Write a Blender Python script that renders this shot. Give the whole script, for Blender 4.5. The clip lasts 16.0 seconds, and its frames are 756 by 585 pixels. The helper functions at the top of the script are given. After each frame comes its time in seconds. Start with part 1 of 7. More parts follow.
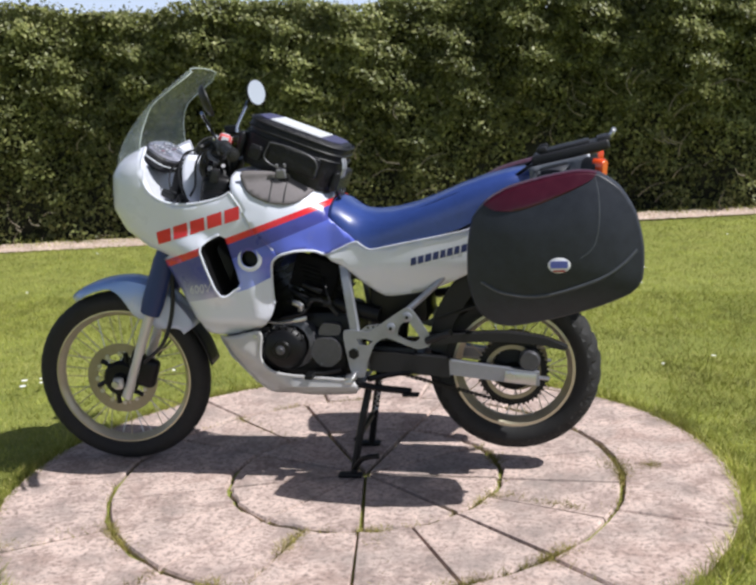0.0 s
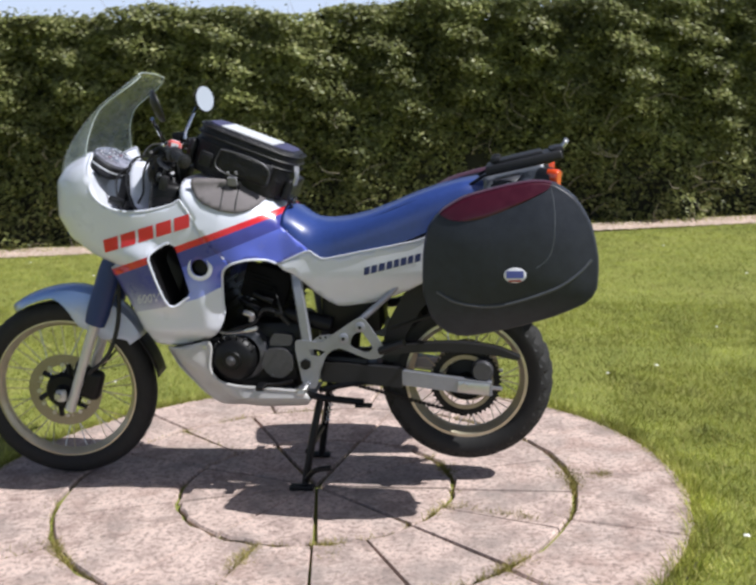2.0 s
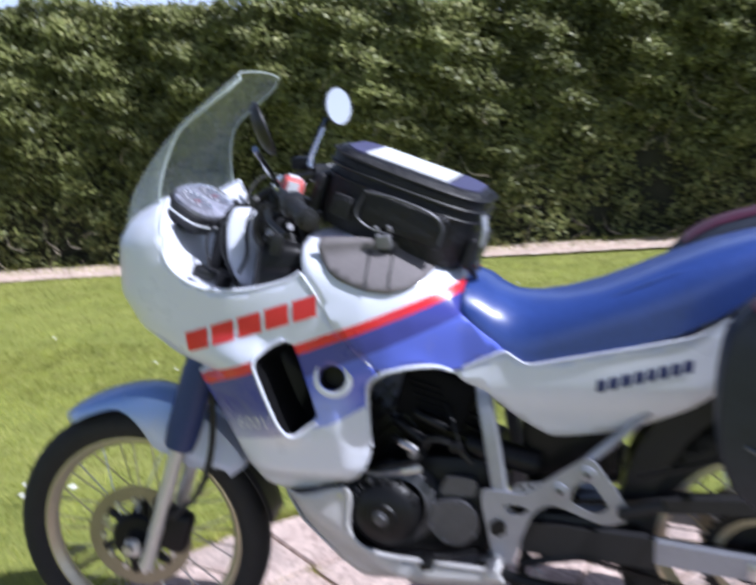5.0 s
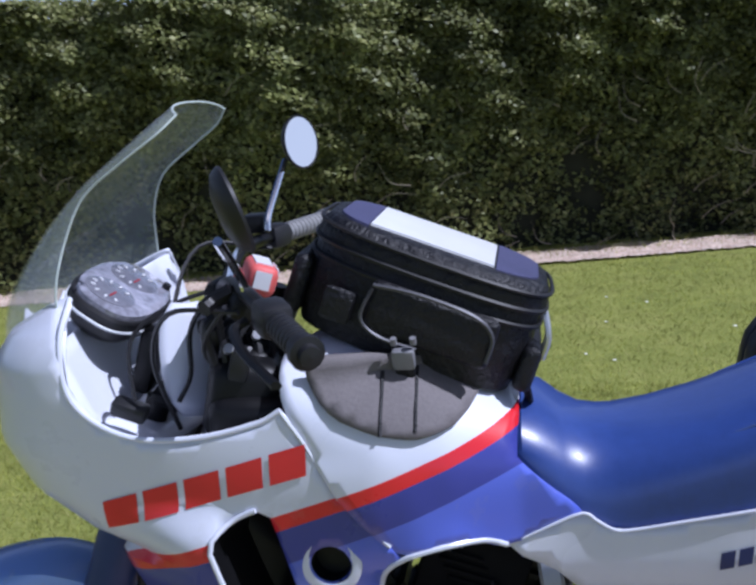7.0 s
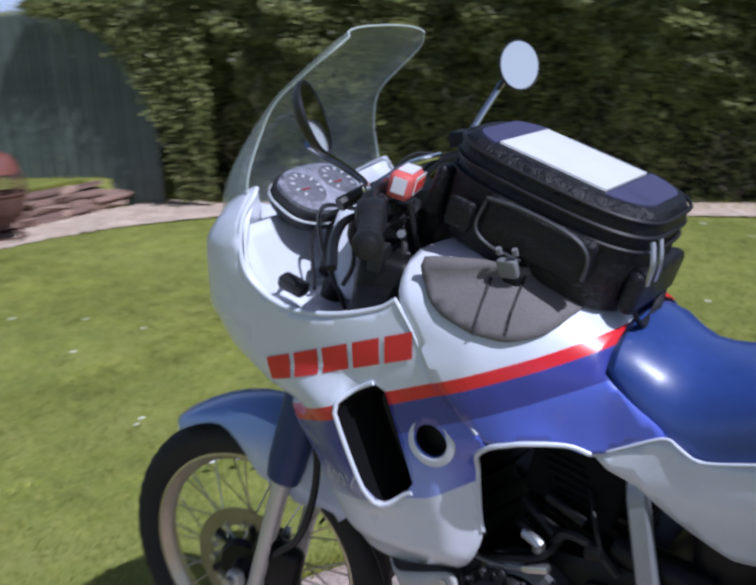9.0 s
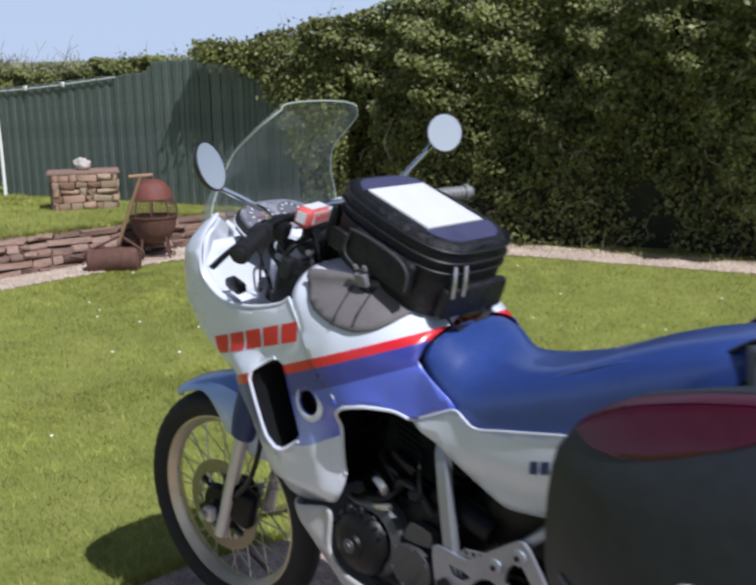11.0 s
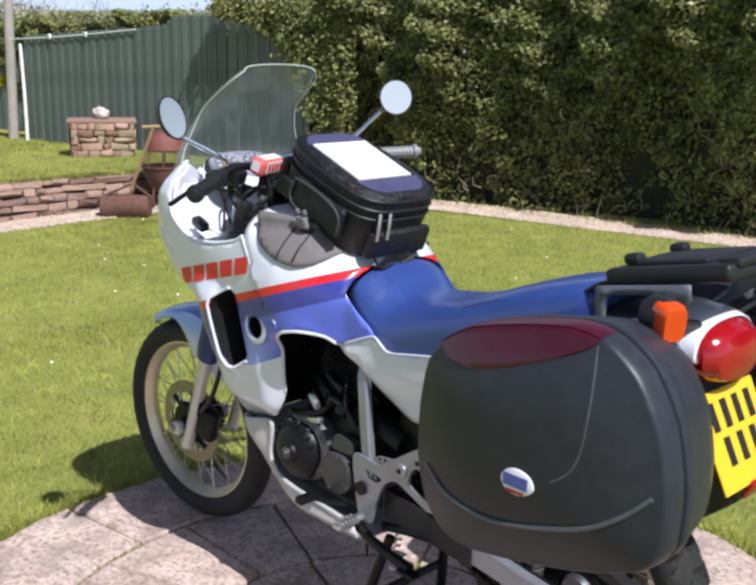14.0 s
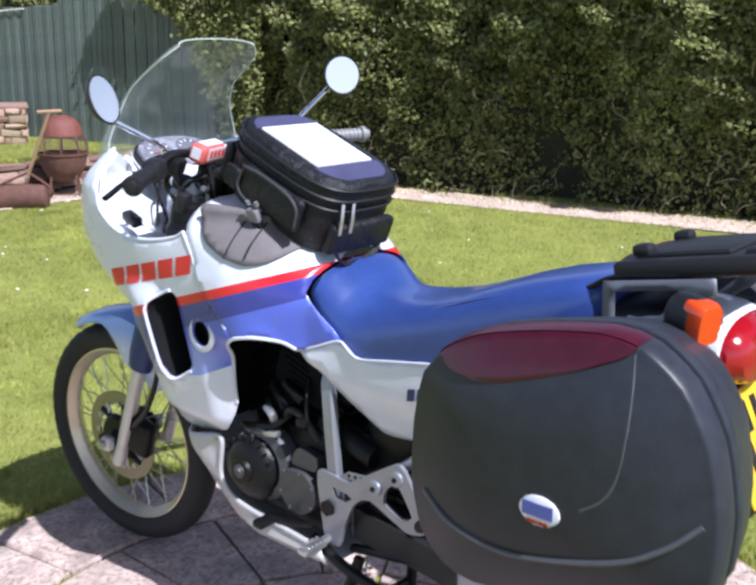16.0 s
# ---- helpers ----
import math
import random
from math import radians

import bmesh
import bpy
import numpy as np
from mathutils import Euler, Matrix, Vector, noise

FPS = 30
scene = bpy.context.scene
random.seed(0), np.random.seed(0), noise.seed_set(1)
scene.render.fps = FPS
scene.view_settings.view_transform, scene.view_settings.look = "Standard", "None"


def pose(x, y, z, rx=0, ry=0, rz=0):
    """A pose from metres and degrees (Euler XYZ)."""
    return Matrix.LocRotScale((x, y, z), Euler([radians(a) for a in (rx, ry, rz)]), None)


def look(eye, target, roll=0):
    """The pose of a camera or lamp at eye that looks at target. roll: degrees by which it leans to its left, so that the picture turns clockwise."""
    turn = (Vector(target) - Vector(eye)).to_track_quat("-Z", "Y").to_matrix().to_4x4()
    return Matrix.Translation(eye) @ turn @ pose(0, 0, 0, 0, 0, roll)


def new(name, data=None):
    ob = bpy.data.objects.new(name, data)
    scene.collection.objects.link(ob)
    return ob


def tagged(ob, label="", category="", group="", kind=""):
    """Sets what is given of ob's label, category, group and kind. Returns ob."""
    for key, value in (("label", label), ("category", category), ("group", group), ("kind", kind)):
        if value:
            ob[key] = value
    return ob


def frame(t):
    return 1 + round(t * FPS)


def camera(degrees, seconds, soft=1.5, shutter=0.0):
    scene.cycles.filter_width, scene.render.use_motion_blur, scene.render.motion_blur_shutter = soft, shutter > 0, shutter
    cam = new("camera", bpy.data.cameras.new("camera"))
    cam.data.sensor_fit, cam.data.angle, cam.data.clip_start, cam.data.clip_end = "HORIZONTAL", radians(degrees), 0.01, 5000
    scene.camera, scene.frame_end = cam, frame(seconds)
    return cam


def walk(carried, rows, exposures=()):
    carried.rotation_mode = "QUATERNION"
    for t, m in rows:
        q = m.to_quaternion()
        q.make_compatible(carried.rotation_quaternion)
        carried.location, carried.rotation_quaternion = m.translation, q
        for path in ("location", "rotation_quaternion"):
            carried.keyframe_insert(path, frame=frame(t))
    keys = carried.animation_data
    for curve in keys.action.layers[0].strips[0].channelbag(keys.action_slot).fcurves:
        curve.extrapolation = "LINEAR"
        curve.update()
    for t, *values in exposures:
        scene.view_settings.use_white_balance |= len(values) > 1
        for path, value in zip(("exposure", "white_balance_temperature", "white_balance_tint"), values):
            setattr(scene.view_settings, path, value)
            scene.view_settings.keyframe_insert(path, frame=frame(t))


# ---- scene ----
cam = camera(41.5, 16.0, soft=2.8, shutter=0.9)
PATH = [
    (0, (1.007, -3.547, 1.374), (0.611, -1.625, 0.987), -2.93),
    (0.5, (1.007, -3.548, 1.374), (0.611, -1.626, 0.986), -2.91),
    (1, (1.007, -3.546, 1.372), (0.613, -1.623, 0.989), -2.89),
    (1.5, (0.996, -3.547, 1.373), (0.616, -1.620, 0.994), -2.56),
    (2, (0.934, -3.526, 1.368), (0.670, -1.579, 0.996), -2.10),
    (2.5, (0.873, -3.488, 1.365), (0.630, -1.544, 0.966), -3.01),
    (3, (0.838, -3.334, 1.356), (0.537, -1.404, 0.926), -3.38),
    (3.5, (0.827, -3.026, 1.375), (0.436, -1.103, 0.988), -2.87),
    (4, (0.781, -2.779, 1.405), (0.283, -0.882, 1.017), -3.35),
    (4.5, (0.636, -2.477, 1.407), (0.169, -0.576, 0.998), -2.36),
    (5, (0.530, -2.246, 1.433), (0.017, -0.352, 1.046), -3.53),
    (5.2, (0.493, -2.134, 1.435), (-0.074, -0.248, 1.085), -4.27),
    (7.3, (0.168, -1.540, 1.519), (-0.114, 0.395, 1.104), -3.83),
    (7.5, (0.168, -1.537, 1.489), (-0.115, 0.402, 1.090), -3.44),
    (8, (0.235, -1.561, 1.468), (-0.043, 0.359, 0.982), -3.27),
    (8.5, (0.357, -1.576, 1.488), (-0.284, 0.260, 1.020), -4.78),
    (8.7, (0.491, -1.551, 1.486), (-0.436, 0.148, 0.979), -4.19),
    (10.8, (1.443, -1.656, 1.533), (0.051, -0.285, 1.105), -1.12),
    (11, (1.523, -1.678, 1.535), (0.142, -0.289, 1.132), -1.28),
    (11.5, (1.719, -1.774, 1.547), (0.372, -0.364, 1.104), -0.36),
    (12, (1.847, -1.767, 1.559), (0.473, -0.378, 1.133), -0.56),
    (12.5, (1.941, -1.766, 1.559), (0.484, -0.475, 1.098), 0.18),
    (13, (1.966, -1.775, 1.560), (0.521, -0.474, 1.093), -0.14),
    (13.5, (1.956, -1.771, 1.560), (0.554, -0.425, 1.089), 0.49),
    (14, (1.918, -1.771, 1.556), (0.518, -0.425, 1.079), 1.04),
    (14.5, (1.864, -1.778, 1.553), (0.480, -0.424, 1.053), 1.39),
    (15, (1.804, -1.800, 1.546), (0.520, -0.348, 1.050), 1.11),
    (15.5, (1.732, -1.786, 1.535), (0.470, -0.319, 1.032), 0.78),
    (16, (1.638, -1.701, 1.531), (0.391, -0.222, 1.023), 0.81),
]
walk(cam, [(t, look(eye, target, roll)) for t, eye, target, roll in PATH],
     [(0, 0.18, 6050, 12), (2.5, 0.18, 6000, 12), (3.5, 0.20, 5750, 14), (4.2, 0.33, 5520, 15), (5, 0.45, 5450, 17), (7.3, -0.14, 5230, 21), (8.5, -0.20, 5250, 19), (11, -0.13, 5700, 12), (12, 0.20, 5750, 12), (13.5, 0.32, 5900, 12), (15.5, 0.50, 5700, 14), (16, 0.61, 5550, 16)])

# ---- world, sun, exposure ----
SUN_DIR = Vector((0.762, -0.095, 1.0)).normalized()          # towards the sun
world = bpy.data.worlds.new("world")
scene.world = world
world.use_nodes = True
wn = world.node_tree
sky = wn.nodes.new("ShaderNodeTexSky")
sky.sky_type = 'NISHITA'
sky.sun_disc = False
sky.sun_elevation = math.asin(SUN_DIR.z)
sky.sun_rotation = math.atan2(SUN_DIR.x, SUN_DIR.y)
sky.air_density, sky.dust_density, sky.ozone_density = 1.0, 2.4, 1.0
# white haze that thins out with height above the horizon
tc = wn.nodes.new("ShaderNodeTexCoord")
sep = wn.nodes.new("ShaderNodeSeparateXYZ")
wn.links.new(tc.outputs["Generated"], sep.inputs[0])
thin = wn.nodes.new("ShaderNodeMapRange")
thin.interpolation_type = 'SMOOTHERSTEP'
thin.inputs[1].default_value, thin.inputs[2].default_value = 0.0, 0.56
thin.inputs[3].default_value, thin.inputs[4].default_value = 0.85, 0.0
wn.links.new(sep.outputs[2], thin.inputs[0])
haze = wn.nodes.new("ShaderNodeMix")
haze.data_type = 'RGBA'
haze.inputs[7].default_value = (15.4, 17.5, 21.0, 1)
wn.links.new(thin.outputs[0], haze.inputs[0])
wn.links.new(sky.outputs[0], haze.inputs[6])
wn.links.new(haze.outputs[2], wn.nodes["Background"].inputs[0])
wn.nodes["Background"].inputs[1].default_value = 0.0445
sun_data = bpy.data.lights.new("sun", 'SUN')
sun_data.energy = 5.0
sun_data.angle = radians(0.55)
sun_data.color = (1.0, 0.955, 0.88)
sun = new("sun", sun_data)
sun.matrix_world = look(SUN_DIR * 30, (0, 0, 0))


# ---- materials ----
def nodes_of(name):
    m = bpy.data.materials.new(name)
    m.use_nodes = True
    nt = m.node_tree
    return m, nt, nt.nodes["Principled BSDF"]


def math_node(nt, op, a, b=None, c=None):
    n = nt.nodes.new("ShaderNodeMath")
    n.operation = op
    for i, v in enumerate((a, b, c)):
        if v is None:
            continue
        if isinstance(v, (int, float)):
            n.inputs[i].default_value = v
        else:
            nt.links.new(v, n.inputs[i])
    return n.outputs[0]


def mix_node(nt, f, a, b):
    n = nt.nodes.new("ShaderNodeMix")
    n.data_type = 'RGBA'
    for i, v in ((0, f), (6, a), (7, b)):
        if isinstance(v, (int, float)):
            n.inputs[i].default_value = v
        elif isinstance(v, tuple):
            n.inputs[i].default_value = (*v, 1)
        else:
            nt.links.new(v, n.inputs[i])
    return n.outputs[2]


def noise_node(nt, scale, detail=4.0, rough=0.55, coord='Object', stretch=(1, 1, 1)):
    tc = nt.nodes.new("ShaderNodeTexCoord")
    mp = nt.nodes.new("ShaderNodeMapping")
    mp.inputs["Scale"].default_value = stretch
    n = nt.nodes.new("ShaderNodeTexNoise")
    n.inputs["Scale"].default_value = scale
    n.inputs["Detail"].default_value = detail
    n.inputs["Roughness"].default_value = rough
    nt.links.new(tc.outputs[coord], mp.inputs[0])
    nt.links.new(mp.outputs[0], n.inputs["Vector"])
    return n.outputs["Fac"]


def ramp_node(nt, fac, stops):
    n = nt.nodes.new("ShaderNodeValToRGB")
    el = n.color_ramp.elements
    while len(el) < len(stops):
        el.new(0.5)
    for e, (p, c) in zip(el, stops):
        e.position, e.color = p, (*c, 1)
    nt.links.new(fac, n.inputs[0])
    return n.outputs[0]


def bump_node(nt, bsdf, height, strength=0.3, dist=0.01):
    b = nt.nodes.new("ShaderNodeBump")
    b.inputs["Strength"].default_value = strength
    b.inputs["Distance"].default_value = dist
    nt.links.new(height, b.inputs["Height"])
    nt.links.new(b.outputs[0], bsdf.inputs["Normal"])


def simple(name, col, rough=0.5, metal=0.0, var=0.15, scale=30.0, bump=0.0, coat=0.0, coord='Object'):
    m, nt, b = nodes_of(name)
    n1 = noise_node(nt, scale, 5, 0.6, coord)
    n2 = noise_node(nt, scale * 0.13, 3, 0.5, coord)
    s = math_node(nt, 'MULTIPLY_ADD', math_node(nt, 'ADD', n1, n2), 0.5, 0.0)
    dark = tuple(c * (1 - var) for c in col)
    light = tuple(min(1, c * (1 + var)) for c in col)
    nt.links.new(ramp_node(nt, s, [(0.3, dark), (0.7, light)]), b.inputs["Base Color"])
    nt.links.new(math_node(nt, 'MULTIPLY_ADD', n2, 0.18, rough - 0.09), b.inputs["Roughness"])
    b.inputs["Metallic"].default_value = metal
    b.inputs["Coat Weight"].default_value = coat
    if bump:
        bump_node(nt, b, n1, bump, 0.003)
    return m


def pieces(name, stops, rough=0.85, scale=40.0, bump=0.5, island=False, dist=0.006):
    """A material for stones or slabs: each piece a tint of its own by chance, plus grain and stains."""
    m, nt, b = nodes_of(name)
    if island:
        r = nt.nodes.new("ShaderNodeNewGeometry").outputs["Random Per Island"]
    else:
        r = nt.nodes.new("ShaderNodeObjectInfo").outputs["Random"]
    base = ramp_node(nt, r, stops)
    g = noise_node(nt, scale, 6, 0.7)
    st = noise_node(nt, scale * 0.09, 4, 0.6)
    f = math_node(nt, 'MULTIPLY_ADD', g, 1.1, -0.05)
    f2 = math_node(nt, 'MULTIPLY_ADD', st, 0.9, 0.45)
    c = mix_node(nt, 1.0, base, base)
    mul = nt.nodes.new("ShaderNodeVectorMath")
    mul.operation = 'SCALE'
    nt.links.new(base, mul.inputs[0])
    nt.links.new(math_node(nt, 'MULTIPLY', math_node(nt, 'ADD', f, 0.45), f2), mul.inputs["Scale"])
    nt.links.new(mul.outputs[0], b.inputs["Base Color"])
    b.inputs["Roughness"].default_value = rough
    bump_node(nt, b, g, bump, dist)
    return m


def leafy(name, stops, rough=0.5, trans=0.25):
    m, nt, b = nodes_of(name)
    r = nt.nodes.new("ShaderNodeNewGeometry").outputs["Random Per Island"]
    col = ramp_node(nt, r, stops)
    n = noise_node(nt, 0.9, 5, 0.62)
    mul = nt.nodes.new("ShaderNodeVectorMath")
    mul.operation = 'SCALE'
    nt.links.new(col, mul.inputs[0])
    n2 = noise_node(nt, 5.5, 3, 0.6)
    nt.links.new(math_node(nt, 'MULTIPLY', math_node(nt, 'MULTIPLY_ADD', n, 1.9, 0.05), math_node(nt, 'MULTIPLY_ADD', n2, 2.2, -0.1)), mul.inputs["Scale"])
    b.inputs["Specular IOR Level"].default_value = 0.3
    nt.links.new(mul.outputs[0], b.inputs["Base Color"])
    b.inputs["Roughness"].default_value = rough
    tr = nt.nodes.new("ShaderNodeBsdfTranslucent")
    nt.links.new(mul.outputs[0], tr.inputs[0])
    ms = nt.nodes.new("ShaderNodeMixShader")
    ms.inputs[0].default_value = trans
    nt.links.new(b.outputs[0], ms.inputs[1])
    nt.links.new(tr.outputs[0], ms.inputs[2])
    nt.links.new(ms.outputs[0], nt.nodes["Material Output"].inputs[0])
    return m


WHITE = (0.685, 0.71, 0.80)
BLUE = (0.105, 0.145, 0.62)
NAVY = (0.046, 0.052, 0.29)
RED = (0.66, 0.016, 0.024)


def livery_material():
    """White gloss paint with a red, a navy and a blue band that climb towards the seat."""
    m, nt, b = nodes_of("paint_livery")
    tc = nt.nodes.new("ShaderNodeTexCoord")
    sp = nt.nodes.new("ShaderNodeSeparateXYZ")
    nt.links.new(tc.outputs["Object"], sp.inputs[0])
    x, z = sp.outputs[0], sp.outputs[2]

    def below(slope, at0):
        line = math_node(nt, 'MULTIPLY_ADD', x, slope, at0)
        return math_node(nt, 'LESS_THAN', z, line)
    col = mix_node(nt, below(0.325, 0.978), WHITE, RED)
    col = mix_node(nt, below(0.335, 0.9555), col, NAVY)
    # ahead of the vent the navy band fades out to lilac; behind it a bright blue field begins
    def fade(src, a, b):
        n = nt.nodes.new("ShaderNodeMapRange")
        n.interpolation_type = 'SMOOTHSTEP'
        n.inputs[1].default_value, n.inputs[2].default_value = a, b
        nt.links.new(src, n.inputs[0])
        return n.outputs[0]
    behind = math_node(nt, 'GREATER_THAN', x, -0.205)
    ahead = math_node(nt, 'SUBTRACT', 1.0, behind)
    lilac = math_node(nt, 'MULTIPLY', ahead, math_node(nt, 'MULTIPLY', fade(z, 0.79, 0.66), 0.80))
    col = mix_node(nt, lilac, col, (0.58, 0.60, 0.74))
    field = mix_node(nt, math_node(nt, 'MULTIPLY', fade(z, 0.83, 0.77), fade(x, -0.06, -0.12)), BLUE, (0.30, 0.36, 0.80))
    col = mix_node(nt, math_node(nt, 'MULTIPLY', behind, below(0.36, 0.905)), col, field)
    low = math_node(nt, 'LESS_THAN', z, math_node(nt, 'MAXIMUM', math_node(nt, 'MULTIPLY_ADD', x, 0.45, 0.79),
                                                math_node(nt, 'MULTIPLY_ADD', x, 0.22, 0.757)))
    tanklow = math_node(nt, 'LESS_THAN', z, math_node(nt, 'MULTIPLY_ADD', x, 0.05, 0.832))
    col = mix_node(nt, math_node(nt, 'MULTIPLY', low, math_node(nt, 'LESS_THAN', x, -0.02)), col, WHITE)
    col = mix_node(nt, math_node(nt, 'MULTIPLY', tanklow, math_node(nt, 'GREATER_THAN', x, -0.02)), col, WHITE)
    dirt = noise_node(nt, 9.0, 5, 0.6)
    col = mix_node(nt, math_node(nt, 'MULTIPLY', math_node(nt, 'GREATER_THAN', dirt, 0.60), 0.06), col, (0.35, 0.33, 0.30))
    nt.links.new(col, b.inputs["Base Color"])
    nt.links.new(math_node(nt, 'MULTIPLY_ADD', dirt, 0.15, 0.22), b.inputs["Roughness"])
    b.inputs["Coat Weight"].default_value = 0.4
    b.inputs["Coat Roughness"].default_value = 0.08
    return m


def nylon_material():
    """Black coated nylon, crumpled, with a fine weave."""
    m, nt, b = nodes_of("bag_nylon")
    weave = noise_node(nt, 180, 4, 0.6)
    fold = noise_node(nt, 16, 4, 0.62)
    nt.links.new(ramp_node(nt, weave, [(0.3, (0.006, 0.006, 0.008)), (0.7, (0.012, 0.012, 0.015))]), b.inputs["Base Color"])
    b.inputs["Specular IOR Level"].default_value = 0.35
    nt.links.new(math_node(nt, 'MULTIPLY_ADD', fold, 0.35, 0.24), b.inputs["Roughness"])
    bump_node(nt, b, math_node(nt, 'MULTIPLY_ADD', fold, 5.0, weave), 0.55, 0.006)
    return m


def glass_material(name, tint, rough=0.02, alpha=0.22):
    m, nt, b = nodes_of(name)
    b.inputs["Base Color"].default_value = (*tint, 1)
    b.inputs["Roughness"].default_value = rough
    b.inputs["Alpha"].default_value = alpha
    b.inputs["IOR"].default_value = 1.49
    return m


def slab_material():
    """Cast concrete with pinkish aggregate, pale worn patches and dark lichen stains."""
    m, nt, b = nodes_of("concrete_slab")
    r = nt.nodes.new("ShaderNodeObjectInfo").outputs["Random"]
    base = ramp_node(nt, r, [(0.0, (0.310, 0.230, 0.200)), (0.35, (0.46, 0.335, 0.285)), (0.7, (0.385, 0.295, 0.262)), (1.0, (0.50, 0.385, 0.335))])
    grain = noise_node(nt, 55.0, 6, 0.72)
    mott = noise_node(nt, 8.0, 8, 0.72)
    stain = noise_node(nt, 3.2, 5, 0.65)
    col = mix_node(nt, ramp_node(nt, mott, [(0.40, (0, 0, 0)), (0.58, (1, 1, 1))]), base, (0.66, 0.515, 0.450))
    col = mix_node(nt, ramp_node(nt, grain, [(0.36, (0.85, 0.85, 0.85)), (0.52, (0, 0, 0))]), col, (0.17, 0.125, 0.107))
    col = mix_node(nt, ramp_node(nt, stain, [(0.47, (0, 0, 0)), (0.68, (0.72, 0.72, 0.72))]), col, (0.25, 0.215, 0.195))
    nt.links.new(col, b.inputs["Base Color"])
    b.inputs["Roughness"].default_value = 0.9
    bump_node(nt, b, math_node(nt, 'ADD', grain, mott), 0.5, 0.006)
    return m


M_LIVERY = livery_material()
M_WHITE = simple("paint_white", WHITE, 0.28, 0, 0.05, 12, 0, 0.4)


def fender_material():
    """Light blue gloss that pales towards the skirts."""
    m, nt, b = nodes_of("paint_fender_fade")
    tc = nt.nodes.new("ShaderNodeTexCoord")
    sp = nt.nodes.new("ShaderNodeSeparateXYZ")
    nt.links.new(tc.outputs["Object"], sp.inputs[0])
    n = nt.nodes.new("ShaderNodeMapRange")
    n.interpolation_type = 'SMOOTHSTEP'
    n.inputs[1].default_value, n.inputs[2].default_value = 0.71, 0.63
    nt.links.new(sp.outputs[2], n.inputs[0])
    dirt = noise_node(nt, 14.0, 5, 0.6)
    col = mix_node(nt, n.outputs[0], (0.26, 0.40, 0.83), (0.56, 0.62, 0.80))
    col = mix_node(nt, math_node(nt, 'MULTIPLY', math_node(nt, 'GREATER_THAN', dirt, 0.60), 0.12), col, (0.35, 0.34, 0.32))
    nt.links.new(col, b.inputs["Base Color"])
    nt.links.new(math_node(nt, 'MULTIPLY_ADD', dirt, 0.15, 0.18), b.inputs["Roughness"])
    b.inputs["Coat Weight"].default_value = 0.4
    return m


M_FENDER = fender_material()
M_RED = simple("decal_red", (0.66, 0.03, 0.03), 0.35, 0, 0.05, 20)
M_PAD = simple("pad_red", (0.62, 0.11, 0.10), 0.55, 0, 0.15, 30)
M_SCRIPT = simple("decal_navy", (0.018, 0.028, 0.12), 0.4, 0, 0.05, 20)
M_BELLY = simple("belly_plastic", (0.50, 0.49, 0.49), 0.42, 0, 0.14, 16, 0.05, 0.1)
# paler, glossier copy of the seat vinyl that carries the shoulder's sun glint
M_SEATFOLD = simple("vinyl_fold_glint", (0.045, 0.078, 0.26), 0.20, 0, 0.1, 55, 0.0, 0.8)
M_SEAT = simple("vinyl_blue", (0.031, 0.060, 0.228), 0.33, 0, 0.15, 55, 0.07, 0.25)
M_BLACKPLASTIC = simple("black_plastic", (0.014, 0.014, 0.016), 0.5, 0, 0.2, 60, 0.08)
M_BLACKPLASTIC.node_tree.nodes["Principled BSDF"].inputs["Specular IOR Level"].default_value = 0.38
M_PANNIER = simple("pannier_plastic", (0.026, 0.029, 0.039), 0.40, 0, 0.25, 260, 0.12)
M_PANNIER.node_tree.nodes["Principled BSDF"].inputs["Specular IOR Level"].default_value = 0.30
# lighter than the case plastic: the highlight along the creases is in this colour
M_CREASE = simple("pannier_crease_highlight", (0.075, 0.080, 0.092), 0.40, 0, 0.15, 60)
M_RUBBER = simple("tyre_rubber", (0.015, 0.0145, 0.014), 0.8, 0, 0.35, 40, 0.15)
M_RIM = simple("gold_rim", (0.60, 0.54, 0.40), 0.40, 0.75, 0.12, 30)
M_STEEL = simple("steel", (0.55, 0.55, 0.56), 0.32, 0.9, 0.1, 40)
M_ALU = simple("silver_paint", (0.31, 0.32, 0.37), 0.40, 0.55, 0.1, 40, 0.03)
M_FORK = simple("fork_alloy", (0.62, 0.60, 0.57), 0.42, 0.35, 0.08, 30)
M_ENGINE = simple("engine_black", (0.007, 0.007, 0.008), 0.42, 0.2, 0.3, 30, 0.1)
M_ENGINE.node_tree.nodes["Principled BSDF"].inputs["Specular IOR Level"].default_value = 0.3
# rough black with a weak specular
M_MATTEBLACK = simple("matte_black", (0.006, 0.006, 0.007), 0.85, 0, 0.3, 40, 0.1)
M_MATTEBLACK.node_tree.nodes["Principled BSDF"].inputs["Specular IOR Level"].default_value = 0.15
M_ENGGREY = simple("engine_grey", (0.085, 0.085, 0.095), 0.45, 0.5, 0.2, 50, 0.08)
M_GAITER = simple("fork_guard_navy", (0.013, 0.032, 0.13), 0.45, 0, 0.1, 25)
M_BAG = nylon_material()
M_BAGBLUE = simple("bag_lid_navy", (0.055, 0.055, 0.12), 0.55, 0, 0.2, 180, 0.2)
M_FLAP = simple("bag_flap_grey", (0.15, 0.135, 0.138), 0.75, 0, 0.15, 180, 0.3)
M_BRACKET = simple("bracket_steel", (0.14, 0.15, 0.175), 0.45, 0.3, 0.12, 40)
M_BUCKLE = simple("buckle_grey", (0.20, 0.20, 0.215), 0.4, 0, 0.1, 40)
# opaque white in which the sky's glare on the clear pocket is painted
M_MAP = simple("map_window", (0.72, 0.72, 0.72), 0.18, 0, 0.06, 14)
M_CLEAR = glass_material("clear_screen", (0.36, 0.41, 0.39), 0.02, 0.22)
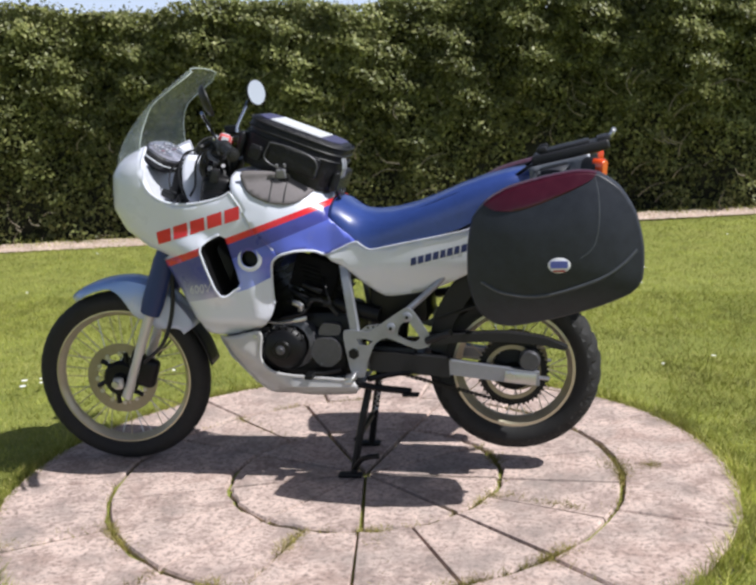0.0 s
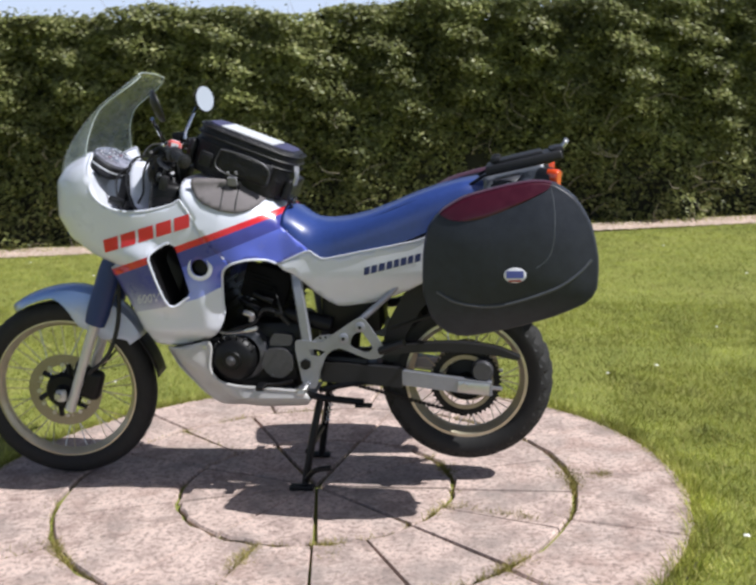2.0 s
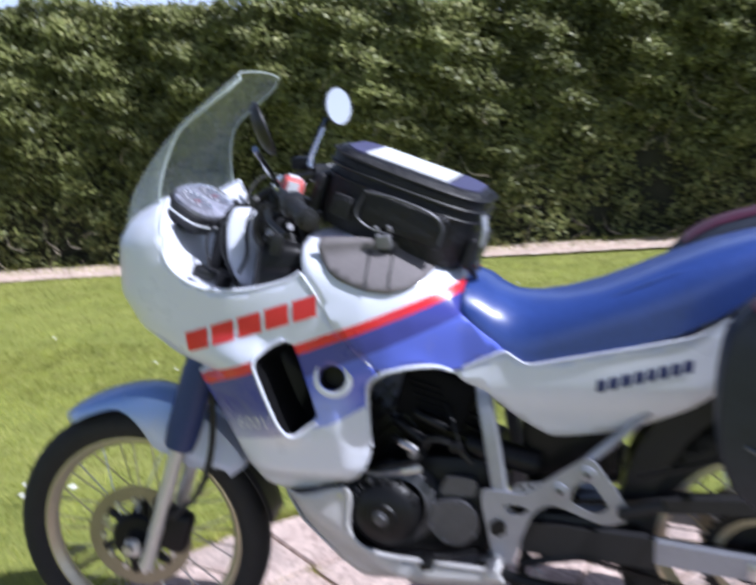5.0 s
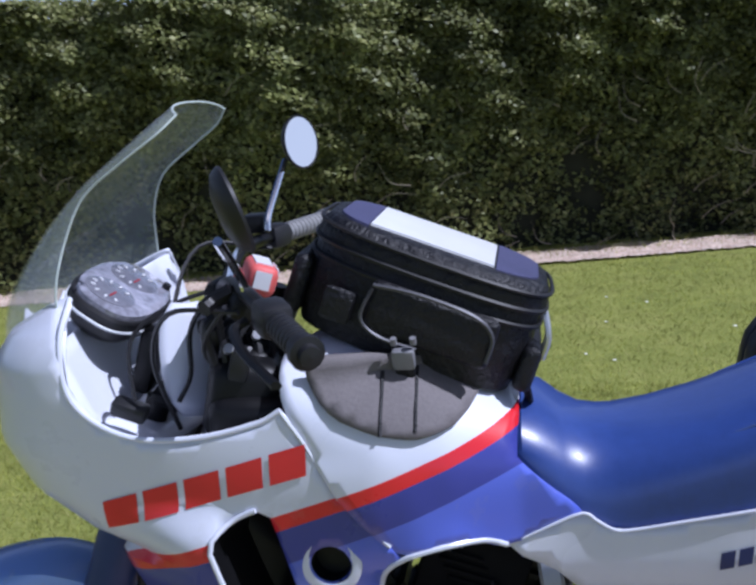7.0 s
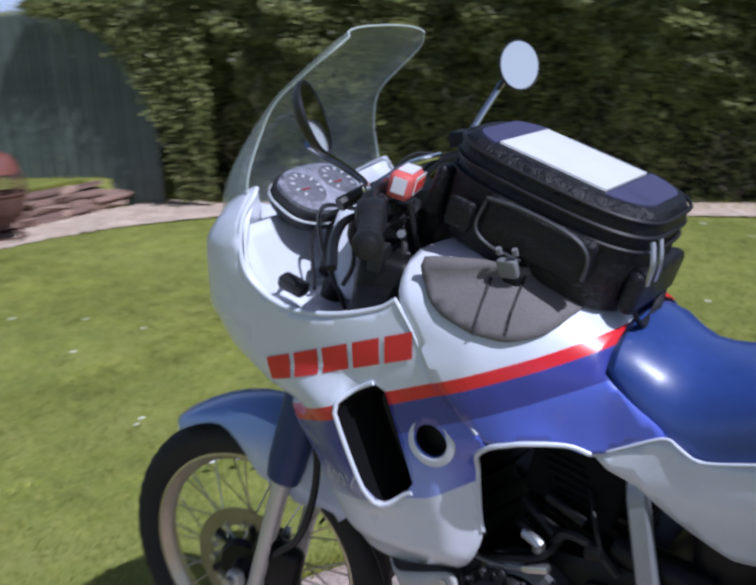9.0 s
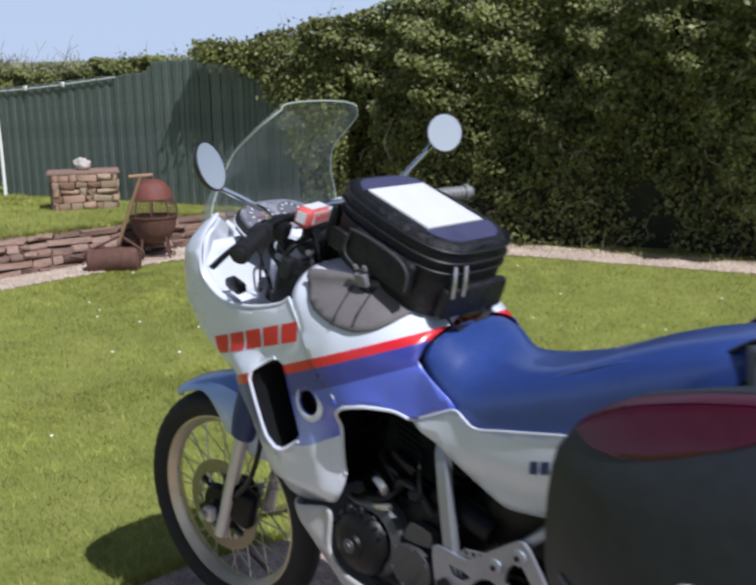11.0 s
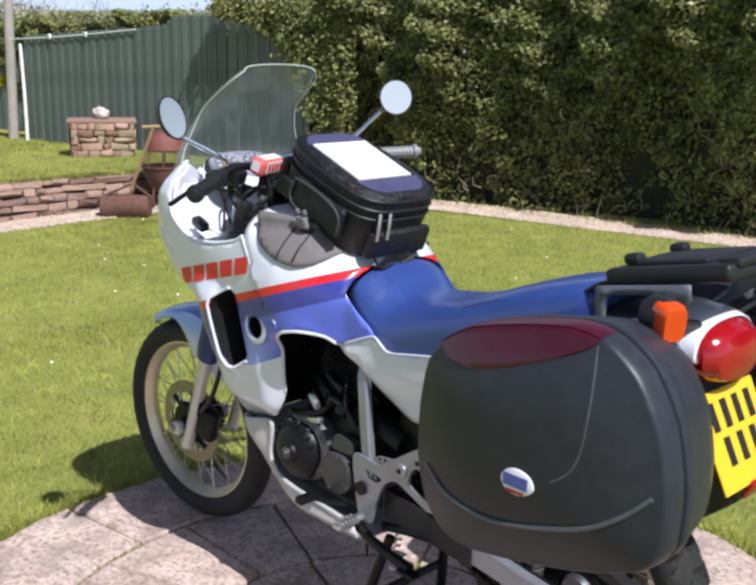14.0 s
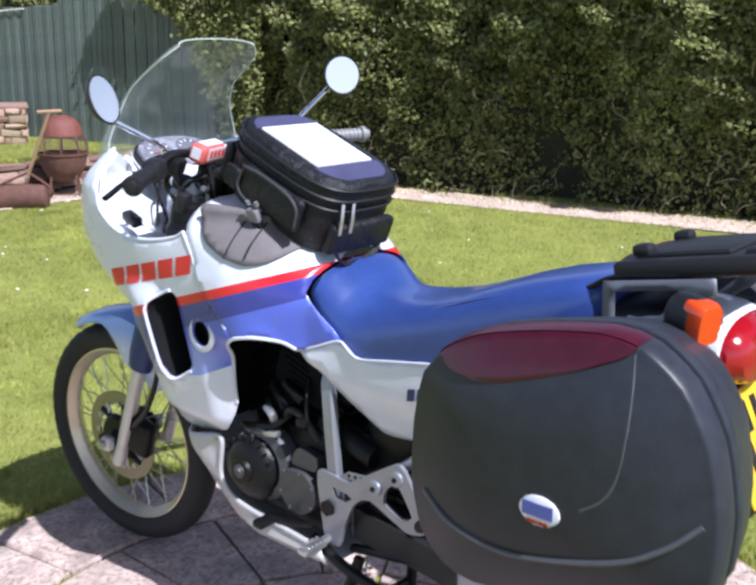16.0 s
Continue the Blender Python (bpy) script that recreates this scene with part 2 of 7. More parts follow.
M_EDGE = simple("screen_edge", (0.50, 0.56, 0.52), 0.3, 0, 0.05, 40)
# pale copy of the grip rubber, with the sunlight on it put into the colour
M_GRIPLIT = simple("sunlit_rubber", (0.20, 0.20, 0.20), 0.5, 0, 0.2, 60, 0.08)
M_MIRROR = simple("mirror_glass", (0.98, 0.93, 0.84), 0.03, 1.0, 0.01, 10)
M_REFLECT = simple("red_reflector", (0.058, 0.005, 0.016), 0.33, 0, 0.2, 300, 0.1)
M_TAIL = simple("tail_lens_red", (0.31, 0.006, 0.012), 0.12, 0, 0.1, 300, 0.1, 0.5)
M_AMBER = simple("amber_lens", (0.62, 0.060, 0.005), 0.12, 0, 0.1, 300, 0.1, 0.5)
M_PLATE = simple("plate_yellow", (0.760, 0.470, 0.020), 0.35, 0, 0.04, 20)
M_BADGE = simple("badge_white", (0.72, 0.72, 0.76), 0.3, 0, 0.04, 20)
M_BADGEBLUE = simple("badge_blue", (0.10, 0.12, 0.42), 0.3, 0, 0.04, 20)
M_CHROME = simple("chrome", (0.8, 0.8, 0.82), 0.12, 1.0, 0.04, 20)
M_SLAB = slab_material()
M_SOIL = simple("soil", (0.10, 0.085, 0.05), 0.95, 0, 0.4, 30, 0.5)
M_STONE = pieces("field_stone", [(0.0, (0.19, 0.115, 0.095)), (0.5, (0.30, 0.19, 0.15)), (1.0, (0.42, 0.285, 0.22))], 0.9, 14, 0.8)
M_STONEPALE = pieces("column_stone", [(0.0, (0.34, 0.20, 0.145)), (0.5, (0.44, 0.29, 0.21)), (1.0, (0.56, 0.43, 0.32))], 0.9, 14, 0.8)
M_WHITESTONE = simple("pale_stone", (0.54, 0.49, 0.44), 0.85, 0, 0.2, 14, 0.5)
M_GRAVEL = pieces("gravel", [(0.0, (0.46, 0.34, 0.26)), (0.5, (0.60, 0.46, 0.37)), (1.0, (0.67, 0.56, 0.47))], 0.9, 60, 0.3, True)
M_GRAVELBED = simple("gravel_bed", (0.46, 0.38, 0.30), 0.95, 0, 0.3, 60, 0.6)
M_RUST = simple("rust", (0.125, 0.060, 0.045), 0.85, 0.1, 0.4, 18, 0.3)
M_REDRUST = simple("faded_red_paint", (0.17, 0.055, 0.042), 0.7, 0, 0.3, 14, 0.2)
M_FENCE = pieces("fence_green", [(0.0, (0.112, 0.138, 0.124)), (0.5, (0.128, 0.158, 0.142)), (1.0, (0.144, 0.174, 0.158))], 0.75, 12, 0.2)
M_POST = simple("weathered_wood", (0.34, 0.31, 0.28), 0.85, 0, 0.25, 12, 0.3)
M_WOOD = simple("handle_wood", (0.36, 0.22, 0.13), 0.7, 0, 0.2, 14, 0.2)
M_POSTWHITE = simple("white_post", (0.72, 0.72, 0.70), 0.6, 0, 0.08, 14)
M_HEDGE = leafy("hedge_leaf", [(0.0, (0.100, 0.113, 0.036)), (0.45, (0.163, 0.180, 0.058)), (0.80, (0.228, 0.242, 0.082)), (0.95, (0.30, 0.302, 0.118)), (1.0, (0.38, 0.37, 0.17))], 0.45, 0.28)
# near-black: the shade deep between the leaves is put into the core's colour
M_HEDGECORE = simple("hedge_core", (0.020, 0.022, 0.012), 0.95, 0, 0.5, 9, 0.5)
M_TWIG = simple("twig", (0.24, 0.205, 0.15), 0.9, 0, 0.3, 30)
M_YELLOW = leafy("yellow_blossom", [(0.0, (0.55, 0.42, 0.01)), (0.5, (0.75, 0.60, 0.02)), (1.0, (0.42, 0.42, 0.03))], 0.6, 0.25)
M_GRASS = leafy("grass_blade", [(0.0, (0.198, 0.232, 0.034)), (0.5, (0.318, 0.340, 0.062)), (0.85, (0.415, 0.402, 0.104)), (1.0, (0.48, 0.44, 0.17))], 0.55, 0.25)
# paled olive: the haze of distance is put into these leaf colours
M_FARTREE = leafy("far_leaf_hazed", [(0.0, (0.14, 0.15, 0.075)), (0.5, (0.22, 0.225, 0.12)), (1.0, (0.32, 0.31, 0.19))], 0.7, 0.2)
M_SEAM = simple("seam_grey", (0.58, 0.60, 0.64), 0.5, 0, 0.1, 40)
M_DAISY = simple("daisy_white", (0.85, 0.85, 0.80), 0.7, 0, 0.03, 20)


def lawn_material():
    m, nt, b = nodes_of("lawn_turf")
    fine = noise_node(nt, 38.0, 6, 0.7)
    blot = noise_node(nt, 1.3, 4, 0.6)
    mid = noise_node(nt, 7.0, 4, 0.6)
    s = math_node(nt, 'ADD', math_node(nt, 'MULTIPLY', fine, 0.45), math_node(nt, 'ADD', math_node(nt, 'MULTIPLY', blot, 0.35), math_node(nt, 'MULTIPLY', mid, 0.2)))
    col = ramp_node(nt, s, [(0.34, (0.124, 0.15, 0.022)), (0.5, (0.238, 0.265, 0.047)), (0.66, (0.35, 0.342, 0.095))])
    nt.links.new(col, b.inputs["Base Color"])
    b.inputs["Roughness"].default_value = 0.9
    bump_node(nt, b, fine, 0.8, 0.02)
    return m


M_MOSS = leafy("joint_moss", [(0.0, (0.15, 0.14, 0.028)), (0.5, (0.25, 0.22, 0.055)), (0.85, (0.33, 0.27, 0.095)), (1.0, (0.40, 0.32, 0.15))], 0.7, 0.1)
M_LAWN = lawn_material()


# ---- geometry helpers ----
def part(name, bm, mat, parent=None, label="", smooth=True, solid=0.0, off=0.0):
    me = bpy.data.meshes.new(name)
    bmesh.ops.recalc_face_normals(bm, faces=bm.faces[:])
    bm.to_mesh(me)
    bm.free()
    if smooth:
        for p in me.polygons:
            p.use_smooth = True
        me.set_sharp_from_angle(angle=radians(38))
    me.materials.append(mat)
    ob = new(name, me)
    if parent is not None:
        ob.parent = parent
    if label:
        tagged(ob, label)
    if solid:
        s = ob.modifiers.new("thickness", 'SOLIDIFY')
        s.thickness, s.offset = solid, off
    return ob


def thing(name, label, category, group="", at=(0, 0, 0)):
    ob = new(name)
    ob.location = at
    ob.empty_display_size = 0.1
    return tagged(ob, label, category, group)


def mesh_np(name, verts, faces, mat, parent=None):
    """A mesh from arrays of corners and of equal-sided faces."""
    me = bpy.data.meshes.new(name)
    verts = np.asarray(verts, dtype=np.float32)
    faces = np.asarray(faces, dtype=np.int32)
    k = faces.shape[1]
    me.vertices.add(len(verts))
    me.vertices.foreach_set("co", verts.ravel())
    me.loops.add(faces.size)
    me.loops.foreach_set("vertex_index", faces.ravel())
    me.polygons.add(len(faces))
    me.polygons.foreach_set("loop_start", np.arange(0, faces.size, k, dtype=np.int32))
    me.update(calc_edges=True)
    me.materials.append(mat)
    ob = new(name, me)
    if parent is not None:
        ob.parent = parent
    return ob


def box(bm, c, s, rot=None, bevel=0.0, seg=2):
    m = Matrix.Translation(c) @ (rot if rot is not None else Matrix()) @ Matrix.Diagonal((*s, 1))
    r = bmesh.ops.create_cube(bm, size=1.0, matrix=m)
    if bevel:
        es = list({e for v in r["verts"] for e in v.link_edges})
        bmesh.ops.bevel(bm, geom=es, offset=bevel, segments=seg, affect='EDGES', profile=0.5)
    return bm


def cyl(bm, a, b, r0, r1=None, n=16, caps=True):
    a, b = Vector(a), Vector(b)
    d = b - a
    m = Matrix.Translation((a + b) / 2) @ d.to_track_quat('Z', 'Y').to_matrix().to_4x4()
    bmesh.ops.create_cone(bm, cap_ends=caps, segments=n, radius1=r0, radius2=r0 if r1 is None else r1, depth=d.length, matrix=m)
    return bm


def smooth_path(pts, k=6):
    """Points of a smooth curve through the given ones."""
    p = [Vector(q) for q in pts]
    p = [p[0] * 2 - p[1]] + p + [p[-1] * 2 - p[-2]]
    out = []
    for i in range(1, len(p) - 2):
        for j in range(k):
            t = j / k
            a, b, c, d = p[i - 1], p[i], p[i + 1], p[i + 2]
            out.append(0.5 * (2 * b + (c - a) * t + (2 * a - 5 * b + 4 * c - d) * t * t + (3 * b - a - 3 * c + d) * t ** 3))
    out.append(p[-2])
    return out


def tube(bm, pts, r, n=8, k=5, closed=False, flat=1.0):
    pts = smooth_path(pts, k) if k > 1 else [Vector(p) for p in pts]
    rings = []
    up = None
    for i, p in enumerate(pts):
        d = (pts[min(i + 1, len(pts) - 1)] - pts[max(i - 1, 0)]).normalized()
        if up is None:
            up = d.orthogonal().normalized()
        up = (up - d * up.dot(d)).normalized()
        side = d.cross(up)
        rr = r(i / (len(pts) - 1)) if callable(r) else r
        rings.append([bm.verts.new(p + (up * math.cos(a) * flat + side * math.sin(a)) * rr) for a in (2 * math.pi * j / n for j in range(n))])
    for a, b in zip(rings, rings[1:]):
        for j in range(n):
            bm.faces.new((a[j], a[(j + 1) % n], b[(j + 1) % n], b[j]))
    bm.faces.new(rings[0][::-1])
    bm.faces.new(rings[-1])
    return bm


def lathe(bm, prof, c, n=48, axis='Y', m=None):
    """Turns a profile of (radius, along) round an axis through c; closed where it returns to its start."""
    c = Vector(c)
    rings = []
    for i in range(n):
        a = 2 * math.pi * i / n
        ring = []
        for r, h in prof:
            v = Vector((r * math.cos(a), h, r * math.sin(a))) if axis == 'Y' else Vector((r * math.cos(a), r * math.sin(a), h))
            v = c + v
            ring.append(bm.verts.new(m @ v if m is not None else v))
        rings.append(ring)
    for i in range(n):
        a, b = rings[i], rings[(i + 1) % n]
        for j in range(len(prof) - 1):
            bm.faces.new((a[j], a[j + 1], b[j + 1], b[j]))
    return bm


def loft(bm, rings, cap=True, closed=True):
    vs = [[bm.verts.new(p) for p in ring] for ring in rings]
    n = len(vs[0])
    for a, b in zip(vs, vs[1:]):
        for j in range(n if closed else n - 1):
            bm.faces.new((a[j], a[(j + 1) % n], b[(j + 1) % n], b[j]))
    if cap and closed:
        bm.faces.new(vs[0][::-1])
        bm.faces.new(vs[-1])
    return bm


def inside(p, poly):
    x, y = p
    c = False
    for (x0, y0), (x1, y1) in zip(poly, poly[1:] + poly[:1]):
        if (y0 > y) != (y1 > y) and x < (x1 - x0) * (y - y0) / (y1 - y0) + x0:
            c = not c
    return c


def resample(poly, step, k=5, closed=True):
    """A smooth closed outline through the points, at even steps."""
    p = [Vector(q) for q in poly]
    n = len(p)
    fine = []
    for i in range(n if closed else n - 1):
        a, b, c, d = p[(i - 1) % n], p[i], p[(i + 1) % n], p[(i + 2) % n]
        cnt = max(1, int((c - b).length / step))
        for j in range(cnt):
            t = j / cnt
            if k == 1:
                fine.append(b.lerp(c, t))
            else:
                q = 0.5 * (2 * b + (c - a) * t + (2 * a - 5 * b + 4 * c - d) * t * t + (3 * b - a - 3 * c + d) * t ** 3)
                fine.append(q.lerp(b.lerp(c, t), 0.35))
    return [tuple(q) for q in fine]


def panel(outline, depth, holes=(), step=0.014, side=-1, k=5):
    """A skin over an outline in the (x, z) plane, with holes; depth(x, z) gives how far it stands off the middle plane."""
    from mathutils.geometry import delaunay_2d_cdt
    out = resample(outline, step, k)
    hs = [resample(h, step, k) for h in holes]
    pts = [Vector(p) for p in out]
    edges = [(i, (i + 1) % len(out)) for i in range(len(out))]
    for h in hs:
        o = len(pts)
        pts += [Vector(p) for p in h]
        edges += [(o + i, o + (i + 1) % len(h)) for i in range(len(h))]
    x0, x1 = min(p[0] for p in out), max(p[0] for p in out)
    z0, z1 = min(p[1] for p in out), max(p[1] for p in out)
    grid = step * 1.15
    nz, nx = int((z1 - z0) / grid) + 2, int((x1 - x0) / grid) + 2
    bound = np.array([tuple(p) for p in pts])
    for i in range(nx):
        for j in range(nz):
            q = (x0 + (i + (j % 2) * 0.5) * grid, z0 + j * grid * 0.9)
            if inside(q, out) and not any(inside(q, h) for h in hs) and np.min(np.sum((bound - q) ** 2, axis=1)) > (0.5 * grid) ** 2:
                pts.append(Vector(q))
    vs, _, fs, _, _, _ = delaunay_2d_cdt(pts, edges, [], 0, 1e-6)
    bm = bmesh.new()
    bv = [bm.verts.new((v.x, side * depth(v.x, v.y), v.y)) for v in vs]
    for f in fs:
        cx, cz = sum(vs[i].x for i in f) / 3, sum(vs[i].y for i in f) / 3
        if inside((cx, cz), out) and not any(inside((cx, cz), h) for h in hs):
            bm.faces.new([bv[i] for i in f])
    for v in [v for v in bm.verts if not v.link_faces]:
        bm.verts.remove(v)
    return bm


def prism(outline, y0, y1, step=0.02, k=5, holes=()):
    """A plate cut to an outline in (x, z), from y0 to y1."""
    bm = panel(outline, lambda x, z: 0.0, holes, step, 1, k)
    r = bmesh.ops.extrude_face_region(bm, geom=bm.faces[:])
    top = [v for v in r["geom"] if isinstance(v, bmesh.types.BMVert)]
    tops = set(top)
    for v in bm.verts:
        v.co.y = y1 if v in tops else y0
    return bm


def clamp01(t):
    return max(0.0, min(1.0, t))


def smoothstep(a, b, t):
    t = clamp01((t - a) / (b - a))
    return t * t * (3 - 2 * t)


def lerp_table(tab, x):
    if x <= tab[0][0]:
        return tab[0][1]
    for (a, u), (b, v) in zip(tab, tab[1:]):
        if x <= b:
            return u + (v - u) * (x - a) / (b - a)
    return tab[-1][1]


# ---- the setting ----
PATIO = Vector((0.22, -0.13))
R1, R2, R3 = 0.50, 0.93, 1.325
GROUND = -0.018
UPPER = 0.30
WALL_X = -6.68


def hedge_y(x):
    return 6.50 + 0.21 * x + 0.55 * np.clip((-5.9 - x) / 0.9, 0, 1)


def rise(x, y):
    """The lawn climbs a little towards the hedge."""
    t = np.clip((y - 0.21 * x - 1.8) / 4.2, 0, 1)
    return 0.06 * t * t * (3 - 2 * t)


def ground_height(x, y):
    if x < WALL_X - 0.12:
        return UPPER + 0.012 * math.sin(x * 1.7) * math.sin(y * 1.3)
    return GROUND + float(rise(x, y)) + 0.010 * (math.sin(x * 0.9 + 1.0) * math.sin(y * 0.8) if (x - 0.22) ** 2 + (y + 0.13) ** 2 > 3.2 else 0.0)


def build_ground():
    xs = sorted(set([-900, -300, -100, -50, -30, -20, -15] + [round(-13 + 0.25 * i, 3) for i in range(25)] + [WALL_X - 0.15, WALL_X - 0.10]
                    + [round(-6.5 + 0.25 * i, 3) for i in range(67)] + [12, 16, 24, 50, 100, 300, 900]))
    ys = sorted(set([-900, -300, -100, -50, -25, -15, -10] + [round(-8 + 0.25 * i, 3) for i in range(69)] + [11, 14, 20, 50, 100, 300, 900]))
    bm = bmesh.new()
    grid = [[bm.verts.new((x, y, ground_height(x, y))) for y in ys] for x in xs]
    for a, b in zip(grid, grid[1:]):
        for j in range(len(ys) - 1):
            bm.faces.new((a[j], b[j], b[j + 1], a[j + 1]))
    return tagged(part("ground", bm, M_LAWN), "mown green garden lawn in sunshine", "lawn", kind="structure")


ground = build_ground()
rng = np.random.default_rng(7)


def scatter_blades(name, px, py, pz, height, width, lean, mat, label, category):
    n = len(px)
    a = rng.uniform(0, 2 * np.pi, n)
    h = height * rng.uniform(0.5, 1.25, n)
    w = width * rng.uniform(0.6, 1.3, n)
    la = rng.uniform(0, 2 * np.pi, n)
    ll = lean * h * rng.uniform(0.2, 1.2, n)
    base = np.stack([px, py, pz], 1)
    d = np.stack([np.cos(a) * w / 2, np.sin(a) * w / 2, np.zeros(n)], 1)
    tip = base + np.stack([np.cos(la) * ll, np.sin(la) * ll, h], 1)
    v = np.stack([base - d, base + d, tip], 1).reshape(-1, 3)
    f = np.arange(3 * n).reshape(-1, 3)
    return tagged(mesh_np(name, v, f, mat), label, category, kind="stuff")


def lawn_points(n, x0, x1, y0, y1):
    x, y = rng.uniform(x0, x1, n), rng.uniform(y0, y1, n)
    r = np.hypot(x - PATIO.x, y - PATIO.y)
    wob = 0.03 * np.sin(7 * np.arctan2(y - PATIO.y, x - PATIO.x)) + 0.02 * np.sin(23 * np.arctan2(y - PATIO.y, x - PATIO.x))
    edge = hedge_y(x) - 0.36 + 0.05 * np.sin(3 * x)
    left = -6.05 - 0.04 * np.sin(3 * y)
    corner = (x + 5.2) * -0.75 + (hedge_y(-5.2) - 0.42)
    keep = (r > R3 + 0.035 + 0.6 * wob) & (y < edge) & (x > left) & ~((x < -5.2) & (y > corner + 2.2 * (x + 6.05)))
    return x[keep], y[keep]


def build_grass():
    xs, ys = [], []
    for n, r in ((150000, (-3.2, 3.6, -1.6, 3.2)), (170000, (-6.2, 4.5, 2.0, 7.2)), (60000, (-6.2, -2.8, -2.0, 3.0)), (30000, (1.4, 2.8, -1.6, 1.6))):
        x, y = lawn_points(n, *r)
        xs.append(x), ys.append(y)
    x, y = np.concatenate(xs), np.concatenate(ys)
    z = GROUND - 0.004 + rise(x, y) + np.where((x - 0.22) ** 2 + (y + 0.13) ** 2 > 3.2, 0.010 * np.sin(x * 0.9 + 1.0) * np.sin(y * 0.8), 0)
    scatter_blades("lawn_grass", x, y, z, 0.030, 0.0045, 0.9, M_GRASS, "short mown grass blades of the garden lawn", "grass")
    n = 45000
    x, y = rng.uniform(-11.5, WALL_X - 0.16, n), rng.uniform(0.0, 5.6, n)
    scatter_blades("bank_grass", x, y, np.full(n, UPPER - 0.015), 0.05, 0.008, 0.9, M_GRASS, "grass of the raised upper lawn behind the wall", "grass")
    n = 9000
    x, y = WALL_X - 0.17 + np.abs(rng.normal(0, 0.06, n)), rng.uniform(-1.5, 4.6, n)
    scatter_blades("wall_edge_grass", x, y, np.full(n, UPPER + 0.012), 0.05, 0.008, 1.5, M_GRASS, "grass hanging over the top of the low wall", "grass")
    th = rng.uniform(0, 2 * np.pi, 16000)
    r = R3 + np.abs(rng.normal(0.03, 0.035, 16000)) - 0.02
    scatter_blades("edge_grass", PATIO.x + r * np.cos(th), PATIO.y + r * np.sin(th), np.full(16000, -0.02), 0.05, 0.005, 1.0, M_GRASS,
                   "longer grass overhanging the rim of the paving", "grass")


build_grass()


def build_joint_grass():
    """Grass and moss tufts that grow in some joints between the slabs."""
    xs, ys = [], []

    def arc(r, a0, a1, n, spread):
        n = int(n * 2.4)
        a = np.radians(rng.uniform(a0, a1, n))
        a = a[rng.uniform(0, 1, n) < np.clip(0.12 + 1.1 * np.sin(11 * a + 7 * r) * np.sin(4.3 * a + r), 0.06, 1)]
        n = len(a)
        rr = r + rng.normal(0, spread * 2.0, n) * (0.4 + 0.6 * np.abs(np.sin(9 * a) * np.sin(23 * a + 1)))
        xs.append(PATIO.x + rr * np.cos(a)), ys.append(PATIO.y + rr * np.sin(a))

    def ray(deg, r0, r1, n, spread):
        n = int(n * 2.4)
        r = rng.uniform(r0, r1, n)
        r = r[rng.uniform(0, 1, n) < np.clip(0.15 + 1.1 * np.sin(14 * r + deg) * np.sin(5 * r + 0.7 * deg), 0.08, 1)]
        n = len(r)
        s = rng.normal(0, spread * 2.0, n) * (0.4 + 0.6 * np.abs(np.sin(13 * r + deg) * np.sin(31 * r)))
        a = math.radians(deg)
        xs.append(PATIO.x + r * math.cos(a) - s * math.sin(a)), ys.append(PATIO.y + r * math.sin(a) + s * math.cos(a))
    arc(R2, -16, 24, 900, 0.014)
    arc(R2, -70, -35, 1000, 0.013)
    arc(R2, 190, 235, 700, 0.010)
    arc(R2, -110, -80, 500, 0.012)
    arc(R1, -95, -50, 420, 0.008)
    arc(R1, 10, 40, 300, 0.010)
    ray(-101, R1, R2, 650, 0.010)
    ray(-146, R2, R3, 600, 0.012)
    ray(-18, R1, R2, 420, 0.007)
    ray(139, R1, R2, 300, 0.010)
    ray(8, R2, R2 + 0.14, 260, 0.018)
    ray(-42, R2, R3, 260, 0.008)
    arc(R2, 24, 150, 700, 0.008)
    arc(R1, -50, 10, 200, 0.006)
    ray(-75, R1, R3, 300, 0.006)
    ray(-120, R2, R3, 260, 0.007)
    x, y = np.concatenate(xs), np.concatenate(ys)
    scatter_blades("joint_grass", x, y, np.full(len(x), -0.014), 0.026, 0.005, 1.3, M_MOSS, "tufts of grass and moss in the paving joints", "grass")


build_joint_grass()

patio = tagged(part("patio_bed", lathe(bmesh.new(), [(0.0, -0.022), (R3 - 0.02, -0.022), (R3 - 0.02, -0.08)], (PATIO.x, PATIO.y, 0), 64, 'Z'), M_SOIL),
               "dark soil bed under the round paving", "paving bed", kind="structure")


tagged(part("soil_edge", lathe(bmesh.new(), [(R3 - 0.03, -0.020), (R3 + 0.012, -0.017), (R3 + 0.028, -0.014), (R3 + 0.05, -0.022)], (PATIO.x, PATIO.y, 0), 96, 'Z'), M_SOIL),
       "dark cut soil edge between lawn and paving", "soil edge", kind="structure")


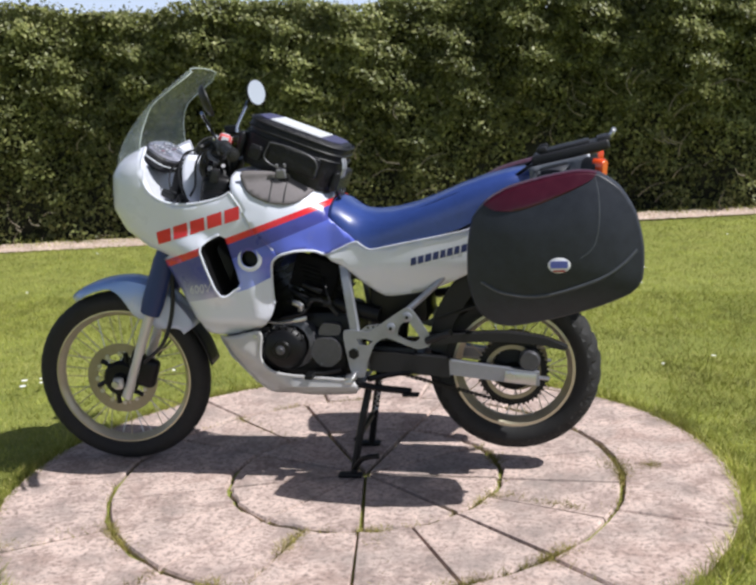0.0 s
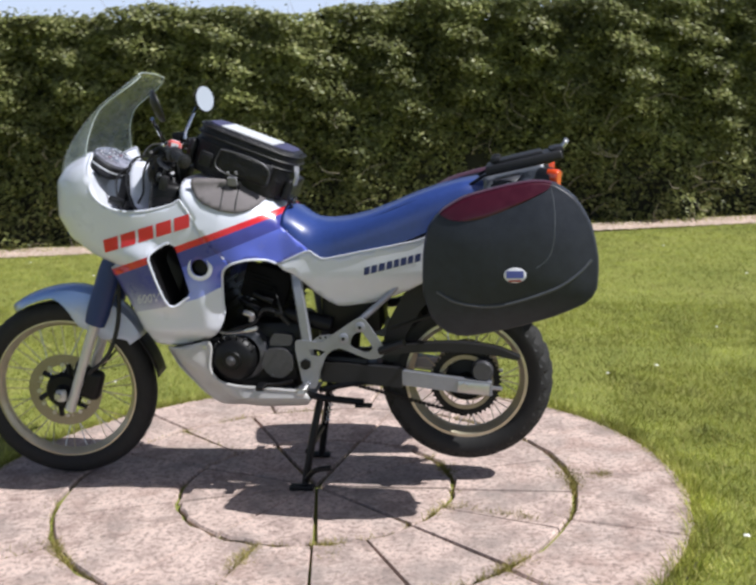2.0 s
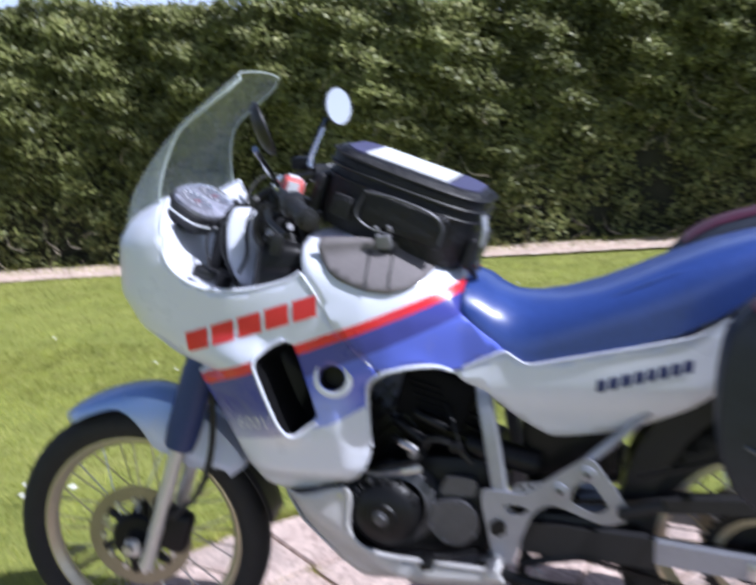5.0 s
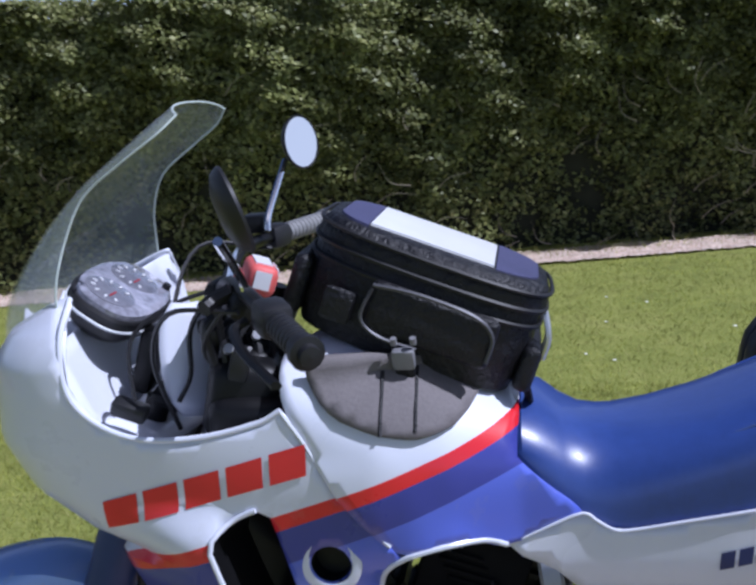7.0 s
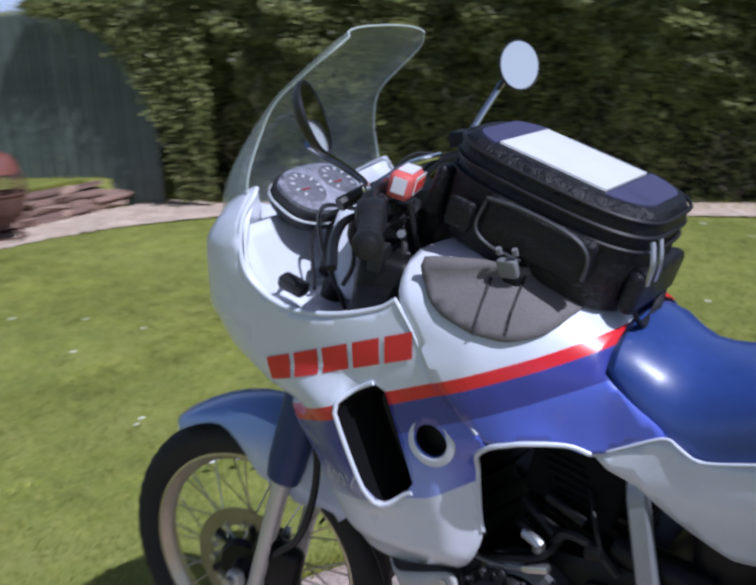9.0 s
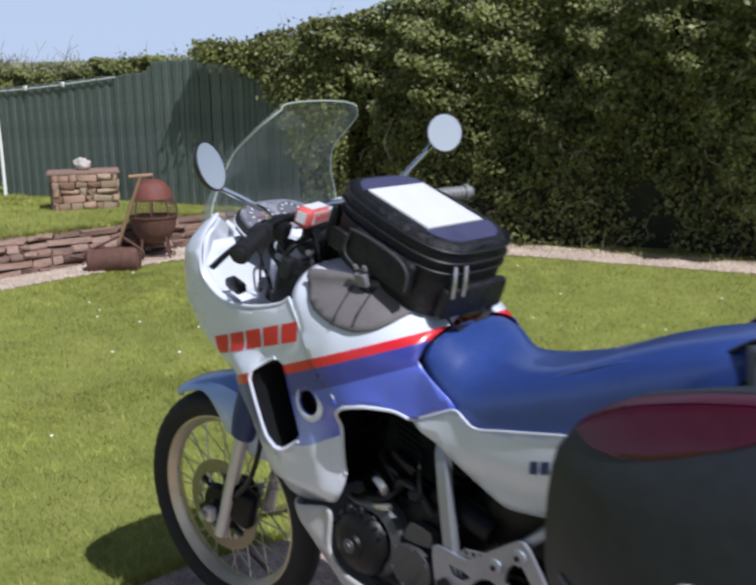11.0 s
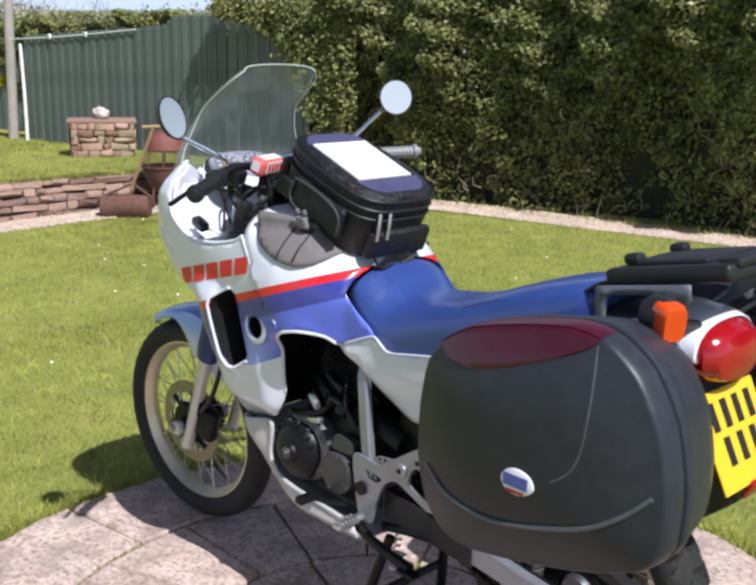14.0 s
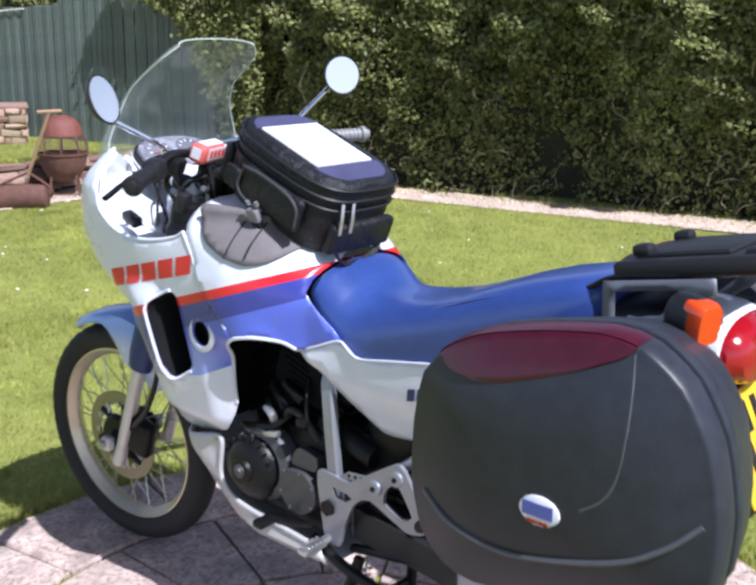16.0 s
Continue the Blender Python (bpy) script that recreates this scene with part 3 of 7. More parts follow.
def slab(r0, r1, a0, a1, tilt, lift):
    """One wedge-shaped concrete slab with worn, rounded rims."""
    bm = bmesh.new()
    n = max(3, int(abs(a1 - a0) / 5))
    top, low, bot = [], [], []
    outline = [(r1, a0 + (a1 - a0) * i / n) for i in range(n + 1)]
    inner = [(r0, a1 - (a1 - a0) * i / n) for i in range(n + 1)] if r0 > 0.02 else [(0.02, (a0 + a1) / 2)]
    ring = outline + inner
    am, rm = math.radians((a0 + a1) / 2), (r0 + r1) / 2
    cx, cy = rm * math.cos(am), rm * math.sin(am)
    for r, a in ring:
        a = math.radians(a)
        jit = 0.004 * math.sin(37 * a + 11 * r) + 0.003 * math.sin(91 * a + r)
        x, y = (r + jit) * math.cos(a), (r + jit) * math.sin(a)
        z = lift + tilt[0] * (x - cx) + tilt[1] * (y - cy)
        ix, iy = cx + (x - cx) * 0.972, cy + (y - cy) * 0.972
        top.append(bm.verts.new((PATIO.x + ix, PATIO.y + iy, z)))
        low.append(bm.verts.new((PATIO.x + x, PATIO.y + y, z - 0.008)))
        bot.append(bm.verts.new((PATIO.x + x, PATIO.y + y, -0.05)))
    m = len(ring)
    for i in range(m):
        j = (i + 1) % m
        bm.faces.new((top[i], top[j], low[j], low[i]))
        bm.faces.new((low[i], low[j], bot[j], bot[i]))
    bm.faces.new(top)
    return bm


def build_patio():
    rnd = random.Random(3)
    gap = 0.45
    for r0, r1, start, count in ((0.0, R1, -80, 9), (R1, R2, -81, 18), (R2, R3, -42, 14)):
        for i in range(count):
            a0 = start + 360 / count * i
            a1 = a0 + 360 / count
            rm = max(0.25, (r0 + r1) / 2)
            g = gap / rm * 0.55
            tilt = (rnd.uniform(-0.006, 0.006), rnd.uniform(-0.006, 0.006))
            bm = slab(r0 + (0.008 if r0 else 0), r1 - 0.008, a0 + g, a1 - g, tilt, rnd.uniform(-0.002, 0.003))
            part("paving_slab", bm, M_SLAB, patio, smooth=False)


def build_gravel():
    bm = bmesh.new()
    pts = [(-6.62, -3.0), (-6.62, 4.35), (-5.6, 5.25)] + [(x, hedge_y(x) + 0.15) for x in (-4.6, -3, -1, 1, 3, 5, 8)]
    inn = [(-6.05, -3.0), (-6.12, 3.0), (-5.2, hedge_y(-5.2) - 0.60)] + [(x, hedge_y(x) - 0.36) for x in (-4.6, -3, -1, 1, 3, 5, 8)]
    a = [bm.verts.new((x, y, GROUND + 0.016 + float(rise(x, y)))) for x, y in smooth_2d(pts)]
    b = [bm.verts.new((x, y, GROUND + 0.016 + float(rise(x, y)))) for x, y in smooth_2d(inn)]
    for i in range(len(a) - 1):
        bm.faces.new((a[i], a[i + 1], b[i + 1], b[i]))
    tagged(part("gravel_path", bm, M_GRAVELBED), "pale gravel strip between lawn and hedge", "gravel path", kind="structure")
    n = 26000
    A = [(v.x, v.y) for v in smooth_path([(x, y, 0) for x, y in pts], 6)]
    B = [(v.x, v.y) for v in smooth_path([(x, y, 0) for x, y in inn], 6)]
    k = rng.uniform(0, len(A) - 1.001, n)
    i = k.astype(int)
    f = (k - i)[:, None]
    A, B = np.array(A), np.array(B)
    pa, pb = A[i] * (1 - f) + A[i + 1] * f, B[i] * (1 - f) + B[i + 1] * f
    t = rng.uniform(-0.06, 1.05, n)[:, None]
    p = pb + (pa - pb) * t
    s = rng.uniform(0.008, 0.024, n)
    base = np.array([(1, 0, 0), (-0.5, 0.8, 0.1), (-0.5, -0.8, 0), (0.05, 0.1, 0.75)])
    rot = rng.uniform(0, 2 * np.pi, n)
    c, sn = np.cos(rot), np.sin(rot)
    v = np.empty((n, 4, 3))
    for j in range(4):
        v[:, j, 0] = p[:, 0] + s * (base[j, 0] * c - base[j, 1] * sn)
        v[:, j, 1] = p[:, 1] + s * (base[j, 0] * sn + base[j, 1] * c)
        v[:, j, 2] = GROUND + 0.014 + rise(p[:, 0], p[:, 1]) + s * base[j, 2]
    o = np.arange(n)[:, None] * 4
    faces = np.concatenate([o + np.array(q) for q in ((0, 1, 3), (1, 2, 3), (2, 0, 3))])
    tagged(mesh_np("gravel_stones", v.reshape(-1, 3), faces, M_GRAVEL), "loose pale gravel chippings", "gravel", kind="stuff")


def smooth_2d(pts):
    return [(v.x, v.y) for v in smooth_path([(x, y, 0) for x, y in pts], 6)]


build_gravel()


def leaf_cloud(name, pos, nrm, size, mat, label, category, spread=1.0):
    """Folded pointed leaves at the given places, facing more or less along nrm."""
    n = len(pos)
    d = nrm + rng.normal(0, spread, (n, 3))
    d /= np.linalg.norm(d, axis=1)[:, None]
    u = np.cross(d, rng.normal(0, 1, (n, 3)))
    u /= np.linalg.norm(u, axis=1)[:, None] + 1e-9
    w = np.cross(d, u)
    s = (size * rng.uniform(0.6, 1.35, n))[:, None]
    a = pos - u * s * 0.5
    b = pos + w * s * 0.30 + d * s * 0.08
    c = pos + u * s * 0.5
    e = pos - w * s * 0.30 + d * s * 0.08
    v = np.stack([a, b, c, e], 1).reshape(-1, 3)
    f = np.arange(4 * n).reshape(-1, 4)
    return tagged(mesh_np(name, v, f, mat), label, category, kind="stuff")


def wave(x, z):
    return 0.12 * np.sin(1.7 * x + 0.6 * z) + 0.10 * np.sin(3.9 * x - 2.1 * z + 1.0) + 0.06 * np.sin(8.3 * x + 3.7 * z) + 0.05 * np.sin(14.7 * x - 11.3 * z + 2.0) + 0.04 * np.sin(23.0 * z + 6.1 * x)


def bulge(z):
    """How far the face leans out at height z; the foot is set back and bare."""
    return np.interp(z, [0.0, 0.6, 1.15, 1.55, 1.9, 2.3], [0.16, 0.10, -0.02, -0.11, -0.15, -0.10])


def hedge_top(x):
    return 2.30 - 0.075 * np.maximum(0.0, -4.0 - x) + 0.05 * np.sin(0.9 * x) + 0.05 * np.sin(2.6 * x + 1) + 0.03 * np.sin(7 * x)


def build_hedge():
    x0, x1 = -12.6, 9.0
    # core sheet behind the leaves, coloured as the hedge's inner shade
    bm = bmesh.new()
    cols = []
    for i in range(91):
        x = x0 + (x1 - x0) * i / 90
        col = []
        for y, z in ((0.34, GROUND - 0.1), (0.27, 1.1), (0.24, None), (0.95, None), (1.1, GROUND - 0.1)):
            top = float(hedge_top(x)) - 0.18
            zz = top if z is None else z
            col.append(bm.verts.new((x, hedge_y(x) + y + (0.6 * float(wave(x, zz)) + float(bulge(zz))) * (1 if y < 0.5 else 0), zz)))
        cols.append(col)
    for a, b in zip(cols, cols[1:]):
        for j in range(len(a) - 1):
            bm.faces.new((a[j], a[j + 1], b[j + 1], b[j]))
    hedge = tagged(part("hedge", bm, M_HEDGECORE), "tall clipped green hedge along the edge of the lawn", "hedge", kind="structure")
    n = 480000
    x = rng.uniform(x0, x1, n)
    z = GROUND + 0.04 + (hedge_top(x) - GROUND) * rng.uniform(0.0, 1.0, n) ** 0.85
    depth = np.abs(rng.normal(0, 0.13, n)) - 0.05 + 0.13 * (1 - np.clip((z - 0.45) / 1.0, 0, 1))
    clump = np.sin(5.1 * x + 2.3 * z) * np.sin(4.3 * z - 1.9 * x + 0.7) + 0.6 * np.sin(11 * x - 7 * z)
    keep = rng.uniform(0, 1, n) < 0.78 + 0.26 * clump
    keep &= rng.uniform(0, 1, n) < 0.34 + 0.66 * np.clip((z - 0.30) / 1.45, 0, 1) ** 1.3
    x, z, depth = x[keep], z[keep], depth[keep]
    y = hedge_y(x) + wave(x, z) + bulge(z) + depth
    pos = np.stack([x, y, z], 1)
    up = np.clip((z - 0.9) / 1.0, 0, 1)
    nrm = np.stack([0.10 + 0.45 * up, -0.85 + 0.25 * up, 0.40 + 0.25 * up], 1)
    leaf_cloud("hedge_leaves", pos, nrm, 0.049, M_HEDGE, "small glossy green leaves of the hedge", "hedge leaves", 0.6)
    n = 80000
    x = rng.uniform(x0, x1, n)
    y = hedge_y(x) + rng.uniform(-0.05, 1.0, n)
    z = hedge_top(x) + rng.normal(-0.08, 0.07, n)
    pos = np.stack([x, y, z], 1)
    leaf_cloud("hedge_top_leaves", pos, np.tile(np.array([0, -0.2, 1.0]), (n, 1)), 0.046, M_HEDGE, "sunlit leaves on the hedge top", "hedge leaves", 0.7)
    # the hedge grows over the end of the fence
    n = 12000
    x = rng.uniform(-7.4, -5.6, n)
    low = np.interp(x, [-7.4, -6.95, -6.6, -6.38, -6.16, -5.95], [1.93, 1.84, 1.66, 1.32, 0.85, 0.1])
    z = low + (np.minimum(hedge_top(x), 1.97) - low) * rng.uniform(0, 1, n) ** 0.9 + rng.normal(0, 0.04, n)
    y = 4.08 + (x + 10.80) * 0.2217 - 0.10 - np.abs(rng.normal(0, 0.07, n))
    leaf_cloud("hedge_overhang_leaves", np.stack([x, y, z], 1), np.tile(np.array([0.1, -0.8, 0.5]), (n, 1)), 0.047, M_HEDGE, "hedge leaves growing over the fence end", "hedge leaves", 0.6)
    # bare shoots above the top and a few pale stems in the face
    bm = bmesh.new()
    rnd = random.Random(5)
    for i in range(110):
        xx = rnd.uniform(x0, 5)
        yy = hedge_y(xx) + rnd.uniform(0.0, 0.6)
        zz = float(hedge_top(xx)) - 0.1
        h = rnd.uniform(0.12, 0.42)
        tube(bm, [(xx, yy, zz), (xx + rnd.uniform(-0.06, 0.06), yy, zz + h * 0.5), (xx + rnd.uniform(-0.12, 0.12), yy, zz + h)], lambda t: 0.005 * (1.1 - t), 4, 2)
    for i in range(170):
        xx = rnd.uniform(-7, 6)
        zz = 1.5 * rnd.random() ** 2.2
        yy = hedge_y(xx) + float(wave(xx, zz)) + float(bulge(zz)) - 0.05
        a = rnd.uniform(-1.3, 1.3)
        ln = rnd.uniform(0.12, 0.4)
        tube(bm, [(xx, yy, zz), (xx + 0.5 * ln * math.sin(a), yy - 0.04, zz + 0.4 * ln * math.cos(a)), (xx + ln * math.sin(a + 0.4), yy - 0.02, zz + ln * math.cos(a + 0.4))], lambda t: 0.0065 * (1.15 - t), 4, 3)
    tagged(part("hedge_shoots", bm, M_TWIG), "thin bare shoots and stems of the hedge", "twigs", kind="stuff")
    n = 3000
    x = rng.uniform(-7, 7, n)
    y = hedge_y(x) + rng.normal(-0.02, 0.10, n)
    scatter_blades("hedge_foot_grass", x, y, np.full(n, GROUND + 0.05), 0.10, 0.006, 0.8, M_GRASS, "rough grass at the foot of the hedge", "grass")


build_hedge()


def stone_block(rnd, sx, sy, sz):
    bm = bmesh.new()
    box(bm, (0, 0, 0), (sx, sy, sz), bevel=min(sx, sy, sz) * 0.22, seg=2)
    for v in bm.verts:
        v.co += Vector((rnd.uniform(-1, 1) * sx * 0.035, rnd.uniform(-1, 1) * sy * 0.06, rnd.uniform(-1, 1) * sz * 0.10))
    me = bpy.data.meshes.new("stone")
    bm.to_mesh(me)
    bm.free()
    for p in me.polygons:
        p.use_smooth = True
    me.set_sharp_from_angle(angle=radians(50))
    return me


def build_wall():
    bm = bmesh.new()
    box(bm, (WALL_X - 0.10, 0.9, 0.11), (0.16, 7.6, 0.30))
    wall = tagged(part("wall_low", bm, M_SOIL), "low dry stone retaining wall of brown field stones", "stone wall", kind="structure")
    rnd = random.Random(11)
    kinds = [stone_block(rnd, 0.20, 1.0, 1.0) for _ in range(9)]
    for me in kinds:
        me.materials.append(M_STONE)
    z = GROUND
    for course, h in enumerate((0.078, 0.070, 0.070, 0.064, 0.058)):
        y = -2.9 + 0.1 * course
        while y < 4.6:
            ln = rnd.choice((0.10, 0.15, 0.20, 0.26, 0.34, 0.44)) * rnd.uniform(0.85, 1.15)
            ob = new("stone", rnd.choice(kinds))
            ob.parent = wall
            ob.location = (WALL_X + 0.01 - 0.024 * course + rnd.uniform(-0.015, 0.02), y + ln / 2, z + h / 2)
            ob.scale = (rnd.uniform(0.85, 1.25), ln * 0.96, h * rnd.uniform(0.72, 1.04))
            ob.rotation_euler = (rnd.uniform(-0.05, 0.05), rnd.uniform(-0.16, 0.16), rnd.uniform(-0.10, 0.10))
            y += ln
        z += h


def build_pier():
    c = Vector((-8.50, 3.86))
    ang = math.atan2(0.67, 0.37)
    pier = thing("stone_pier", "low square stone pier with a slab top", "stone pier", at=(c.x, c.y, UPPER))
    pier.rotation_euler = (0, 0, ang)
    pier.scale = (0.88, 0.88, 0.95)
    bm = bmesh.new()
    box(bm, (0, 0, 0.19), (0.66, 0.40, 0.38))
    part("core", bm, M_SOIL, pier)
    rnd = random.Random(21)
    kinds = [stone_block(rnd, 1.0, 0.14, 1.0) for _ in range(5)]
    for me in kinds:
        me.materials.append(M_STONEPALE)
    for side in (-1, 1):
        z = 0.0
        for h in (0.09, 0.08, 0.08, 0.075, 0.075):
            x = -0.38
            while x < 0.36:
                ln = min(rnd.choice((0.08, 0.12, 0.18, 0.24)) * rnd.uniform(0.9, 1.15), 0.40 - x)
                ob = new("stone", rnd.choice(kinds))
                ob.parent = pier
                ob.location = (x + ln / 2, side * (0.22 + rnd.uniform(-0.015, 0.02)), z + h / 2)
                ob.scale = (ln * 0.95, 1.0, h * rnd.uniform(0.75, 1.08))
                ob.rotation_euler = (0, rnd.uniform(-0.12, 0.12), rnd.uniform(-0.06, 0.06))
                x += ln
            z += h
    for side in (-1, 1):
        z = 0.0
        for h in (0.09, 0.08, 0.08, 0.075, 0.075):
            ob = new("stone", rnd.choice(kinds))
            ob.parent = pier
            ob.location = (side * 0.34, 0, z + h / 2)
            ob.scale = (0.36, 1.0, h * 0.94)
            ob.rotation_euler = (0, 0, math.pi / 2)
            z += h
    bm = bmesh.new()
    box(bm, (0, 0, 0.420), (0.86, 0.56, 0.040), bevel=0.010)
    part("slab_top", bm, M_STONE, pier, "grey-brown stone slab")
    st = thing("loose_stone", "pale rounded stone lying on the pier", "stone", at=(c.x, c.y, UPPER + 0.416))
    bm = bmesh.new()
    bmesh.ops.create_icosphere(bm, subdivisions=3, radius=0.5)
    for v in bm.verts:
        nz = noise.noise(v.co * 3.0)
        v.co = Vector((v.co.x * 0.24, v.co.y * 0.15, (v.co.z + 0.45) * 0.14)) * (1 + 0.25 * nz)
    part("stone_body", bm, M_WHITESTONE, st)


def build_fence():
    a, b = Vector((-10.80, 4.08)), Vector((-6.20, 5.10))
    d = (b - a).normalized()
    ln = (b - a).length
    ang = math.atan2(d.y, d.x)
    fence = tagged(part("fence_rails", box(box(bmesh.new(), ((a.x + b.x) / 2, (a.y + b.y) / 2 + 0.03, 0.62), (ln, 0.035, 0.08), pose(0, 0, 0, 0, 0, math.degrees(ang))),
                                           ((a.x + b.x) / 2, (a.y + b.y) / 2 + 0.03, 1.28), (ln, 0.035, 0.08), pose(0, 0, 0, 0, 0, math.degrees(ang))), M_FENCE),
                   "dark green close-boarded garden fence", "fence", kind="structure")
    rnd = random.Random(31)
    w = 0.076
    shared = []
    for k in range(4):
        bm = bmesh.new()
        box(bm, (0, 0, 0.5), (w * 0.94, 0.018, 1.0), bevel=0.004, seg=1)
        me = bpy.data.meshes.new("board")
        bm.to_mesh(me)
        bm.free()
        me.materials.append(M_FENCE)
        shared.append(me)
    n = int(ln / w)
    for i in range(-46, n):
        t = (i + 0.5) * w
        p = a + d * t
        f = clamp01(t / ln)
        base = UPPER - 0.02 if p.x < WALL_X - 0.2 else GROUND
        top = 1.62 + 0.13 * clamp01(f / 0.52) + 0.12 * smoothstep(-8.40, -8.10, p.x) + rnd.uniform(-0.008, 0.008) - (0.12 if i < 0 else 0)
        ob = new("board", shared[i % 4])
        ob.parent = fence
        ob.location = (p.x + d.y * 0.007 * (i % 2), p.y - 0.007 * (i % 2) - 0.02 + (0.7 if i < 0 else 0), base)
        ob.scale = (1, 1, top - base)
        ob.rotation_euler = (0, rnd.uniform(-0.004, 0.004), ang + rnd.uniform(-0.05, 0.05))
    # pole, leaning white post and the line with its pegs
    pole = thing("wooden_pole", "tall weathered grey wooden pole on the upper lawn", "pole", at=(-11.05, 3.95, UPPER))
    part("shaft", tube(bmesh.new(), [(0, 0, -0.05), (0.02, 0.03, 1.5), (0.03, 0.065, 3.4)], lambda t: 0.068 - 0.012 * t, 12, 3), M_POST, pole)
    post = thing("white_post", "thin white metal post leaning against the fence", "post", at=(-10.75, 3.98, UPPER))
    part("shaft", tube(bmesh.new(), [(0.09, -0.02, -0.01), (0.0, 0.02, 0.6), (-0.10, 0.05, 1.22)], 0.022, 8, 2), M_POSTWHITE, post)
    line = thing("washing_line", "white washing line with pegs along the fence", "washing line", at=(-10.80, 3.98, 1.60))
    e = a + d * 2.1
    part("line", tube(bmesh.new(), [(-0.35, -0.028, -0.03), (0.8, 0.227, 0.02), (e.x + 10.80, e.y - 4.03, 0.11)], 0.008, 6, 4), M_POSTWHITE, line)
    for f in (0.26, 0.58):
        q = Vector((f * (e.x + 10.80), 0.05 + 0.2217 * f * (e.x + 10.80), 0.10 * f - 0.01))
        part("peg", box(bmesh.new(), q, (0.07, 0.03, 0.06), bevel=0.006), M_POSTWHITE, line)


build_fence()


def build_shrub():
    s = thing("yellow_shrub", "small clipped shrub on a bare stem with bright yellow blossom", "shrub", at=(-11.65, 3.78, UPPER))
    part("trunk", tube(bmesh.new(), [(0, 0, -0.05), (0.02, 0, 0.3), (0, 0.02, 0.62)], lambda t: 0.022 - 0.008 * t, 8, 3), M_TWIG, s)
    n = 5000
    d = rng.normal(0, 1, (n, 3))
    d /= np.linalg.norm(d, axis=1)[:, None]
    r = 0.33 * rng.uniform(0.55, 1.05, n)[:, None] * (1 + 0.15 * np.sin(5 * d[:, :1] + 4 * d[:, 1:2]))
    pos = d * r * np.array([1.05, 1.05, 0.62]) + np.array([0, 0, 0.74])
    ob = leaf_cloud("crown", pos, d, 0.05, M_YELLOW, "", "", 0.6)
    del ob["kind"]
    ob.parent = s


build_shrub()


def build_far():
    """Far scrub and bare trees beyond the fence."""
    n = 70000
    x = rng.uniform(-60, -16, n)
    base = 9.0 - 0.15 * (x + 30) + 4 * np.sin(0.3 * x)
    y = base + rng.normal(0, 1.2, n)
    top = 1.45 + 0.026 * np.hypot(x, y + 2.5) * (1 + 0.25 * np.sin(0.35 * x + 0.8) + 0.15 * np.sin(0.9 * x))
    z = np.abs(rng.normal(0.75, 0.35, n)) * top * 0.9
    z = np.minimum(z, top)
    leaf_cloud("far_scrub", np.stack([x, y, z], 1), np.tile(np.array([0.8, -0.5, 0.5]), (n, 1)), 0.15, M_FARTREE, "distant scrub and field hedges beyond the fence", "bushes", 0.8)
    rnd = random.Random(8)
    for k, (tx, ty) in enumerate(((-24, 10.5), (-27, 13.5), (-31, 9.5), (-22, 8.0))):
        tree = thing("bare_tree", "distant leafless tree with thin twigs", "tree", "far trees", at=(tx, ty, 0))
        bm = bmesh.new()
        tube(bm, [(0, 0, -0.1), (0.05, 0, 1.0), (0, 0.05, 2.1)], lambda t: 0.09 * (1.15 - t), 7, 3)
        part("trunk", bm, M_TWIG, tree)
        for i in range(26):
            bm = bmesh.new()
            z0 = rnd.uniform(0.9, 2.0)
            a = rnd.uniform(0, 2 * math.pi)
            ln = rnd.uniform(0.5, 1.1)
            p1 = Vector((math.cos(a) * ln * 0.5, math.sin(a) * ln * 0.5, z0 + ln * 0.5))
            p2 = Vector((math.cos(a) * ln * 0.8, math.sin(a) * ln * 0.8, z0 + ln))
            tube(bm, [(0, 0, z0), p1, p2], lambda t: 0.022 * (1.1 - t), 4, 2)
            for j in range(4):
                q = p1.lerp(p2, rnd.random())
                tube(bm, [q, q + Vector((rnd.uniform(-0.3, 0.3), rnd.uniform(-0.3, 0.3), rnd.uniform(0.1, 0.4)))], 0.007, 3, 1)
            part("limb", bm, M_TWIG, tree)


build_far()


def build_daisies():
    rnd = random.Random(13)
    n = 75
    x, y = lawn_points(n * 2, -6, 3.8, -1.5, 6.2)
    v, f = [], []
    for px, py in list(zip(x, y))[:n]:
        o = len(v)
        r = rnd.uniform(0.007, 0.011)
        gz = float(rise(px, py))
        v.append((px, py, 0.026 + gz))
        for j in range(7):
            a = 2 * math.pi * j / 7
            v.append((px + r * math.cos(a), py + r * math.sin(a), 0.020 + gz + 0.004 * (j % 2)))
        for j in range(7):
            f.append((o, o + 1 + j, o + 1 + (j + 1) % 7))
    for cx, cy in ((-1.75, 0.85), (-1.68, 0.92), (-1.72, 0.99), (-1.60, 0.95), (-1.80, 0.95)):
        o = len(v)
        v.append((cx, cy, 0.032))
        for j in range(7):
            a = 2 * math.pi * j / 7
            v.append((cx + 0.018 * math.cos(a), cy + 0.018 * math.sin(a), 0.028))
        for j in range(7):
            f.append((o, o + 1 + j, o + 1 + (j + 1) % 7))
    tagged(mesh_np("daisies", v, f, M_DAISY), "scattered small white daisies in the lawn", "daisies", kind="stuff")


build_daisies()


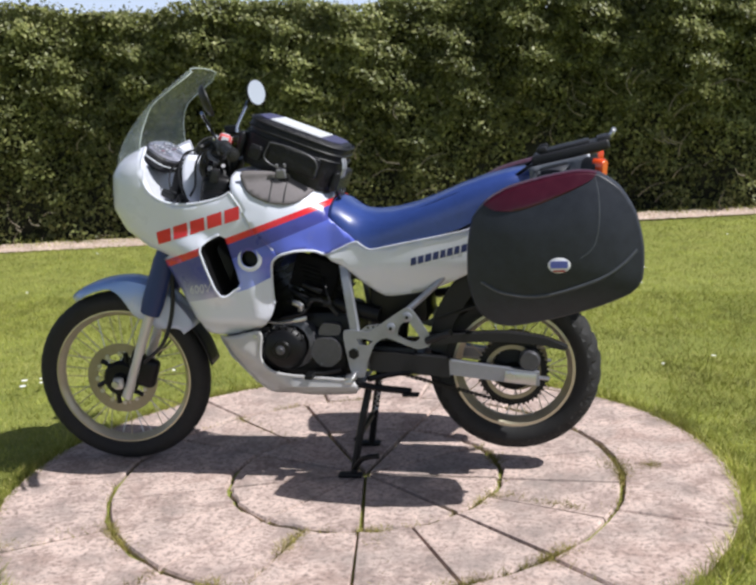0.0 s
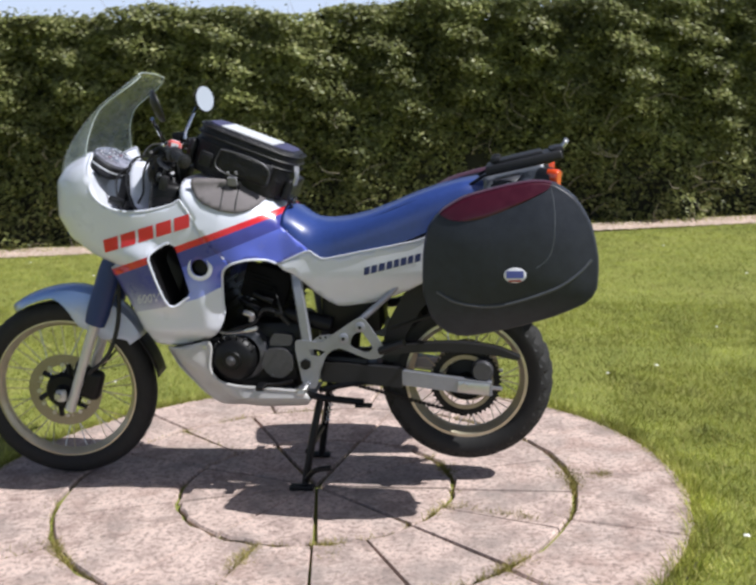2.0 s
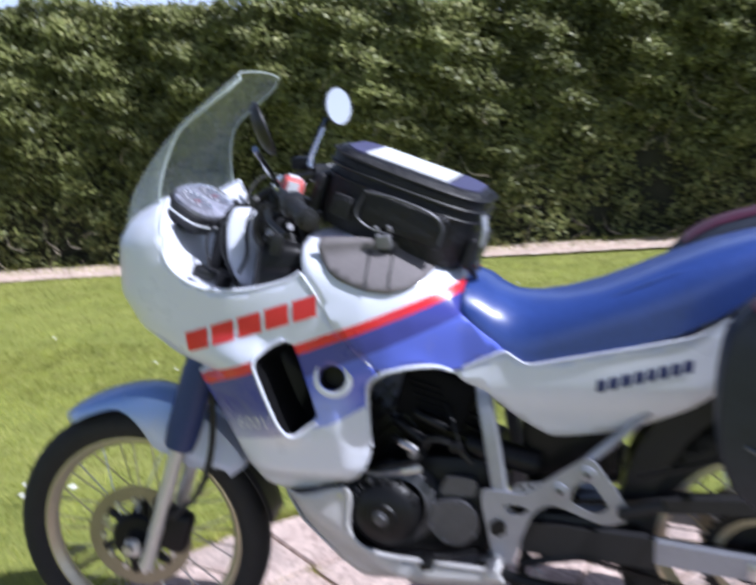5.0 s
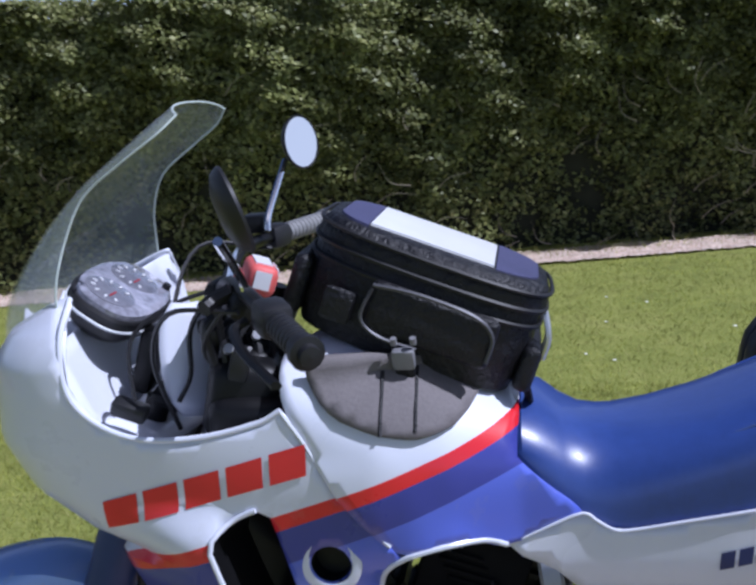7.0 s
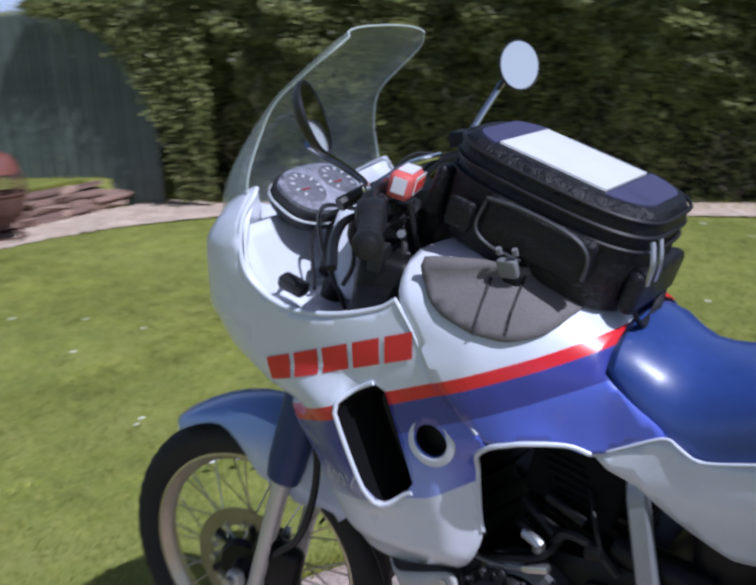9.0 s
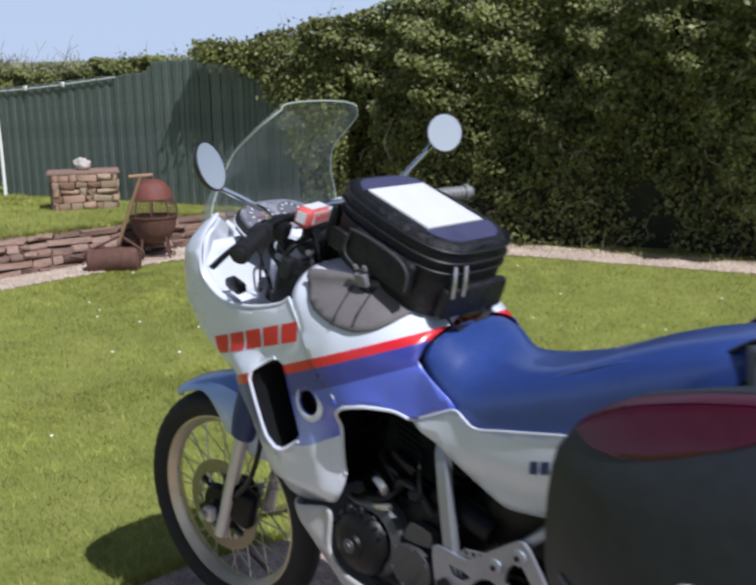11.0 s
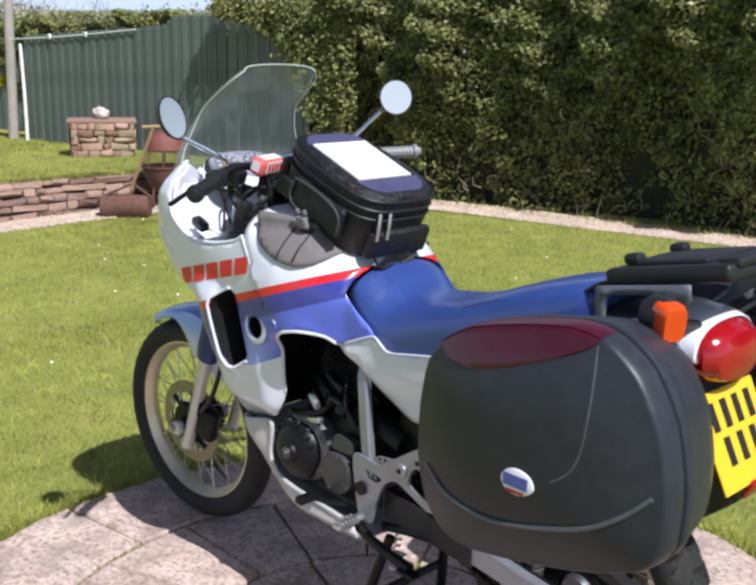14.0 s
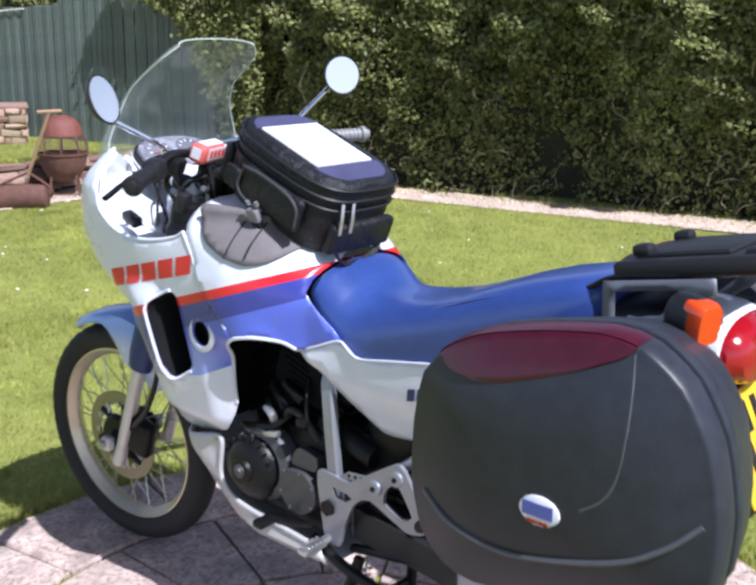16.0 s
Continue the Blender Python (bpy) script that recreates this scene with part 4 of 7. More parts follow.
def build_roller():
    r = thing("garden_roller", "rusty iron garden roller lying on the gravel by the wall", "garden roller", at=(-6.15, 2.79, -0.005))
    r.rotation_euler = (0, 0, radians(-43))
    r.scale = (0.88, 0.88, 0.88)
    bm = lathe(bmesh.new(), [(0.0, -0.25), (0.10, -0.25), (0.128, -0.235), (0.13, -0.22), (0.13, 0.22), (0.128, 0.235), (0.10, 0.25), (0.0, 0.25)], (0, 0, 0.13), 28, 'Y')
    part("drum", bm, M_RUST, r)
    for s in (-1, 1):
        part("fork", tube(bmesh.new(), [(0, 0.28 * s, 0.13), (0.03, 0.27 * s + 0.02, 0.22), (0.05, 0.09, 0.38)], 0.012, 8, 3), M_RUST, r)
    part("handle", tube(bmesh.new(), [(0.045, 0.08, 0.34), (0.10, 0.20, 0.62), (0.15, 0.345, 0.965)], 0.017, 8, 2), M_WOOD, r, "pale wooden handle")
    part("grip", tube(bmesh.new(), [(0.175, 0.235, 0.962), (0.125, 0.455, 0.970)], 0.017, 8, 1), M_WOOD, r, "pale wooden crossbar")


def build_fire_pit():
    m = thing("fire_pit", "rusty iron fire pit with a red domed lid and mesh sides", "fire pit", at=(-6.355, 3.345, -0.012))
    m.rotation_euler = (0, 0, radians(-31))
    bowl = [(0.0, 0.185), (0.09, 0.19), (0.15, 0.235), (0.195, 0.33), (0.212, 0.42), (0.222, 0.425), (0.222, 0.435), (0.208, 0.435), (0.19, 0.34), (0.14, 0.25), (0.0, 0.21)]
    part("bowl", lathe(bmesh.new(), bowl, (0, 0, 0), 32, 'Z'), M_RUST, m, "dark rusty fire bowl")
    lid = part("lid", lathe(bmesh.new(), [(0.176, 0.592), (0.182, 0.60), (0.178, 0.63), (0.160, 0.685), (0.125, 0.735), (0.07, 0.764), (0.0, 0.772)], (0, 0, 0), 32, 'Z'), M_REDRUST, m, "faded red domed lid", solid=0.006)
    part("knob", lathe(bmesh.new(), [(0.0, 0.81), (0.014, 0.806), (0.018, 0.795), (0.009, 0.78), (0.009, 0.768)], (0, 0, 0), 12, 'Z'), M_RUST, lid)
    side = [(0.213, 0.425), (0.217, 0.49), (0.203, 0.55), (0.172, 0.605)]
    bm = bmesh.new()
    for k in range(44):
        a = 2 * math.pi * k / 44
        tube(bm, [(r * math.cos(a), r * math.sin(a), z) for r, z in side], 0.0022, 4, 2)
    for r, z in ((0.2165, 0.46), (0.2165, 0.49), (0.211, 0.52), (0.203, 0.55), (0.188, 0.58)):
        tube(bm, [(r * math.cos(2 * math.pi * k / 32), r * math.sin(2 * math.pi * k / 32), z) for k in range(33)], 0.0022, 4, 1)
    part("mesh_screen", bm, M_RUST, m, "fine wire mesh round the fire")
    for deg in (-48, -6, 36, 90, 180, 270):
        a = radians(deg)
        part("frame_bar", tube(bmesh.new(), [(r * math.cos(a), r * math.sin(a), z) for r, z in side], 0.008, 6, 3), M_RUST, m)
    for r, z in ((0.219, 0.437), (0.181, 0.596)):
        part("frame_ring", tube(bmesh.new(), [(r * math.cos(2 * math.pi * k / 32), r * math.sin(2 * math.pi * k / 32), z) for k in range(33)], 0.007, 6, 1), M_RUST, m)
    for deg in (-50, 40, 130, 220):
        a = radians(deg)
        part("leg", tube(bmesh.new(), [(0.15 * math.cos(a), 0.15 * math.sin(a), 0.25), (0.17 * math.cos(a), 0.17 * math.sin(a), 0.12), (0.205 * math.cos(a), 0.205 * math.sin(a), 0.0)], 0.012, 6, 3), M_RUST, m)
    part("lower_ring", tube(bmesh.new(), [(0.178 * math.cos(2 * math.pi * k / 28), 0.178 * math.sin(2 * math.pi * k / 28), 0.085) for k in range(29)], 0.007, 6, 1), M_RUST, m)
    for s in (-1, 1):
        part("wheel", lathe(bmesh.new(), [(0.0, -0.012), (0.05, -0.012), (0.064, -0.016), (0.066, 0.0), (0.064, 0.016), (0.05, 0.012), (0.0, 0.012)], (0.02 * s + 0.10, -0.185 - 0.02 * s, 0.066), 24, 'Y'), M_RUST, m, "small iron wheel")


build_roller()
build_fire_pit()
build_pier()

# ---- the motorcycle ----
bike = thing("motorcycle", "white and blue touring motorcycle with red stripe on its centre stand", "motorcycle")
STEER_AXIS = Vector((0.40, 0, 0.92)).normalized()
STEER = Matrix.Translation((-0.44, 0, 1.0)) @ Matrix.Rotation(radians(5.5), 4, STEER_AXIS) @ Matrix.Translation((0.44, 0, -1.0))
HUB_F = Vector((-0.752, -0.018, 0.345))
HUB_R = Vector((0.770, 0, 0.383))


def steer(bm):
    bmesh.ops.transform(bm, matrix=STEER, verts=bm.verts[:])
    return bm


def circle_prof(cr, cz, rr, rz, a0, a1, n):
    return [(cr + rr * math.cos(math.radians(a0 + (a1 - a0) * i / n)), cz + rz * math.sin(math.radians(a0 + (a1 - a0) * i / n))) for i in range(n + 1)]


def build_wheel(name, c, r_out, sec_w, rim_r, rim_w, hub_r, spokes, turn, label, knobs, groove):
    def fix(bm):
        return steer(bm) if turn else bm
    hub = part(name, fix(lathe(bmesh.new(), [(0.0, -0.075), (0.020, -0.075), (0.03, -0.060), (hub_r, -0.055), (hub_r, -0.045), (hub_r * 0.62, -0.030), (hub_r * 0.62, 0.030),
                                             (hub_r, 0.045), (hub_r, 0.055), (0.03, 0.060), (0.02, 0.075), (0.0, 0.075)], c, 32)), M_ENGINE, bike, label)
    tread = (r_out - rim_r) / 2
    mid = (r_out + rim_r) / 2
    prof = circle_prof(mid - 0.004, 0, tread + 0.004, sec_w / 2, -150, 150, 26)
    prof = prof + [prof[0]]
    seg = knobs * 4
    bm = bmesh.new()
    rings = []
    for i in range(seg):
        a = 2 * math.pi * i / seg
        ring = []
        for j, (r, h) in enumerate(prof[:-1]):
            cut = 0.0
            if r > mid + tread * 0.20:
                shift = int(abs(h) / sec_w * 9)
                if (i + shift) % 4 == 0 or abs(abs(h) - sec_w * 0.17) < sec_w * 0.02:
                    cut = groove
            ring.append(bm.verts.new(c + Vector(((r - cut) * math.cos(a), h, (r - cut) * math.sin(a)))))
        rings.append(ring)
    for i in range(seg):
        p, q = rings[i], rings[(i + 1) % seg]
        for j in range(len(p)):
            bm.faces.new((p[j], p[(j + 1) % len(p)], q[(j + 1) % len(p)], q[j]))
    part("tyre", fix(bm), M_RUBBER, hub, "black road tyre with blocky tread" if knobs < 60 else "black tyre")
    rp = [(rim_r + 0.012, -rim_w / 2), (rim_r - 0.004, -rim_w / 2 - 0.001), (rim_r - 0.010, -rim_w * 0.36), (rim_r - 0.020, -rim_w * 0.2), (rim_r - 0.024, 0),
           (rim_r - 0.020, rim_w * 0.2), (rim_r - 0.010, rim_w * 0.36), (rim_r - 0.004, rim_w / 2 + 0.001), (rim_r + 0.012, rim_w / 2), (rim_r + 0.012, -rim_w / 2)]
    part("rim", fix(lathe(bmesh.new(), rp, c, 72)), M_RIM, hub, "gold anodised wheel rim")
    for i in range(spokes):
        a = 2 * math.pi * i / spokes
        side = -1 if i % 2 else 1
        cross = 0.42 * (1 if (i // 2) % 2 else -1)
        p = c + Vector((hub_r * 0.93 * math.cos(a + cross), side * 0.048, hub_r * 0.93 * math.sin(a + cross)))
        q = c + Vector(((rim_r - 0.018) * math.cos(a), side * 0.006, (rim_r - 0.018) * math.sin(a)))
        part("spoke", fix(cyl(bmesh.new(), p, q, 0.0021, n=5)), M_STEEL if i % 3 else M_RIM, hub)
    return hub


def disc(name, c, y, r0, r1, parent, turn, mat):
    bm = lathe(bmesh.new(), [(r0, y - 0.002), (r1, y - 0.002), (r1, y + 0.002), (r0, y + 0.002), (r0, y - 0.002)], c, 56)
    if turn:
        steer(bm)
    return part(name, bm, mat, parent)


M_DISC = simple("brake_disc_steel", (0.30, 0.27, 0.20), 0.42, 0.8, 0.15, 50)
front_wheel = build_wheel("front_wheel", HUB_F, 0.343, 0.090, 0.268, 0.055, 0.062, 36, True, "spoked front wheel with gold rim", 44, 0.0025)
disc("brake_disc", HUB_F, -0.036, 0.098, 0.140, front_wheel, True, M_DISC)
carrier = part("disc_carrier", steer(lathe(bmesh.new(), [(0.0, -0.062), (0.060, -0.060), (0.072, -0.046), (0.0, -0.03)], HUB_F, 24)), M_ENGINE, front_wheel)
for i in range(6):
    a = 2 * math.pi * i / 6
    bm = cyl(bmesh.new(), HUB_F + Vector((0.05 * math.cos(a), -0.042, 0.05 * math.sin(a))), HUB_F + Vector((0.104 * math.cos(a + 0.3), -0.038, 0.104 * math.sin(a + 0.3))), 0.010, n=8)
    part("carrier_arm", steer(bm), M_ENGINE, front_wheel)
for i in range(12):
    a = 2 * math.pi * i / 12
    c = HUB_F + Vector((0.099 * math.cos(a), -0.040, 0.099 * math.sin(a)))
    part("disc_rivet", steer(cyl(bmesh.new(), c - Vector((0, 0.004, 0)), c + Vector((0, 0.004, 0)), 0.0085, n=8)), M_STEEL, front_wheel)
rear_wheel = build_wheel("rear_wheel", HUB_R, 0.311, 0.128, 0.215, 0.085, 0.075, 36, False, "spoked rear wheel with gold rim", 28, 0.018)
bm = bmesh.new()
prof = [(0.095, 0.079), (0.122, 0.079), (0.122, 0.084), (0.095, 0.084), (0.095, 0.079)]
prof = [(r, -h) for r, h in prof]
lathe(bm, prof, HUB_R, 48)
for i in range(44):
    a = 2 * math.pi * i / 44
    bmesh.ops.create_cube(bm, size=1.0, matrix=Matrix.Translation(HUB_R + Vector((0.125 * math.cos(a), -0.0815, 0.125 * math.sin(a)))) @ Matrix.Rotation(-a, 4, 'Y') @ Matrix.Diagonal((0.007, 0.005, 0.007, 1)))
part("sprocket", bm, M_ENGINE, rear_wheel, "dark chain sprocket")
disc("sprocket_rim", HUB_R, -0.0885, 0.085, 0.100, rear_wheel, False, M_DISC)
disc("brake_disc", HUB_R, 0.080, 0.085, 0.118, rear_wheel, False, M_DISC)

# fork
for s in (-1, 1):
    y = 0.095 * s
    up, axle = Vector((-0.427, y, 1.05)), Vector((-0.722, y, 0.292))
    d = (up - axle).normalized()
    mid = axle + d * 0.36
    bm = cyl(bmesh.new(), axle, mid, 0.0180, 0.0205, 16)
    cyl(bm, axle - d * 0.015, axle + d * 0.05, 0.0205, 0.019, 16)
    box(bm, HUB_F + Vector((0.004, y, -0.004)), (0.040, 0.030, 0.046), bevel=0.012)
    lower = part("fork_lower", steer(bm), M_FORK, bike, "silver alloy fork lower leg")
    part("fork_upper", steer(cyl(bmesh.new(), mid, up, 0.0205, n=16)), M_ENGINE, bike)
    g0, g1 = mid - d * 0.02, mid + d * 0.235
    # plastic shield over the fork tube
    side = Vector((0, 1, 0))
    fwd = d.cross(side).normalized()
    rings = []
    for i in range(7):
        t = i / 6
        c = g0.lerp(g1, t)
        w = 0.042 if 0.1 < t < 0.95 else 0.037
        rings.append([c + side * math.cos(a) * w * 0.78 + fwd * math.sin(a) * w for a in (2 * math.pi * j / 18 for j in range(18))])
    part("fork_guard", steer(loft(bmesh.new(), rings)), M_GAITER, bike, "navy blue plastic fork guard")
bm = cyl(bmesh.new(), HUB_F + Vector((0, -0.125, 0)), HUB_F + Vector((0, 0.125, 0)), 0.011, n=12)
cyl(bm, HUB_F + Vector((0, -0.124, 0)), HUB_F + Vector((0, -0.112, 0)), 0.014, n=6)
part("axle", steer(bm), M_STEEL, bike)
bm = box(bmesh.new(), HUB_F + Vector((0.100, -0.052, 0.030)), (0.105, 0.050, 0.120), pose(0, 0, 0, 0, 20, 0), 0.024, 4)
box(bm, HUB_F + Vector((0.080, -0.072, 0.085)), (0.05, 0.03, 0.07), pose(0, 0, 0, 0, 25, 0), 0.01)
part("brake_caliper", steer(bm), M_ENGINE, bike, "black front brake caliper")
part("brake_hose", steer(tube(bmesh.new(), [(-0.64, -0.10, 0.42), (-0.55, -0.125, 0.50), (-0.505, -0.115, 0.62), (-0.49, -0.10, 0.78), (-0.46, -0.06, 0.95)], 0.008, 6, 5)), M_BLACKPLASTIC, bike)
part("speedo_cable", steer(tube(bmesh.new(), [(-0.66, 0.11, 0.38), (-0.55, 0.13, 0.52), (-0.50, 0.12, 0.75), (-0.46, 0.06, 0.95)], 0.0045, 6, 5)), M_BLACKPLASTIC, bike)
for c, sz in (((-0.412, 0, 1.045), (0.06, 0.235, 0.024)), ((-0.462, 0, 0.93), (0.09, 0.25, 0.045))):
    part("fork_yoke", steer(box(bmesh.new(), c, sz, pose(0, 0, 0, 0, 23, 0), 0.012)), M_ENGINE, bike, "black fork yoke")

# front mudguard: a curved blade over the wheel with side skirts
def mudguard():
    bm = bmesh.new()
    rows = []
    for i in range(25):
        ang = math.radians(117 - i * 3.5)
        u = i / 24
        r = lerp_table([(0.0, 0.362), (0.2, 0.378), (0.45, 0.396), (0.7, 0.395), (1.0, 0.372)], u)
        half = 0.060 + 0.014 * math.sin(math.pi * clamp01(u * 1.3))
        skirt = 0.020 + 0.105 * smoothstep(0.30, 0.58, u) * (1 - 0.75 * smoothstep(0.78, 0.98, u))
        if u < 0.08:
            half *= 0.35 + 8.1 * u
        row = []
        for j in range(15):
            v = -1 + 2 * j / 14
            if abs(v) < 0.62:
                y = half * v / 0.62 * 0.96
                rr = r + 0.010 * (1 - (v / 0.62) ** 2)
            else:
                y = math.copysign(half * (0.96 + 0.10 * (abs(v) - 0.62) / 0.38), v)
                rr = r - skirt * (abs(v) - 0.62) / 0.38
            row.append(bm.verts.new(HUB_F + Vector((rr * math.cos(ang), y, rr * math.sin(ang)))))
        rows.append(row)
    for a, b in zip(rows, rows[1:]):
        for j in range(14):
            bm.faces.new((a[j], a[j + 1], b[j + 1], b[j]))
    return bm


part("front_mudguard", steer(mudguard()), M_FENDER, bike, "light blue front mudguard", solid=0.004)
bm = bmesh.new()
rows = []
for i in range(9):
    ang = math.radians(36 - i * 3.6)
    rows.append([bm.verts.new(HUB_F + Vector(((0.362 + 0.008 * i / 8) * math.cos(ang), y, (0.362 + 0.008 * i / 8) * math.sin(ang)))) for y in (-0.058, -0.03, 0, 0.03, 0.058)])
for a, b in zip(rows, rows[1:]):
    for j in range(4):
        bm.faces.new((a[j], a[j + 1], b[j + 1], b[j]))
part("mud_flap", steer(bm), M_BLACKPLASTIC, bike, "black rear flap of the mudguard", solid=0.004)


# bodywork: half widths of the skin as functions of place
def fairing_depth(x, z):
    nose = lerp_table([(0.54, -0.36), (0.70, -0.43), (0.84, -0.49), (0.88, -0.575), (0.94, -0.648), (1.02, -0.682), (1.14, -0.674), (1.25, -0.59)], z)
    w = lerp_table([(0.54, 0.195), (0.60, 0.225), (0.70, 0.242), (0.84, 0.252), (0.93, 0.256), (1.02, 0.268), (1.10, 0.273), (1.15, 0.270), (1.185, 0.256), (1.21, 0.232), (1.25, 0.202)], z)
    w -= 0.022 * smoothstep(-0.42, -0.15, x) * smoothstep(0.93, 1.08, z)
    reach = lerp_table([(0.54, 0.20), (0.72, 0.24), (0.80, 0.18), (0.86, 0.22), (1.02, 0.19), (1.14, 0.19), (1.25, 0.15)], z)
    t = clamp01((x - nose) / reach)
    curve = max(0.0, 1 - (1 - t) ** 2.6) ** 0.45
    # the forward edge of the vent stands proud of the panel behind it
    lip = x + 0.312 - 0.33 * (0.90 - z)
    w += 0.030 * smoothstep(-0.13, -0.01, lip) * smoothstep(0.062, 0.012, lip) * smoothstep(0.66, 0.74, z) * smoothstep(0.945, 0.87, z)
    curve *= 1 - 0.30 * smoothstep(-0.130, -0.052, x) * smoothstep(0.85, 0.77, z) - 0.30 * smoothstep(0.615, 0.555, z)
    low = 0.12 if z < 0.83 else 0.0
    return max(0.002, low * (1 - curve) + w * curve)


FAIR = [(-0.674, 1.142), (-0.683, 1.03), (-0.668, 0.968), (-0.632, 0.918), (-0.565, 0.878), (-0.492, 0.846), (-0.458, 0.815), (-0.405, 0.703), (-0.355, 0.585), (-0.335, 0.552),
        (-0.244, 0.545), (-0.115, 0.579), (-0.080, 0.612), (-0.060, 0.665), (-0.062, 0.769), (-0.056, 0.800), (-0.040, 0.827), (-0.020, 0.843), (-0.034, 0.862), (-0.103, 0.938), (-0.148, 1.02), (-0.178, 1.070),
        (-0.215, 1.052), (-0.30, 1.035), (-0.385, 1.036), (-0.448, 1.062), (-0.484, 1.108), (-0.493, 1.18), (-0.492, 1.238), (-0.590, 1.195)]
VENT = [(-0.292, 0.868), (-0.270, 0.902), (-0.228, 0.922), (-0.208, 0.912), (-0.168, 0.748), (-0.182, 0.728), (-0.238, 0.706)]
HOLE = [(-0.125 + 0.030 * math.cos(a), 0.836 + 0.030 * math.sin(a)) for a in (2 * math.pi * i / 16 for i in range(16))]
for s, nm in ((-1, "left"), (1, "right")):
    part("fairing_panel", panel(FAIR, fairing_depth, (VENT, HOLE), 0.013, s, 5), M_LIVERY, bike, "white fairing with red and blue bands", solid=0.005, off=0.0)
    # duct behind the vent, bright rim round it, dark bowl behind the round hole
    vv = resample(VENT, 0.012, 5)
    cx, cz = sum(p[0] for p in vv) / len(vv), sum(p[1] for p in vv) / len(vv)
    rings = [[Vector((cx + (x - cx) * k + o, s * (fairing_depth(x, z) - dd), cz + (z - cz) * k)) for x, z in vv] for k, dd, o in ((1.0, 0.0, 0), (0.96, 0.05, 0.01), (0.9, 0.10, 0.02))]
    part("air_duct", loft(bmesh.new(), rings + [[sum(rings[-1], Vector()) / len(vv) + (p - sum(rings[-1], Vector()) / len(vv)) * 0.02 for p in rings[-1]]], False), M_ENGINE, bike, "black air intake behind the fairing vent")
    rim = [Vector((cx + (x - cx) * 1.02, s * (fairing_depth(x, z) + 0.005), cz + (z - cz) * 1.02)) for x, z in vv if x < -0.215 or z < 0.745]
    cut = max(range(len(rim)), key=lambda i: (rim[i] - rim[i - 1]).length)
    edge = rim[cut:] + rim[:cut]
    part("vent_lip", tube(bmesh.new(), edge, 0.0042, 8, 1), M_WHITE, bike, "raised white lip of the vent")
    hy = s * fairing_depth(-0.125, 0.836)
    part("hole_ring", lathe(bmesh.new(), [(0.030, -0.006), (0.032, 0.003), (0.039, 0.004), (0.046, 0.001), (0.046, -0.004), (0.030, -0.006)], (0, 0, 0), 32, 'Y',
                            Matrix.Translation((-0.125, hy, 0.836)) @ Matrix.Diagonal((1, s, 1, 1))), M_WHITE, bike, "raised white ring round a fixing hole")
    part("hole_cup", lathe(bmesh.new(), [(0.0305, 0.0), (0.028, -0.03), (0.0, -0.032)], (0, 0, 0), 24, 'Y', Matrix.Translation((-0.125, hy, 0.836)) @ Matrix.Diagonal((1, s, 1, 1))), M_ENGINE, bike)
    # rolled edge along the cockpit opening
    rim = [Vector((x, s * fairing_depth(x, z), z)) for x, z in [(-0.180, 1.071), (-0.216, 1.053), (-0.30, 1.037), (-0.385, 1.038), (-0.448, 1.064), (-0.485, 1.110), (-0.494, 1.18), (-0.493, 1.236)]]
    part("cockpit_edge", tube(bmesh.new(), rim, 0.0045, 8, 5), M_WHITE, bike)
    # inner cockpit liner
    liner = [(-0.21, 1.05), (-0.30, 1.028), (-0.385, 1.029), (-0.452, 1.056), (-0.490, 1.106), (-0.498, 1.20), (-0.59, 1.18), (-0.635, 1.12), (-0.635, 0.99), (-0.55, 0.93), (-0.30, 0.93)]
    part("inner_panel", panel(liner, lambda x, z: max(0.002, fairing_depth(x, z) - 0.020), (), 0.018, s), M_WHITE, bike, "white inner fairing panel", solid=0.003)

for s in (-1, 1):
    rim = [(-0.190, 1.064), (-0.216, 1.049), (-0.30, 1.032), (-0.385, 1.033), (-0.448, 1.059), (-0.483, 1.106), (-0.492, 1.18), (-0.492, 1.230)]
    rows = []
    for x, z in rim:
        d = fairing_depth(x, z) - 0.004
        row = []
        for k in range(6):
            t = k / 5
            f = smoothstep(-0.36, -0.47, x)
            row.append(Vector((x - (0.02 + 0.085 * f) * t, s * (d + (0.085 - d) * t), z - (0.090 - 0.045 * f) * t - 0.015 * t * t)))
        rows.append(row)
    part("cockpit_shelf", loft(bmesh.new(), rows, False, False), M_WHITE, bike, "white inner ledge of the fairing", solid=0.003)

rows = []
for k in range(7):
    t = k / 6
    row = []
    for m in range(13):
        v = -1 + m / 6
        w = lerp_table([(0.0, 0.215), (0.35, 0.250), (1.0, 0.252)], t)
        row.append(Vector((-0.452 - 0.060 * t - 0.030 * (1 - v * v), w * v, 1.016 + 0.150 * t)))
    rows.append(row)
part("dash_panel", loft(bmesh.new(), rows, False, False), M_WHITE, bike, "white dash panel under the gauges", solid=0.003)

# letters of the maker as plain red bars, and the model name as navy bars
def bars(name, origin, along, up, widths, gap, height, depth_fn, mat, label, s, parent):
    x, z = origin
    for w in widths:
        a = Vector(origin) + Vector(along) * (x - origin[0])
        pts = [a, a + Vector(along) * w, a + Vector(along) * w + Vector(up) * height, a + Vector(up) * height]
        part(name, panel([tuple(p) for p in pts], lambda px, pz: depth_fn(px, pz) + 0.0045, (), 0.01, s, 1), mat, parent, label)
        x += w + gap


for s in (-1, 1):
    bars("maker_mark", (-0.460, 0.893), (1, 0.27), (0.03, 1), [0.054] * 5, 0.0105, 0.046, fairing_depth, M_RED, "plain red marking bar", s, bike)





